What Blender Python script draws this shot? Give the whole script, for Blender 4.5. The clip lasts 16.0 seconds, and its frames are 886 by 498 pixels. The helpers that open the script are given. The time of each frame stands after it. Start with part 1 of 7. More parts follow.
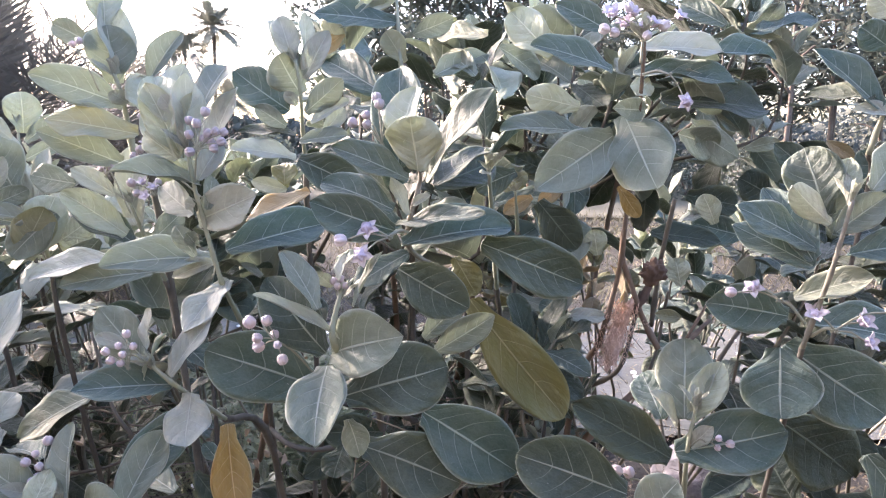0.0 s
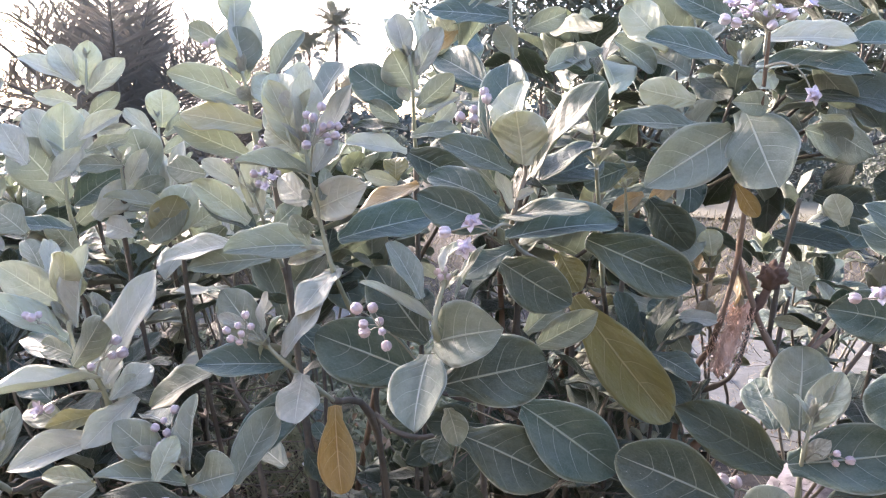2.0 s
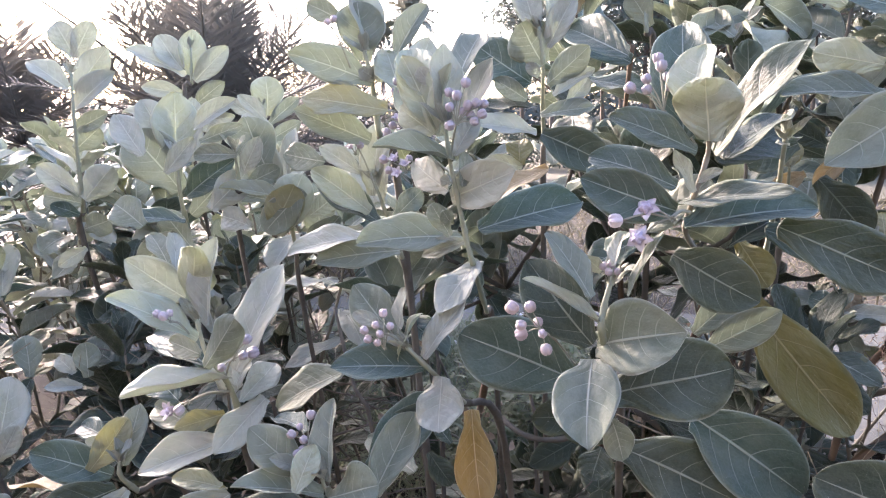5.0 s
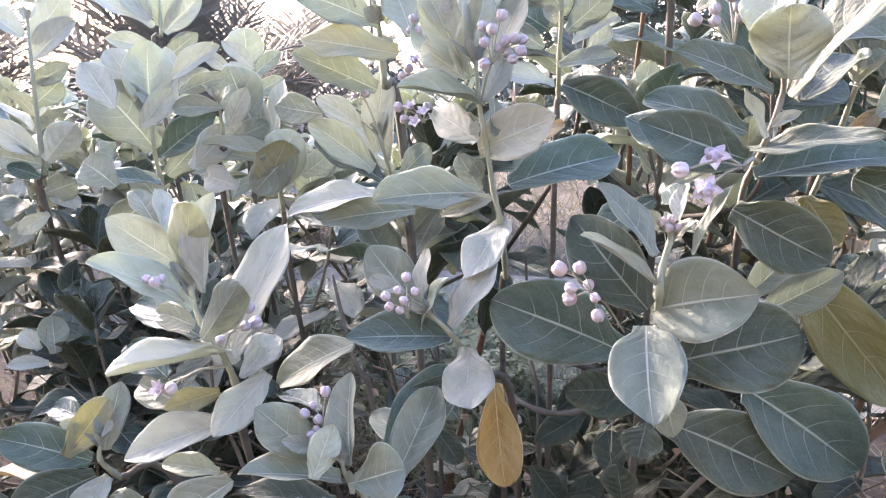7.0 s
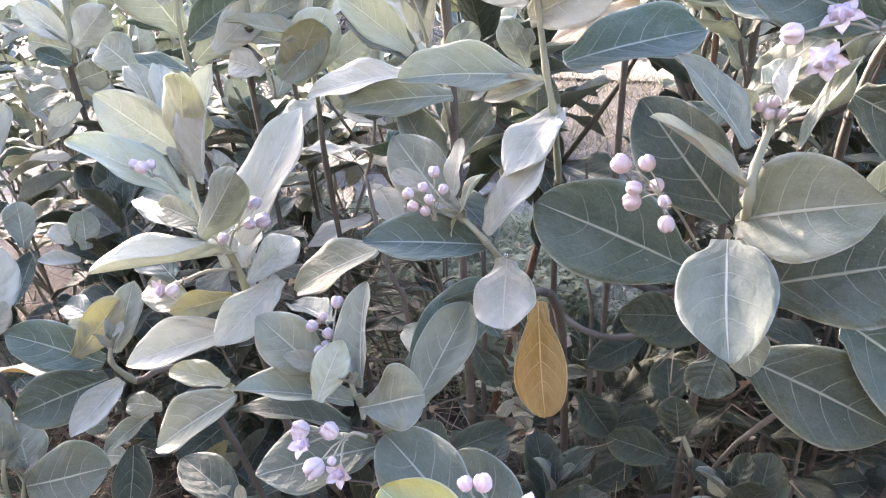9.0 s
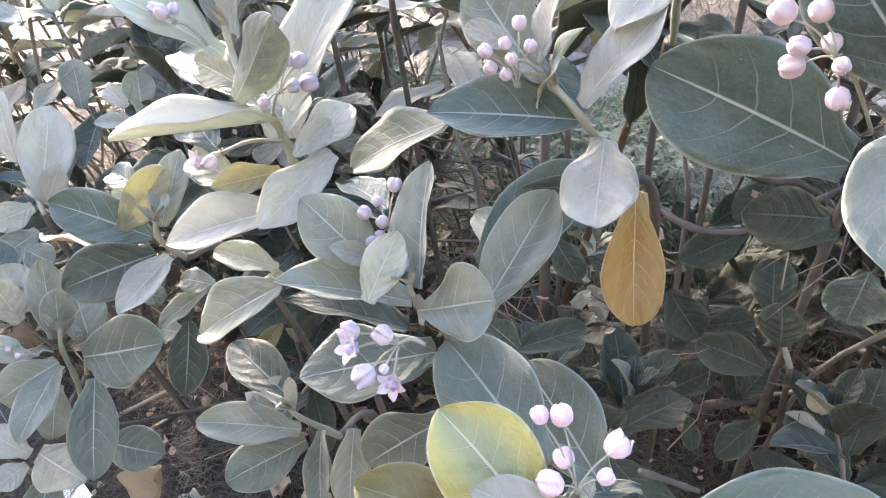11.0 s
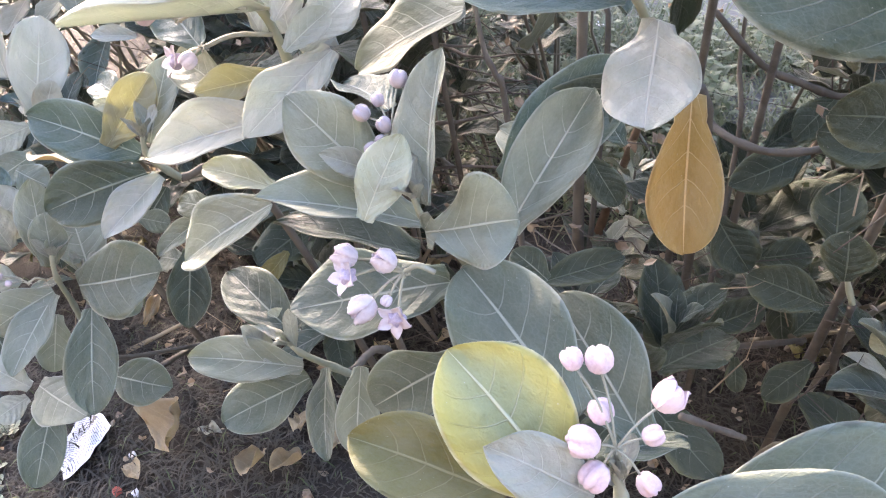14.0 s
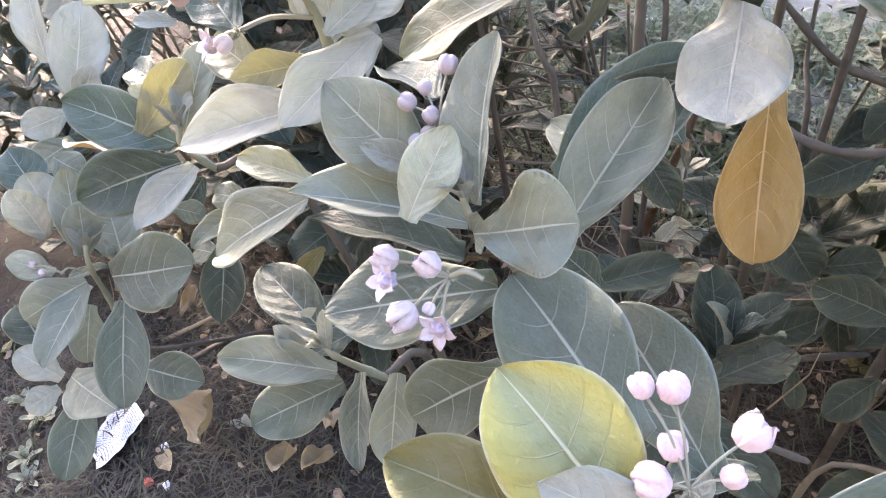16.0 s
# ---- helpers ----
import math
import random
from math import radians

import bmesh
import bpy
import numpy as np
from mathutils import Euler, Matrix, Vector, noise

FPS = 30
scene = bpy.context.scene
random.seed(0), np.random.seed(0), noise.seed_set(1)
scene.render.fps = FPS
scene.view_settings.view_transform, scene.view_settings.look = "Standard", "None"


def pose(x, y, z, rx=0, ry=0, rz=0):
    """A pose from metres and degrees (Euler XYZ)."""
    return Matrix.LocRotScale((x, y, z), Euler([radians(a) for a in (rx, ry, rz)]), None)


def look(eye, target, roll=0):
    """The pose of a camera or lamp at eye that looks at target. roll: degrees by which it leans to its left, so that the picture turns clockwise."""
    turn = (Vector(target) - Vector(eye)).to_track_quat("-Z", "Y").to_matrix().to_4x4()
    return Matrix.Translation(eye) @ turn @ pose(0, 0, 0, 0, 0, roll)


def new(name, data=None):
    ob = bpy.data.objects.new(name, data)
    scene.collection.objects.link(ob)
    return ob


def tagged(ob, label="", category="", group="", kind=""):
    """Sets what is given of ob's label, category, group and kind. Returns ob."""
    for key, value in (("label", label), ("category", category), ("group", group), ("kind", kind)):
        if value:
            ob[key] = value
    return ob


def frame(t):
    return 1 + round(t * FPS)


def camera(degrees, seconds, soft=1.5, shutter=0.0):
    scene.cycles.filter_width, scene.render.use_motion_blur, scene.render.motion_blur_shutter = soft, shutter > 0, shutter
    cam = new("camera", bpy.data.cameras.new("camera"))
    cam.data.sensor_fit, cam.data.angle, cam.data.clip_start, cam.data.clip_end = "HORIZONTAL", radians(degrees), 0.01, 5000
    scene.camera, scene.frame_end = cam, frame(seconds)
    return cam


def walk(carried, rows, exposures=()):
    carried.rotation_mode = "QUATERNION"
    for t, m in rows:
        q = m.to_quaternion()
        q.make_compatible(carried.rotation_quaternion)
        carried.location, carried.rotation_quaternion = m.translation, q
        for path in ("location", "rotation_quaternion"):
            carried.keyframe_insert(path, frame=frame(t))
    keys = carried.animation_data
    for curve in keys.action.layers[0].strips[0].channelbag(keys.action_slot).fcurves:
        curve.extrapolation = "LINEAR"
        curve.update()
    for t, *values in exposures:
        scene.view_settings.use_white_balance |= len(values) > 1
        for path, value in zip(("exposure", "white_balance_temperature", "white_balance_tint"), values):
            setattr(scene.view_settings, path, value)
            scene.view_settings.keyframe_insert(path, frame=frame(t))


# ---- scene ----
cam = camera(64.7, 16.0, 1.2, 0.0)
# seconds, eye (x, y, z), turn (rx, ry, rz)
PATH = [
    (0, -0.0096, 0.0316, 1.4794, 80.939, -0.871, 0.098),
    (0.5, -0.0103, 0.0293, 1.4788, 80.333, -0.388, 2.374),
    (1, -0.0059, 0.0319, 1.4747, 80.036, -0.130, 4.867),
    (1.5, -0.0040, 0.0337, 1.4755, 80.212, -0.957, 6.836),
    (2, 0.0012, 0.0222, 1.4776, 80.454, -1.042, 9.291),
    (2.5, 0.0047, 0.0221, 1.4700, 80.596, -1.083, 11.220),
    (3, -0.0008, 0.0228, 1.4625, 79.929, -1.028, 13.601),
    (3.5, -0.0154, 0.0326, 1.4599, 79.892, -0.191, 15.925),
    (4, -0.0407, 0.0536, 1.4653, 80.238, 0.054, 15.953),
    (4.2, -0.0583, 0.0584, 1.4668, 79.989, 0.135, 16.242),
    (6.3, -0.2187, 0.1693, 1.4505, 78.140, 0.159, 11.937),
    (6.5, -0.2293, 0.1683, 1.4421, 77.643, -0.073, 11.771),
    (7, -0.2292, 0.1751, 1.4265, 77.155, -0.001, 12.027),
    (7.5, -0.2272, 0.2180, 1.4158, 75.829, 0.049, 13.377),
    (8, -0.2339, 0.2498, 1.4049, 74.169, 0.210, 14.771),
    (8.5, -0.2336, 0.2876, 1.3883, 71.308, -0.715, 16.104),
    (9, -0.2277, 0.3089, 1.3712, 70.198, -0.435, 17.532),
    (9.5, -0.2249, 0.3473, 1.3685, 67.355, 0.067, 19.671),
    (9.7, -0.2303, 0.3505, 1.3550, 66.578, -0.588, 20.297),
    (11.8, -0.2849, 0.4718, 1.3090, 56.744, 0.764, 25.204),
    (12, -0.2884, 0.4773, 1.2978, 56.390, 0.517, 25.392),
    (12.5, -0.2905, 0.4832, 1.2830, 55.619, 0.863, 25.745),
    (13, -0.2947, 0.4882, 1.2784, 54.838, 0.918, 25.900),
    (13.5, -0.2958, 0.4997, 1.2701, 54.457, 1.051, 26.104),
    (14, -0.2892, 0.5001, 1.2614, 54.570, 1.224, 26.192),
    (14.5, -0.2928, 0.5020, 1.2577, 54.422, 1.453, 27.235),
    (15, -0.3003, 0.5072, 1.2452, 54.455, 1.511, 27.863),
    (15.5, -0.3107, 0.5146, 1.2396, 54.790, 1.512, 28.518),
    (16, -0.3155, 0.5321, 1.2401, 54.201, 1.753, 29.418),
]
walk(cam, [(t, pose(x, y, z, rx, ry, rz)) for t, x, y, z, rx, ry, rz in PATH], [(0, 2.99, 6500, 26), (1.7, 3.06, 6500, 26), (4, 2.88, 6550, 27), (6.5, 3.28, 6500, 28), (9, 3.54, 6550, 28), (12, 3.72, 6850, 26), (16, 3.73, 7000, 27)])

# ---- light ----
SUN_AZ, SUN_EL = 52.0, 20.0          # degrees to the left of +y, and above the horizon
world = bpy.data.worlds.new("world")
scene.world = world
world.use_nodes = True
wn = world.node_tree.nodes
sky = wn.new("ShaderNodeTexSky")
sky.sky_type, sky.sun_disc = "NISHITA", False
sky.sun_elevation, sky.sun_rotation = radians(SUN_EL), radians(-SUN_AZ)
sky.air_density, sky.dust_density, sky.ozone_density = 1.0, 3.0, 1.5
wn["Background"].inputs["Strength"].default_value = 0.15
world.node_tree.links.new(sky.outputs["Color"], wn["Background"].inputs["Color"])
sun = new("sun", bpy.data.lights.new("sun", "SUN"))
sun.data.energy, sun.data.angle, sun.data.color = 3.6, radians(9.0), (1.0, 0.88, 0.74)
sun_way = Vector((-math.sin(radians(SUN_AZ)) * math.cos(radians(SUN_EL)), math.cos(radians(SUN_AZ)) * math.cos(radians(SUN_EL)), math.sin(radians(SUN_EL))))
sun.matrix_world = look(sun_way * 50, (0, 0, 0))


# ---- materials ----
def nodes_of(name):
    m = bpy.data.materials.new(name)
    m.use_nodes = True
    nt = m.node_tree
    return m, nt, nt.nodes["Principled BSDF"]


def math_node(nt, op, a, b=None, c=None):
    n = nt.nodes.new("ShaderNodeMath")
    n.operation = op
    for i, v in enumerate((a, b, c)):
        if v is None:
            continue
        if isinstance(v, (int, float)):
            n.inputs[i].default_value = v
        else:
            nt.links.new(v, n.inputs[i])
    return n.outputs[0]


def mix_color(nt, fac, a, b):
    n = nt.nodes.new("ShaderNodeMix")
    n.data_type = "RGBA"
    for sock, v in ((n.inputs[0], fac), (n.inputs[6], a), (n.inputs[7], b)):
        if isinstance(v, (int, float)):
            sock.default_value = v
        elif isinstance(v, tuple):
            sock.default_value = (*v, 1)
        else:
            nt.links.new(v, sock)
    return n.outputs[2]


def ramp(nt, value, lo, hi):
    n = nt.nodes.new("ShaderNodeMapRange")
    n.inputs[1].default_value, n.inputs[2].default_value = lo, hi
    nt.links.new(value, n.inputs[0])
    return n.outputs[0]


def noise_of(nt, coord, scale, detail=3.0, rough=0.55):
    n = nt.nodes.new("ShaderNodeTexNoise")
    n.inputs["Scale"].default_value, n.inputs["Detail"].default_value, n.inputs["Roughness"].default_value = scale, detail, rough
    nt.links.new(coord, n.inputs["Vector"])
    return n.outputs["Fac"]


def bump(nt, bsdf, height, strength, distance):
    n = nt.nodes.new("ShaderNodeBump")
    n.inputs["Strength"].default_value, n.inputs["Distance"].default_value = strength, distance
    nt.links.new(height, n.inputs["Height"])
    nt.links.new(n.outputs["Normal"], bsdf.inputs["Normal"])


def leaf_material(name, blade, blade_b, vein, dust, dusty=0.45, glow=(0.34, 0.385, 0.32), through_it=0.4, rough=0.6, edge=((0.34, 0.36, 0.18), 0.5, 0.68, 0.16)):
    """A waxy leaf with a pale midrib and side veins, downy bloom in patches. The mesh runs along x from 0 to 1, half width 0.5 on y."""
    m, nt, bsdf = nodes_of(name)
    coord = nt.nodes.new("ShaderNodeTexCoord")
    info = nt.nodes.new("ShaderNodeObjectInfo")
    sep = nt.nodes.new("ShaderNodeSeparateXYZ")
    uv = nt.nodes.new("ShaderNodeUVMap")
    nt.links.new(uv.outputs["UV"], sep.inputs[0])
    x, y = sep.outputs[0], math_node(nt, "ABSOLUTE", math_node(nt, "SUBTRACT", sep.outputs[1], 0.5))
    # offset noise by each leaf
    add = nt.nodes.new("ShaderNodeVectorMath")
    add.operation = "ADD"
    comb = nt.nodes.new("ShaderNodeCombineXYZ")
    nt.links.new(math_node(nt, "MULTIPLY", info.outputs["Random"], 37.0), comb.inputs[0])
    nt.links.new(coord.outputs["Object"], add.inputs[0])
    nt.links.new(comb.outputs[0], add.inputs[1])
    at = add.outputs[0]
    large, mid, fine = noise_of(nt, at, 2.6, 3), noise_of(nt, at, 9.0, 3), noise_of(nt, at, 38, 4, 0.65)
    # midrib: wide at the base
    rib_w = math_node(nt, "MULTIPLY_ADD", x, -0.016, 0.0235)
    rib = math_node(nt, "SUBTRACT", 1.0, ramp(nt, math_node(nt, "DIVIDE", y, rib_w), 0.6, 1.3))
    # side veins: some six pairs, bowed towards the tip
    run = math_node(nt, "SUBTRACT", x, math_node(nt, "MULTIPLY_ADD", math_node(nt, "POWER", y, 2.0), 0.7, math_node(nt, "MULTIPLY", y, 0.25)))
    run = math_node(nt, "ADD", run, math_node(nt, "MULTIPLY", large, 0.07))
    wave = math_node(nt, "PINGPONG", math_node(nt, "MULTIPLY", run, 5.6), 0.5)
    side = math_node(nt, "SUBTRACT", 1.0, ramp(nt, wave, 0.006, 0.034))
    side = math_node(nt, "MULTIPLY", side, ramp(nt, math_node(nt, "SUBTRACT", 0.5, y), 0.0, 0.34))
    side = math_node(nt, "MULTIPLY", side, ramp(nt, math_node(nt, "SUBTRACT", 0.86, x), 0.0, 0.2))
    net = nt.nodes.new("ShaderNodeTexVoronoi")
    net.feature = "DISTANCE_TO_EDGE"
    net.inputs["Scale"].default_value = 26
    nt.links.new(at, net.inputs["Vector"])
    mesh_vein = math_node(nt, "SUBTRACT", 1.0, ramp(nt, net.outputs["Distance"], 0.0, 0.12))
    tone = mix_color(nt, math_node(nt, "MULTIPLY_ADD", info.outputs["Random"], 0.75, math_node(nt, "MULTIPLY", large, 0.35)), blade, blade_b)
    tone = mix_color(nt, math_node(nt, "MULTIPLY", mesh_vein, 0.1), tone, vein)
    deep = math_node(nt, "MULTIPLY", ramp(nt, math_node(nt, "MULTIPLY_ADD", mid, 0.25, y), 0.42, 0.12), 0.5)
    tone = mix_color(nt, deep, tone, tuple(c * 0.72 for c in blade))
    bloom = math_node(nt, "MULTIPLY", ramp(nt, math_node(nt, "MULTIPLY_ADD", fine, 0.3, math_node(nt, "MULTIPLY_ADD", mid, 0.5, large)), 0.72, 1.12), dusty)
    tone = mix_color(nt, bloom, tone, dust)
    veins = math_node(nt, "MAXIMUM", math_node(nt, "MULTIPLY", rib, 0.9), math_node(nt, "MULTIPLY", side, 0.7))
    tone = mix_color(nt, veins, tone, vein)
    edge_tint = math_node(nt, "MULTIPLY", ramp(nt, math_node(nt, "MULTIPLY_ADD", large, 0.3, y), edge[1], edge[2]), edge[3])
    tone = mix_color(nt, math_node(nt, "MULTIPLY", ramp(nt, fine, 0.45, 0.75), 0.12), tone, dust)
    tone = mix_color(nt, edge_tint, tone, edge[0])
    # pale rim and a few dark specks
    rim = ramp(nt, y, 0.468, 0.494)
    tone = mix_color(nt, math_node(nt, "MULTIPLY", rim, 0.75), tone, vein)
    speck = noise_of(nt, at, 21, 1)
    tone = mix_color(nt, math_node(nt, "MULTIPLY", ramp(nt, speck, 0.74, 0.8), 0.35), tone, (0.12, 0.1, 0.06))
    fleck = noise_of(nt, at, 62, 1)
    tone = mix_color(nt, math_node(nt, "MULTIPLY", ramp(nt, fleck, 0.765, 0.8), 0.6), tone, (0.66, 0.67, 0.62))
    nt.links.new(tone, bsdf.inputs["Base Color"])
    bsdf.inputs["Roughness"].default_value = rough
    bsdf.inputs["Specular IOR Level"].default_value = 0.35
    bsdf.inputs["Sheen Weight"].default_value = 0.08
    bsdf.inputs["Sheen Roughness"].default_value = 0.5
    height = math_node(nt, "MULTIPLY_ADD", math_node(nt, "MAXIMUM", rib, math_node(nt, "MULTIPLY", side, 0.7)), 1.0, math_node(nt, "MULTIPLY", fine, 0.25))
    height = math_node(nt, "ADD", height, math_node(nt, "MULTIPLY_ADD", wave, 0.55, math_node(nt, "MULTIPLY", mid, 0.8)))
    bump(nt, bsdf, height, 0.65, 0.009)
    tr = nt.nodes.new("ShaderNodeBsdfTranslucent")
    nt.links.new(mix_color(nt, veins, glow, tuple(min(1, c * 1.3) for c in glow)), tr.inputs["Color"])
    mix = nt.nodes.new("ShaderNodeMixShader")
    mix.inputs[0].default_value = through_it
    nt.links.new(bsdf.outputs[0], mix.inputs[1])
    nt.links.new(tr.outputs[0], mix.inputs[2])
    nt.links.new(mix.outputs[0], nt.nodes["Material Output"].inputs["Surface"])
    return m


def rough_material(name, a, b, scale, rough=0.85, relief=0.5, depth=0.004, c=None, big=None, through_it=0.0):
    """An uneven matt surface: two colours by noise at two scales, with relief."""
    m, nt, bsdf = nodes_of(name)
    coord = nt.nodes.new("ShaderNodeTexCoord").outputs["Object"]
    fine, large = noise_of(nt, coord, scale, 5, 0.65), noise_of(nt, coord, big or scale / 7, 3)
    tone = mix_color(nt, ramp(nt, fine, 0.3, 0.7), a, b)
    tone = mix_color(nt, math_node(nt, "MULTIPLY", ramp(nt, large, 0.42, 0.66), 0.7), tone, c or b)
    info = nt.nodes.new("ShaderNodeObjectInfo")
    tone = mix_color(nt, math_node(nt, "MULTIPLY", info.outputs["Random"], 0.3), tone, a)
    nt.links.new(tone, bsdf.inputs["Base Color"])
    bsdf.inputs["Roughness"].default_value = rough
    bump(nt, bsdf, fine, relief, depth)
    if through_it:
        tr, mix = nt.nodes.new("ShaderNodeBsdfTranslucent"), nt.nodes.new("ShaderNodeMixShader")
        nt.links.new(tone, tr.inputs["Color"])
        mix.inputs[0].default_value = through_it
        nt.links.new(bsdf.outputs[0], mix.inputs[1])
        nt.links.new(tr.outputs[0], mix.inputs[2])
        nt.links.new(mix.outputs[0], nt.nodes["Material Output"].inputs["Surface"])
    return m


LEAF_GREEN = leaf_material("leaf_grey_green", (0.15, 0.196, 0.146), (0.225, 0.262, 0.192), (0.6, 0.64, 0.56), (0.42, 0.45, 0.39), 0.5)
# blue-green of the older leaves, with some shade put into the colour
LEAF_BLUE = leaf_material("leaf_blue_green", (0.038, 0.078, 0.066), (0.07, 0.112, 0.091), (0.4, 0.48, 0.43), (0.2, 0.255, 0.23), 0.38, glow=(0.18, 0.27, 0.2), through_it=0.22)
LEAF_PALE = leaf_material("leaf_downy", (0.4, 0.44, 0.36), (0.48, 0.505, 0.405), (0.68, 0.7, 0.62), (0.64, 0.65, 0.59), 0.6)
LEAF_LIME = leaf_material("leaf_young_lime", (0.36, 0.415, 0.3), (0.43, 0.47, 0.335), (0.66, 0.69, 0.56), (0.52, 0.56, 0.47), 0.55, glow=(0.44, 0.48, 0.33), through_it=0.3)
LEAF_OLIVE = leaf_material("leaf_olive", (0.118, 0.132, 0.05), (0.17, 0.168, 0.063), (0.32, 0.32, 0.19), (0.24, 0.245, 0.17), 0.35, glow=(0.28, 0.25, 0.07), through_it=0.28)
LEAF_YELLOW = leaf_material("leaf_yellow", (0.3, 0.215, 0.06), (0.36, 0.275, 0.095), (0.68, 0.58, 0.36), (0.4, 0.34, 0.2), 0.55, glow=(0.42, 0.29, 0.08), through_it=0.24)
LEAF_DRY = leaf_material("leaf_dry", (0.33, 0.28, 0.18), (0.43, 0.37, 0.245), (0.55, 0.48, 0.35), (0.56, 0.5, 0.38), 0.4, glow=(0.45, 0.37, 0.2))
# shade under the thicket, put into a near-black leaf green
LEAF_SHADED = leaf_material("leaf_shaded_green", (0.019, 0.034, 0.022), (0.036, 0.054, 0.033), (0.12, 0.155, 0.11), (0.07, 0.088, 0.066), 0.35, glow=(0.1, 0.14, 0.045), through_it=0.14)
# olive leaf with sunlight put into its lighter colour
LEAF_SUNLIT_OLIVE = leaf_material("leaf_sunlit_olive", (0.25, 0.265, 0.17), (0.31, 0.325, 0.21), (0.5, 0.52, 0.4), (0.42, 0.43, 0.36), 0.4, glow=(0.4, 0.4, 0.2))
# next two: darker leaf greens, partly shade put into the colour
LEAF_MID_SHADED = leaf_material("leaf_mid_green_shaded", (0.031, 0.053, 0.041), (0.052, 0.076, 0.056), (0.34, 0.39, 0.32), (0.145, 0.176, 0.146), 0.34, glow=(0.15, 0.21, 0.12), through_it=0.2)
LEAF_SAGE_SHADED = leaf_material("leaf_sage_shaded", (0.078, 0.108, 0.082), (0.115, 0.145, 0.108), (0.44, 0.49, 0.41), (0.24, 0.275, 0.225), 0.4, glow=(0.22, 0.29, 0.18), through_it=0.26)
LEAF_LEMON = leaf_material("leaf_lemon_edged", (0.3, 0.35, 0.19), (0.34, 0.39, 0.2), (0.72, 0.74, 0.54), (0.38, 0.43, 0.26), 0.5, glow=(0.5, 0.5, 0.14), through_it=0.3, edge=((0.52, 0.48, 0.14), 0.27, 0.56, 0.85))
STEM_GREEN = rough_material("stem_green", (0.21, 0.235, 0.175), (0.3, 0.32, 0.25), 60, 0.7, 0.4, 0.002, (0.22, 0.25, 0.175))
STEM_DULL = rough_material("stem_dull", (0.15, 0.15, 0.12), (0.24, 0.23, 0.19), 50, 0.85, 0.6, 0.003, (0.13, 0.11, 0.09))
STEM_BROWN = rough_material("stem_bark", (0.085, 0.058, 0.04), (0.17, 0.117, 0.08), 45, 0.9, 0.8, 0.004, (0.2, 0.165, 0.13))
# grey bark, its colour darkened for the shade low in the thicket
STEM_GREY = rough_material("stem_grey_bark_shaded", (0.05, 0.047, 0.04), (0.105, 0.097, 0.081), 40, 0.9, 0.8, 0.004, (0.14, 0.13, 0.108))
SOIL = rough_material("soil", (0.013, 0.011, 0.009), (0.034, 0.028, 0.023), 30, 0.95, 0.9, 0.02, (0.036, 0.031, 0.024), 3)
BUD_PINK = rough_material("bud_mauve", (0.38, 0.315, 0.34), (0.5, 0.435, 0.455), 60, 0.5, 0.25, 0.001, (0.47, 0.435, 0.45))
BUD_DUSK = rough_material("bud_dusk", (0.27, 0.235, 0.262), (0.39, 0.35, 0.37), 60, 0.5, 0.2, 0.001, (0.36, 0.345, 0.355))
BUD_PALE = rough_material("bud_pale_pink", (0.47, 0.35, 0.39), (0.62, 0.5, 0.53), 3.5, 0.6, 0.25, 0.001, (0.6, 0.52, 0.52))
PETAL = rough_material("petal_lilac", (0.42, 0.375, 0.415), (0.6, 0.56, 0.585), 3.0, 0.55, 0.25, 0.001, (0.57, 0.54, 0.56))
CORONA = rough_material("corona_violet", (0.28, 0.245, 0.35), (0.44, 0.4, 0.5), 90, 0.45, 0.2, 0.001, (0.52, 0.48, 0.56))
STALK = rough_material("flower_stalk", (0.21, 0.215, 0.17), (0.29, 0.295, 0.235), 60, 0.7, 0.3, 0.001, (0.25, 0.27, 0.2))


# ---- building helpers ----
def mesh_of(name, bm, material, smooth=True):
    me = bpy.data.meshes.new(name)
    bm.to_mesh(me)
    bm.free()
    me.materials.append(material)
    if smooth:
        me.polygons.foreach_set("use_smooth", [True] * len(me.polygons))
    return me


def part(name, data, parent, label="", at=None, material=None):
    """Links a mesh (or a bmesh with its material) as one object under a thing or a part."""
    if isinstance(data, bmesh.types.BMesh):
        data = mesh_of(name, data, material)
    ob = new(name, data)
    ob.parent = parent
    if at is not None:
        ob.matrix_basis = at
    if label:
        tagged(ob, label)
    return ob


def thing(name, label, category, group="", kind="", at=None):
    ob = new(name)
    ob.empty_display_size = 0.05
    if at is not None:
        ob.matrix_basis = at
    return tagged(ob, label, category, group, kind)


def tube(bm, pts, radii, sides=7, cap=True):
    """A tapering tube through the points, with slight knees where they bend."""
    pts = [Vector(p) for p in pts]
    rings, side = [], None
    for i, p in enumerate(pts):
        way = (pts[min(i + 1, len(pts) - 1)] - pts[max(i - 1, 0)]).normalized()
        if side is None:
            side = way.orthogonal().normalized()
        side = (side - way * side.dot(way)).normalized()
        up = way.cross(side)
        rings.append([bm.verts.new(p + (side * math.cos(a) + up * math.sin(a)) * radii[i]) for a in (2 * math.pi * k / sides for k in range(sides))])
    for a, b in zip(rings, rings[1:]):
        for k in range(sides):
            bm.faces.new((a[k], a[(k + 1) % sides], b[(k + 1) % sides], b[k]))
    if cap:
        bm.faces.new(rings[-1])
        bm.faces.new(rings[0][::-1])
    return bm


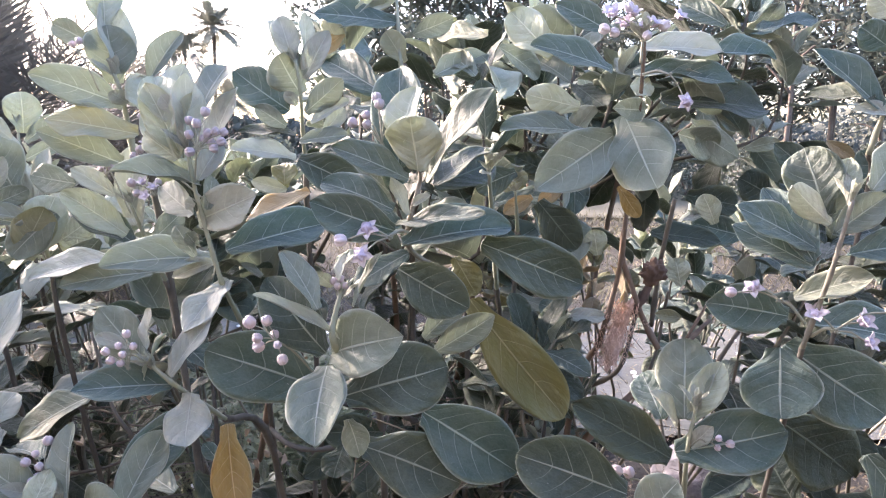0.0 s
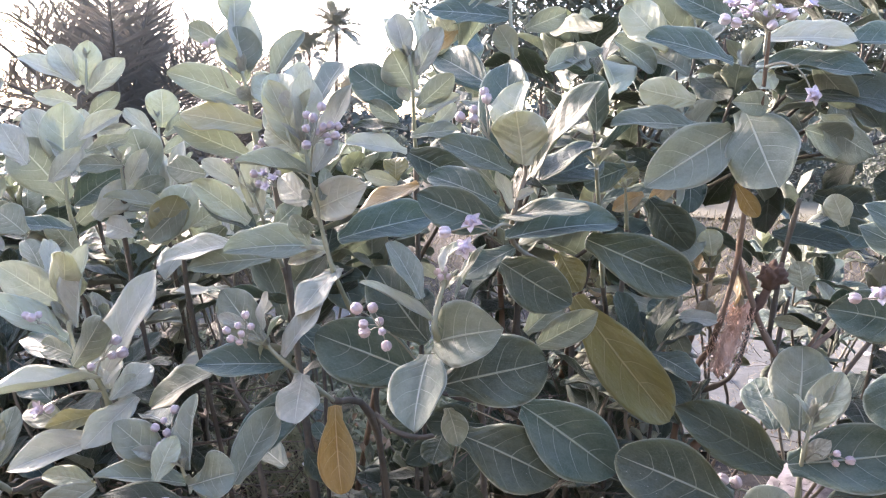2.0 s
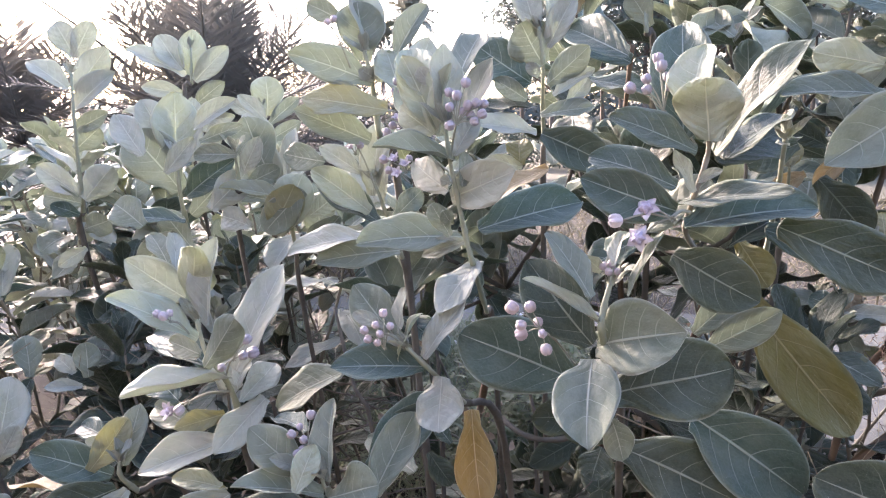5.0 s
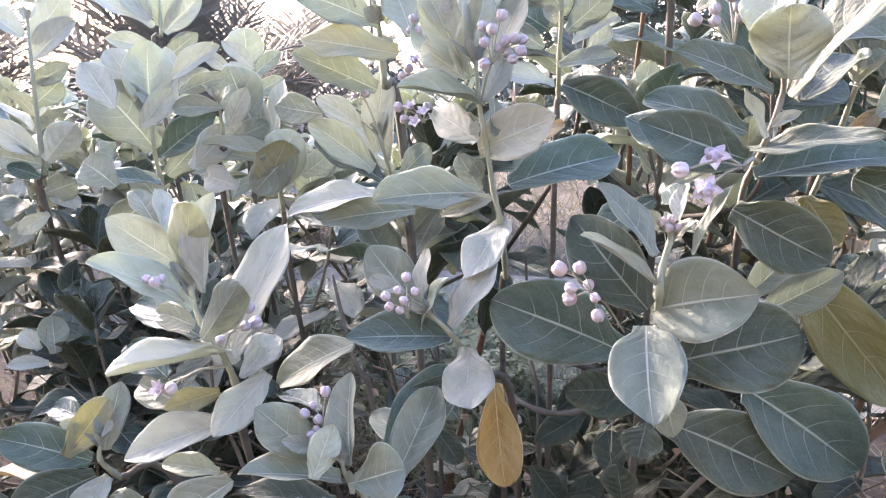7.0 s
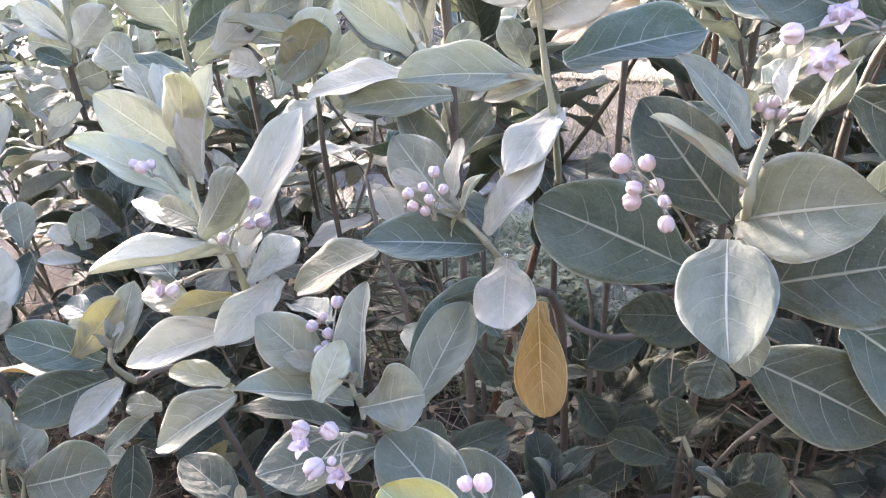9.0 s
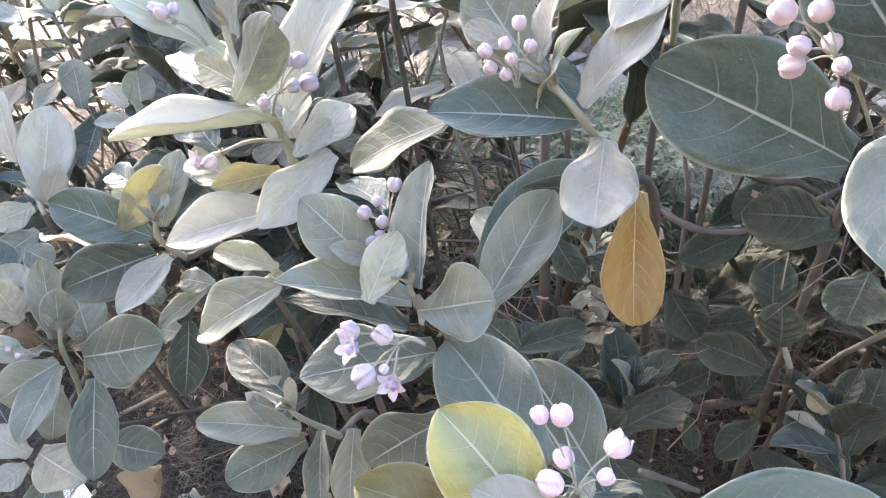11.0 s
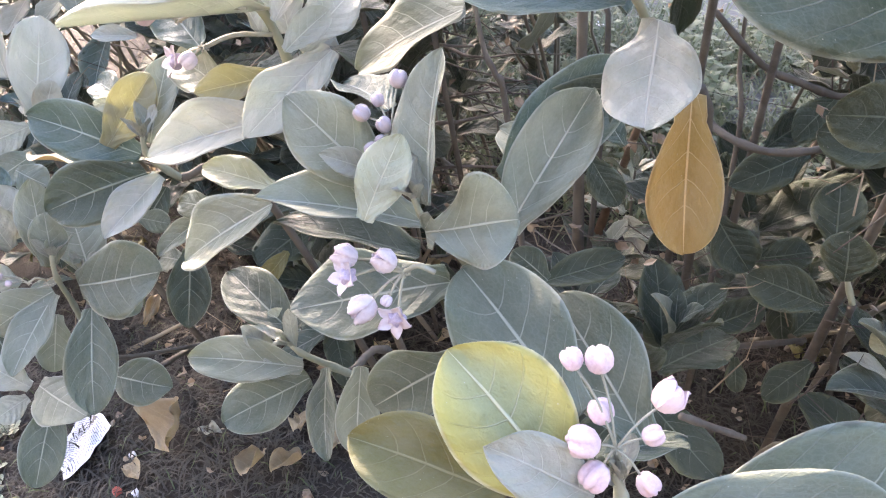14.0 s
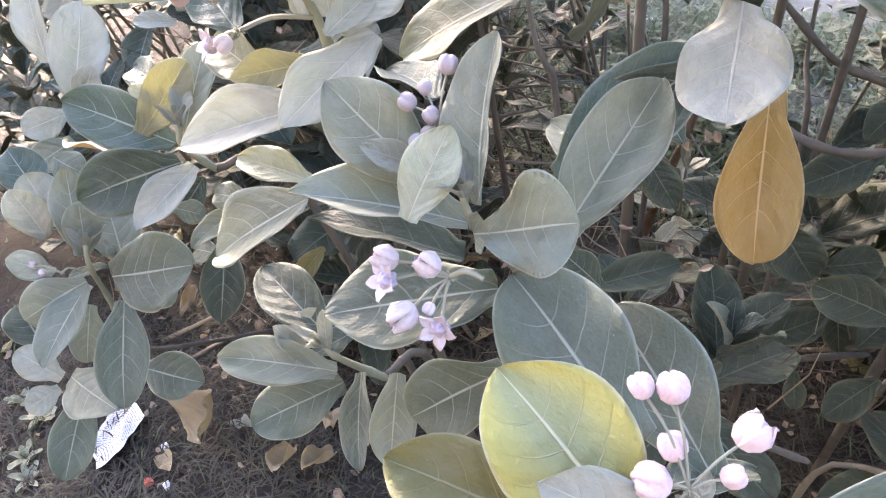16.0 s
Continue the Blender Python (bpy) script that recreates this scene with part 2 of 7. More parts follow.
def glide(pts, steps=5):
    """Points along a smooth curve through the given ones."""
    pts = [Vector(p) for p in pts]
    out = []
    for i in range(len(pts) - 1):
        a, b, c, d = pts[max(i - 1, 0)], pts[i], pts[i + 1], pts[min(i + 2, len(pts) - 1)]
        for k in range(steps):
            t = k / steps
            out.append(0.5 * ((2 * b) + (c - a) * t + (2 * a - 5 * b + 4 * c - d) * t * t + (3 * b - a - 3 * c + d) * t ** 3))
    return out + [pts[-1]]


def leaf_mesh(name, shape, arch, fold, ripple, twist, material, seed, along=12, across=8, point=1.0):
    """A leaf one long and one wide, from its base at the origin along +x, face up along +z, as a thin closed shell.
    shape: 0 oval, 1 widest towards the tip. arch: how far the tip droops. fold: how far the halves rise. ripple: waves of the rim."""
    rnd = random.Random(seed)
    bm = bmesh.new()
    uv = bm.loops.layers.uv.new("UVMap")
    grid = [[], []]
    ph = rnd.random() * 6
    for s in range(2):
        for i in range(along + 1):
            u = 0.35 * i / along + 0.65 * (0.5 - 0.5 * math.cos(math.pi * i / along))
            peak = 0.5 + 0.09 * shape
            v = u ** (math.log(0.5) / math.log(peak))
            half = 0.5 * max(0.0, math.sin(math.pi * v)) ** (0.55 if u > peak else 0.62)
            if u > 0.8:
                half *= 1 - 0.55 * ((u - 0.8) / 0.2) ** 2.2 * point
            half = max(half, 0.05 if i == 0 else 0.004)
            if 0 < u < 0.16:
                half = max(half, 0.17 + 0.3 * u)
            row = []
            for j in range(across + 1):
                w = (j / across * 2 - 1)
                y = w * half * (1 + 0.05 * math.sin(u * 9 + ph * (1.3 if w > 0 else 2.1)) * u)
                z = arch * 1.1 * (u - u * u) + fold * abs(w) ** 1.3 * half * 0.9
                z += ripple * abs(w) ** 2 * math.sin(u * 11 + ph + (1.7 if w > 0 else 0)) * 0.05
                z += twist * w * half * (u - 0.3)
                z += 0.012 * math.cos(w * math.pi * 0.5) * (1 - u) * (-1 if s else 0) - 0.004 * s
                y += 0.03 * math.sin(u * 3.0 + ph) * u
                row.append((bm.verts.new((u, y, z)), u, 0.5 + w * 0.5))
            grid[s].append(row)
    for s in range(2):
        g = grid[s]
        for i in range(along):
            for j in range(across):
                q = [g[i][j], g[i + 1][j], g[i + 1][j + 1], g[i][j + 1]]
                if s:
                    q.reverse()
                f = bm.faces.new([k[0] for k in q])
                for lp, k in zip(f.loops, q):
                    lp[uv].uv = (k[1], k[2])
    rim = lambda g: [g[i][0] for i in range(along + 1)] + [g[along][j] for j in range(1, across + 1)] + [g[i][across] for i in range(along - 1, -1, -1)] + [g[0][j] for j in range(across - 1, 0, -1)]
    a, b = rim(grid[0]), rim(grid[1])
    for k in range(len(a)):
        q = [a[k], b[k], b[(k + 1) % len(a)], a[(k + 1) % len(a)]]
        f = bm.faces.new([v[0] for v in q])
        for lp, v in zip(f.loops, q):
            lp[uv].uv = (v[1], v[2])
    me = mesh_of(name, bm, material)
    sides = len(me.polygons) - len(a)
    me.polygons.foreach_set("use_smooth", [i < sides for i in range(len(me.polygons))])
    return me


LEAF_KINDS = {"g": LEAF_GREEN, "b": LEAF_BLUE, "p": LEAF_PALE, "l": LEAF_LIME, "o": LEAF_OLIVE, "y": LEAF_YELLOW, "d": LEAF_DRY, "k": LEAF_SHADED, "v": LEAF_LEMON, "m": LEAF_MID_SHADED, "t": LEAF_SUNLIT_OLIVE, "h": LEAF_SAGE_SHADED}
LEAF_LABELS = {"o": "ageing olive-green leaf", "y": "yellowed hanging leaf", "d": "withered brown leaf", "l": "young lime-green leaf", "v": "large lemon-yellow and green leaf"}
BENDS = (-0.18, 0.0, 0.2, 0.45)
leaf_store = {}


def leaf_data(kind, bend, variant, coarse=False):
    """One of the shared leaf meshes: a colour, a bend and one of six outlines."""
    step = min(range(len(BENDS)), key=lambda i: abs(BENDS[i] - bend))
    key = (kind, step, variant if variant in (6, 7) else variant % 6, coarse)
    size = (10, 6) if coarse else (26, 12)
    if key not in leaf_store:
        v = variant % 3
        if kind == "y":
            leaf_store[key] = leaf_mesh("leaf", 1.3, BENDS[step], 0.2, 0.5, 0.1, LEAF_KINDS[kind], 5, *size, 0.1)
            return leaf_store[key]
        if variant > 5:
            # 6: a broad fan-shaped leaf with rolled sides; 7: a hanging leaf, narrow above and broad below
            leaf_store[key] = leaf_mesh("leaf", (2.2, 1.0)[variant - 6], BENDS[step], (0.55, 0.12)[variant - 6], (2.6, 1.0)[variant - 6], (0.25, -0.1)[variant - 6], LEAF_KINDS[kind], 40 + variant, *size, 0.0)
            return leaf_store[key]
        other = variant % 6 > 2
        leaf_store[key] = leaf_mesh("leaf", (0.5, 1.0, 0.1)[v], BENDS[step] * (0.7 if other else 1.0), (0.3, 0.18, 0.42)[v] * (0.6 if other else 1.0), (0.75, 0.95, 0.6)[v] * (1.4 if other else 1.0), (0.08, -0.16, 0.13)[v] * (-1.2 if other else 1.0), LEAF_KINDS[kind], 5 + variant % 6, *size, (0.45, 0.0, 0.75)[v])
    return leaf_store[key]


leaf_count = [0]


def leaf(parent, base, heading, pitch, length, width, roll=0.0, kind="g", bend=0.2, variant=None, coarse=False):
    """A leaf from its base: heading in degrees to the left of +y, pitch above level, roll about its midrib."""
    leaf_count[0] += 1
    v = leaf_count[0] % 6 if variant is None else variant
    m = Matrix.Translation(base) @ Euler((0, 0, radians(heading + 90))).to_matrix().to_4x4() @ Euler((0, -radians(pitch), 0)).to_matrix().to_4x4() @ Euler((radians(roll), 0, 0)).to_matrix().to_4x4()
    ob = part("leaf", leaf_data(kind, bend, v, coarse), parent, LEAF_LABELS.get(kind, ""), m @ Matrix.Diagonal((length, width, (length * width) ** 0.5, 1)))
    ob.shadow_terminator_geometry_offset = 0.25
    return ob


def stem(plant, pts, r0, r1, material=None, steps=5):
    """A stem through the points, with swollen nodes."""
    line = glide(pts, steps)
    n = len(line)
    radii = [r0 + (r1 - r0) * i / (n - 1) for i in range(n)]
    radii = [r * (1.22 if i % 4 == 2 else 0.97) for i, r in enumerate(radii)]
    return part("stem", tube(bmesh.new(), line, radii), plant, "", None, material or STEM_GREEN)


def apex(parent, tip, way, size, seed):
    """The unopened tip of a shoot: three pairs of tiny upright leaves."""
    rnd = random.Random(seed)
    tip, way = Vector(tip), Vector(way).normalized()
    side = way.orthogonal().normalized()
    up = way.cross(side)
    for k in range(6):
        a, e = k * 1.62 + rnd.random(), radians((78, 66, 50)[k // 2])
        d = (side * math.cos(a) + up * math.sin(a)) * math.cos(e) + way * math.sin(e)
        L = size * (0.5, 0.75, 1.0)[k // 2] * rnd.uniform(0.8, 1.15)
        leaf(parent, tip - way * 0.004 * (k // 2), math.degrees(math.atan2(-d.x, d.y)), math.degrees(math.asin(max(-1, min(1, d.z)))), L, L * 0.36, rnd.uniform(-30, 30), "pl"[k == 1], 0.2, k, True)


def shoot(plant, foot, knee, apex, size, turn, pairs, seed, kinds="ggbp", r=0.007, spread=1.0, material=None):
    """A shoot with crossed pairs of leaves, large below and small and upright at the tip."""
    rnd = random.Random(seed)
    foot, knee, apex = Vector(foot), Vector(knee), Vector(apex)
    mid = Vector(foot).lerp(Vector(knee), 0.55) + Vector((rnd.gauss(0, 0.07), rnd.gauss(0, 0.05), rnd.gauss(0, 0.04)))
    st = stem(plant, (foot, mid, knee, apex), r * 1.1, r * 0.45, material or STEM_DULL, 4)
    line = glide((foot, knee, apex), 12)
    lengths = [0.0]
    for a, b in zip(line, line[1:]):
        lengths.append(lengths[-1] + (b - a).length)

    def along(d):
        d = max(0.0, lengths[-1] - d)
        for i in range(len(line) - 1):
            if lengths[i + 1] >= d:
                return line[i].lerp(line[i + 1], (d - lengths[i]) / max(1e-6, lengths[i + 1] - lengths[i])), (line[i + 1] - line[i]).normalized()
        return line[-1], (line[-1] - line[-2]).normalized()

    d = 0.0
    for k in range(pairs):
        p, way = along(d)
        side = way.orthogonal().normalized()
        up = way.cross(side)
        grow = min(1.0, 0.34 + 0.24 * k)
        lift = (72, 56, 42, 26, 10, 0, -8)[min(k, 6)]
        for h in range(2):
            if k > 3 and rnd.random() < 0.18:
                continue
            a = radians(turn + 90 * (k % 2) + 180 * h + rnd.uniform(-18, 18))
            out = side * math.cos(a) + up * math.sin(a)
            e = radians(lift + rnd.uniform(-14, 12)) / spread
            d3 = (out * math.cos(e) + way * math.sin(e)).normalized()
            heading = math.degrees(math.atan2(-d3.x, d3.y))
            pitch = math.degrees(math.asin(max(-1, min(1, d3.z))))
            L = size * grow * rnd.uniform(0.85, 1.1)
            # shoots of kind k get dark tips too, shade put into the colour
            if k == 0:
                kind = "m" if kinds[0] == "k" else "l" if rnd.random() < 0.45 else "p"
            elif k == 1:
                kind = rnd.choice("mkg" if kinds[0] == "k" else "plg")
            else:
                kind = rnd.choice(kinds)
            leaf(st, p + d3 * r, heading, pitch, L, L * rnd.uniform(0.47, 0.62), rnd.uniform(-22, 22), kind, rnd.choice((0.0, 0.2, 0.2, 0.45)), rnd.randrange(6), True)
        d += size * (0.10 + 0.075 * min(k, 4)) * rnd.uniform(0.85, 1.15)
    return st


def bud_mesh(name, material, points, open_by=0.0):
    """A blunt five-sided bud of radius one, its stalk end at the bottom; open_by spreads the slits at its top."""
    bm = bmesh.new()
    rings = []
    for k, (z, r) in enumerate(((-1.0, 0.14), (-0.9, 0.5), (-0.55, 0.86), (0.0, 1.0), (0.45, 0.97), (0.8, 0.8), (1.0, 0.52), (0.98, 0.16))):
        row = []
        for i in range(30):
            a = 2 * math.pi * i / 30
            crease = (0.5 - 0.5 * math.cos(5 * a)) ** 4
            lobe = 1 + 0.06 * math.cos(5 * a) - (0.02 + (0.02 + 0.6 * points) * k) * crease
            row.append(bm.verts.new((r * lobe * math.cos(a), r * lobe * math.sin(a), z - 0.025 * k * crease)))
        rings.append(row)
    for a, b in zip(rings, rings[1:]):
        for i in range(30):
            bm.faces.new((a[i], a[(i + 1) % 30], b[(i + 1) % 30], b[i]))
    bm.faces.new(rings[-1])
    bm.faces.new(rings[0][::-1])
    return mesh_of(name, bm, material)


def flower_mesh(name, lift, curl):
    """An open flower of radius one facing +z: five pointed petals round a five-ribbed corona."""
    bm = bmesh.new()
    for k in range(5):
        a0 = 2 * math.pi * k / 5
        out, side = Vector((math.cos(a0), math.sin(a0), 0)), Vector((-math.sin(a0), math.cos(a0), 0))
        rows = []
        for s in range(2):
            for u, w in ((0.12, 0.16), (0.35, 0.34), (0.6, 0.32), (0.82, 0.17), (1.0, 0.02)):
                z = lift * u - curl * u * u - 0.05 * s
                rows.append([bm.verts.new(out * u + side * w * v + Vector((0, 0, z + 0.1 * abs(v)))) for v in (-1, 0, 1)])
        for s in range(2):
            for i in range(4):
                for j in range(2):
                    q = [rows[s * 5 + i][j], rows[s * 5 + i + 1][j], rows[s * 5 + i + 1][j + 1], rows[s * 5 + i][j + 1]]
                    bm.faces.new(q if s else q[::-1])
        for i in range(4):
            for j in (0, 2):
                bm.faces.new((rows[i][j], rows[i + 1][j], rows[6 + i][j], rows[5 + i][j]))
    petals = len(bm.faces)
    rings = []
    for z, r in ((-0.1, 0.34), (0.1, 0.42), (0.36, 0.4), (0.56, 0.26), (0.6, 0.08)):
        rings.append([bm.verts.new((r * (1 + 0.3 * math.cos(5 * a)) * math.cos(a), r * (1 + 0.3 * math.cos(5 * a)) * math.sin(a), z)) for a in (2 * math.pi * i / 20 for i in range(20))])
    for a, b in zip(rings, rings[1:]):
        for i in range(20):
            bm.faces.new((a[i], a[(i + 1) % 20], b[(i + 1) % 20], b[i]))
    bm.faces.new(rings[-1])
    me = mesh_of(name, bm, PETAL)
    me.materials.append(CORONA)
    for i, f in enumerate(me.polygons):
        f.material_index = 1 if i >= petals else 0
    return me


def half_open_mesh(name, material):
    """A half-open flower of radius one facing +z: five thin cupped petals with slits between them, round the corona."""
    bm = bmesh.new()
    span = ((0.0, -1.0, 0.1, 0.1), (0.16, -0.86, 0.52, 0.36), (0.36, -0.45, 0.86, 0.56), (0.58, 0.1, 0.98, 0.58), (0.78, 0.55, 0.86, 0.46), (0.92, 0.84, 0.74, 0.26), (1.0, 0.98, 0.78, 0.05))
    for k in range(5):
        a0 = 2 * math.pi * k / 5 + 0.12 * (k % 2)
        out, side = Vector((math.cos(a0), math.sin(a0), 0)), Vector((-math.sin(a0), math.cos(a0), 0))
        rows = []
        for s in range(2):
            for u, z, r, w in span:
                z -= 0.12 * (k % 3) * u * u
                rows.append([bm.verts.new(out * (r * (1 - 0.24 * v * v) - 0.07 * s + 0.05 * math.sin(9 * u + k)) + side * (w * v * (1 - 0.08 * s)) + Vector((0, 0, z))) for v in (-1, -0.5, 0, 0.5, 1)])
        n = len(span)
        for s in range(2):
            for i in range(n - 1):
                for j in range(4):
                    q = [rows[s * n + i][j], rows[s * n + i + 1][j], rows[s * n + i + 1][j + 1], rows[s * n + i][j + 1]]
                    bm.faces.new(q if s else q[::-1])
        for i in range(n - 1):
            for j in (0, 4):
                bm.faces.new((rows[i][j], rows[i + 1][j], rows[n + i + 1][j], rows[n + i][j]))
    petals = len(bm.faces)
    tops = [[bm.verts.new((r * (1 + 0.3 * math.cos(5 * a)) * math.cos(a), r * (1 + 0.3 * math.cos(5 * a)) * math.sin(a), z)) for a in (2 * math.pi * i / 20 for i in range(20))] for z, r in ((-0.9, 0.2), (0.2, 0.4), (0.6, 0.36), (0.78, 0.16))]
    for a, b in zip(tops, tops[1:]):
        for i in range(20):
            bm.faces.new((a[i], a[(i + 1) % 20], b[(i + 1) % 20], b[i]))
    bm.faces.new(tops[-1])
    me = mesh_of(name, bm, material)
    me.materials.append(CORONA)
    for i, f in enumerate(me.polygons):
        f.material_index = 1 if i >= petals else 0
    return me


BUDS = {"pink": bud_mesh("bud", BUD_PINK, 0.01), "dusk": bud_mesh("bud", BUD_DUSK, 0.01), "lilac": bud_mesh("flower", PETAL, 0.07), "pale": bud_mesh("bud", BUD_PALE, 0.035), "bloom": half_open_mesh("flower", BUD_PALE), "crown": half_open_mesh("flower", PETAL),
        "star": flower_mesh("flower", 0.25, 0.35), "flower": flower_mesh("flower", 0.75, 0.9), "open": flower_mesh("flower", 1.1, 0.5)}


SHUT = ("pink", "dusk", "lilac", "pale", "bloom", "crown")


def umbel(plant, hub, root, heads):
    """A flower cluster: a stalk to the hub, from which a thin stalk runs to each bud or flower (x, y, z, radius, kind)."""
    hub, root = Vector(hub), Vector(root)
    bm = bmesh.new()
    thick = min(0.0024, max(0.0014, sum(h[3] for h in heads) / len(heads) * 0.19))
    tube(bm, glide((root, root.lerp(hub, 0.55) + Vector((0, 0, 0.006)), hub), 4), [thick] * 9, 6)
    middle = sum((Vector(h[:3]) for h in heads), Vector()) / len(heads)
    base = hub if (middle - hub).length > 0.012 else hub - Vector((0, 0, 0.02))
    made = []
    for x, y, z, r, kind in heads:
        p = Vector((x, y, z))
        way = (p - base).normalized()
        end = p - way * r * (0.9 if kind in SHUT else 0.1)
        tube(bm, glide((base, base.lerp(end, 0.5) + Vector((0, 0, 0.12 * (end - base).length)), end), 3), [thick * 0.55] * 7, 5)
        made.append((p, way, r, kind))
    for i in range(11):
        a, up = 2.4 * i, 0.9 - 0.16 * i
        d = Vector((math.cos(a), math.sin(a), up)).normalized() * thick
        tube(bm, [base + d * 0.4, base + d * 1.5, base + d * 2.1, base + d * 2.5], [thick * 0.35, thick * 0.5, thick * 0.55, thick * 0.2], 6)
    cluster = part("flower_stalk", bm, plant, "", None, STALK)
    for p, way, r, kind in made:
        face = way if kind in SHUT else (way * 0.45 + Vector((0.05, -0.7, 0.5))).normalized()
        m = Matrix.Translation(p) @ face.to_track_quat("Z", "Y").to_matrix().to_4x4() @ Matrix.Diagonal((r, r, r, 1))
        part("bud" if kind in ("pink", "dusk", "pale") else "flower", BUDS[kind], cluster, "", m)
    return cluster


# ---- the ground and the distance ----
def sheet(name, x0, x1, y0, y1, nx, ny, z, material, label, category, seed, rough=0.03, edge=0.0):
    """An uneven sheet of ground, finer where it is near; edge: how far its long sides wander."""
    bm = bmesh.new()
    grid = []
    for i in range(nx + 1):
        a = i / nx * 2 - 1
        x = (x0 + x1) / 2 + (x1 - x0) / 2 * (a if x1 - x0 < 50 else math.copysign(abs(a) ** 5, a))
        row = []
        for j in range(ny + 1):
            b = j / ny * 2 - 1
            y = (y0 + y1) / 2 + (y1 - y0) / 2 * (b if y1 - y0 < 50 else math.copysign(abs(b) ** 5, b))
            if edge and j in (0, ny):
                y += edge * noise.noise((x * 0.9, seed + j, 0))
            near = 1.0 if math.hypot(x, y) < 12 else 0.0
            h = rough * near * (noise.noise((x * 1.3, y * 1.3, seed)) + 0.5 * noise.noise((x * 5, y * 5, seed)))
            row.append(bm.verts.new((x, y, z + h)))
        grid.append(row)
    for i in range(nx):
        for j in range(ny):
            bm.faces.new((grid[i][j], grid[i + 1][j], grid[i + 1][j + 1], grid[i][j + 1]))
    return tagged(new(name, mesh_of(name, bm, material)), label, category, "", "structure")


PALE_EARTH = rough_material("pale_earth", (0.075, 0.077, 0.07), (0.135, 0.136, 0.126), 18, 0.95, 0.6, 0.01, (0.06, 0.062, 0.05), 1.6)
FIELD = rough_material("dry_field", (0.06, 0.058, 0.04), (0.095, 0.088, 0.062), 3, 0.95, 0.6, 0.03, (0.1, 0.105, 0.065), 0.25)
BARK = rough_material("bark", (0.07, 0.055, 0.045), (0.15, 0.12, 0.1), 14, 0.95, 0.8, 0.02)
NEEDLE = rough_material("tree_foliage", (0.06, 0.078, 0.066), (0.1, 0.12, 0.1), 2.5, 0.8, 0.3, 0.01, (0.11, 0.12, 0.092), None, 0.3)
FROND = rough_material("palm_frond", (0.1, 0.098, 0.088), (0.16, 0.155, 0.135), 3, 0.55, 0.3, 0.004, (0.15, 0.14, 0.115), None, 0.3)
# far palms: distance haze put into a paler frond colour
FROND_HAZED = rough_material("palm_frond_far_hazed", (0.2, 0.21, 0.175), (0.28, 0.28, 0.23), 3, 0.7, 0.3, 0.004, None, None, 0.2)
WOODS = rough_material("distant_foliage", (0.035, 0.045, 0.04), (0.06, 0.07, 0.06), 2.5, 0.9, 0.3, 0.01, (0.07, 0.075, 0.06))

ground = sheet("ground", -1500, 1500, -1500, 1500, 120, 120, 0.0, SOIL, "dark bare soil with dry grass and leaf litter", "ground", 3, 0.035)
sheet("path", -14, 26, 3.3, 5.4, 90, 8, 0.03, PALE_EARTH, "pale sandy footpath strewn with litter", "path", 9, 0.02, 0.5)
sheet("field", -300, 300, 13.0, 320, 60, 40, 0.05, FIELD, "pale dry grass field behind the bushes", "field", 11, 0.0)

# added wall, never in view: blocks sky light from behind the viewpoint
SHADE_WALL = rough_material("shade_wall_plaster", (0.1, 0.092, 0.08), (0.16, 0.148, 0.13), 6, 0.95, 0.5, 0.01, (0.07, 0.068, 0.058), 0.7)
bm = bmesh.new()
bmesh.ops.create_cube(bm, size=1.0, matrix=pose(-1.0, -2.4, 1.7) @ Matrix.Diagonal((24.0, 0.24, 3.4, 1)))
tagged(new("wall_south", mesh_of("wall_south", bm, SHADE_WALL, False)), "plain dark wall added out of view to block sky light", "wall", "", "structure")


def frond(bm, root, out, length, droop, seed, leaflets=34, stiff=0.5, width=0.02, reach=0.26):
    """A feather frond: an arching rib with two rows of narrow pointed leaflets."""
    rnd = random.Random(seed)
    out = Vector(out).normalized()
    pts = [root + out * length * u + Vector((0, 0, -droop * length * u * u)) for u in (k / 8 for k in range(9))]
    tube(bm, pts, [0.022 * length / 2 * (1 - 0.85 * k / 8) + 0.003 for k in range(9)], 4)
    for k in range(leaflets):
        u = 0.14 + 0.86 * k / leaflets
        i = min(7, int(u * 8))
        p = pts[i].lerp(pts[i + 1], u * 8 - i)
        way = (pts[i + 1] - pts[i]).normalized()
        side = way.cross(Vector((0, 0, 1))).normalized()
        up = side.cross(way)
        for h in (-1, 1):
            L = length * reach * (0.45 + math.sin(math.pi * min(1, u * 0.9 + 0.08))) * rnd.uniform(0.8, 1.15)
            d = (side * h * rnd.uniform(0.6, 0.95) + way * rnd.uniform(0.5, 0.9) + up * rnd.uniform(-0.25, 0.55) * stiff).normalized()
            n = d.cross(up).normalized() * width * L
            a, b = p + d * L * 0.45, p + d * L + Vector((0, 0, -0.06 * L))
            v = [bm.verts.new(q) for q in (p - n * 0.4, a - n, b, a + n, p + n * 0.4)]
            bm.faces.new(v)


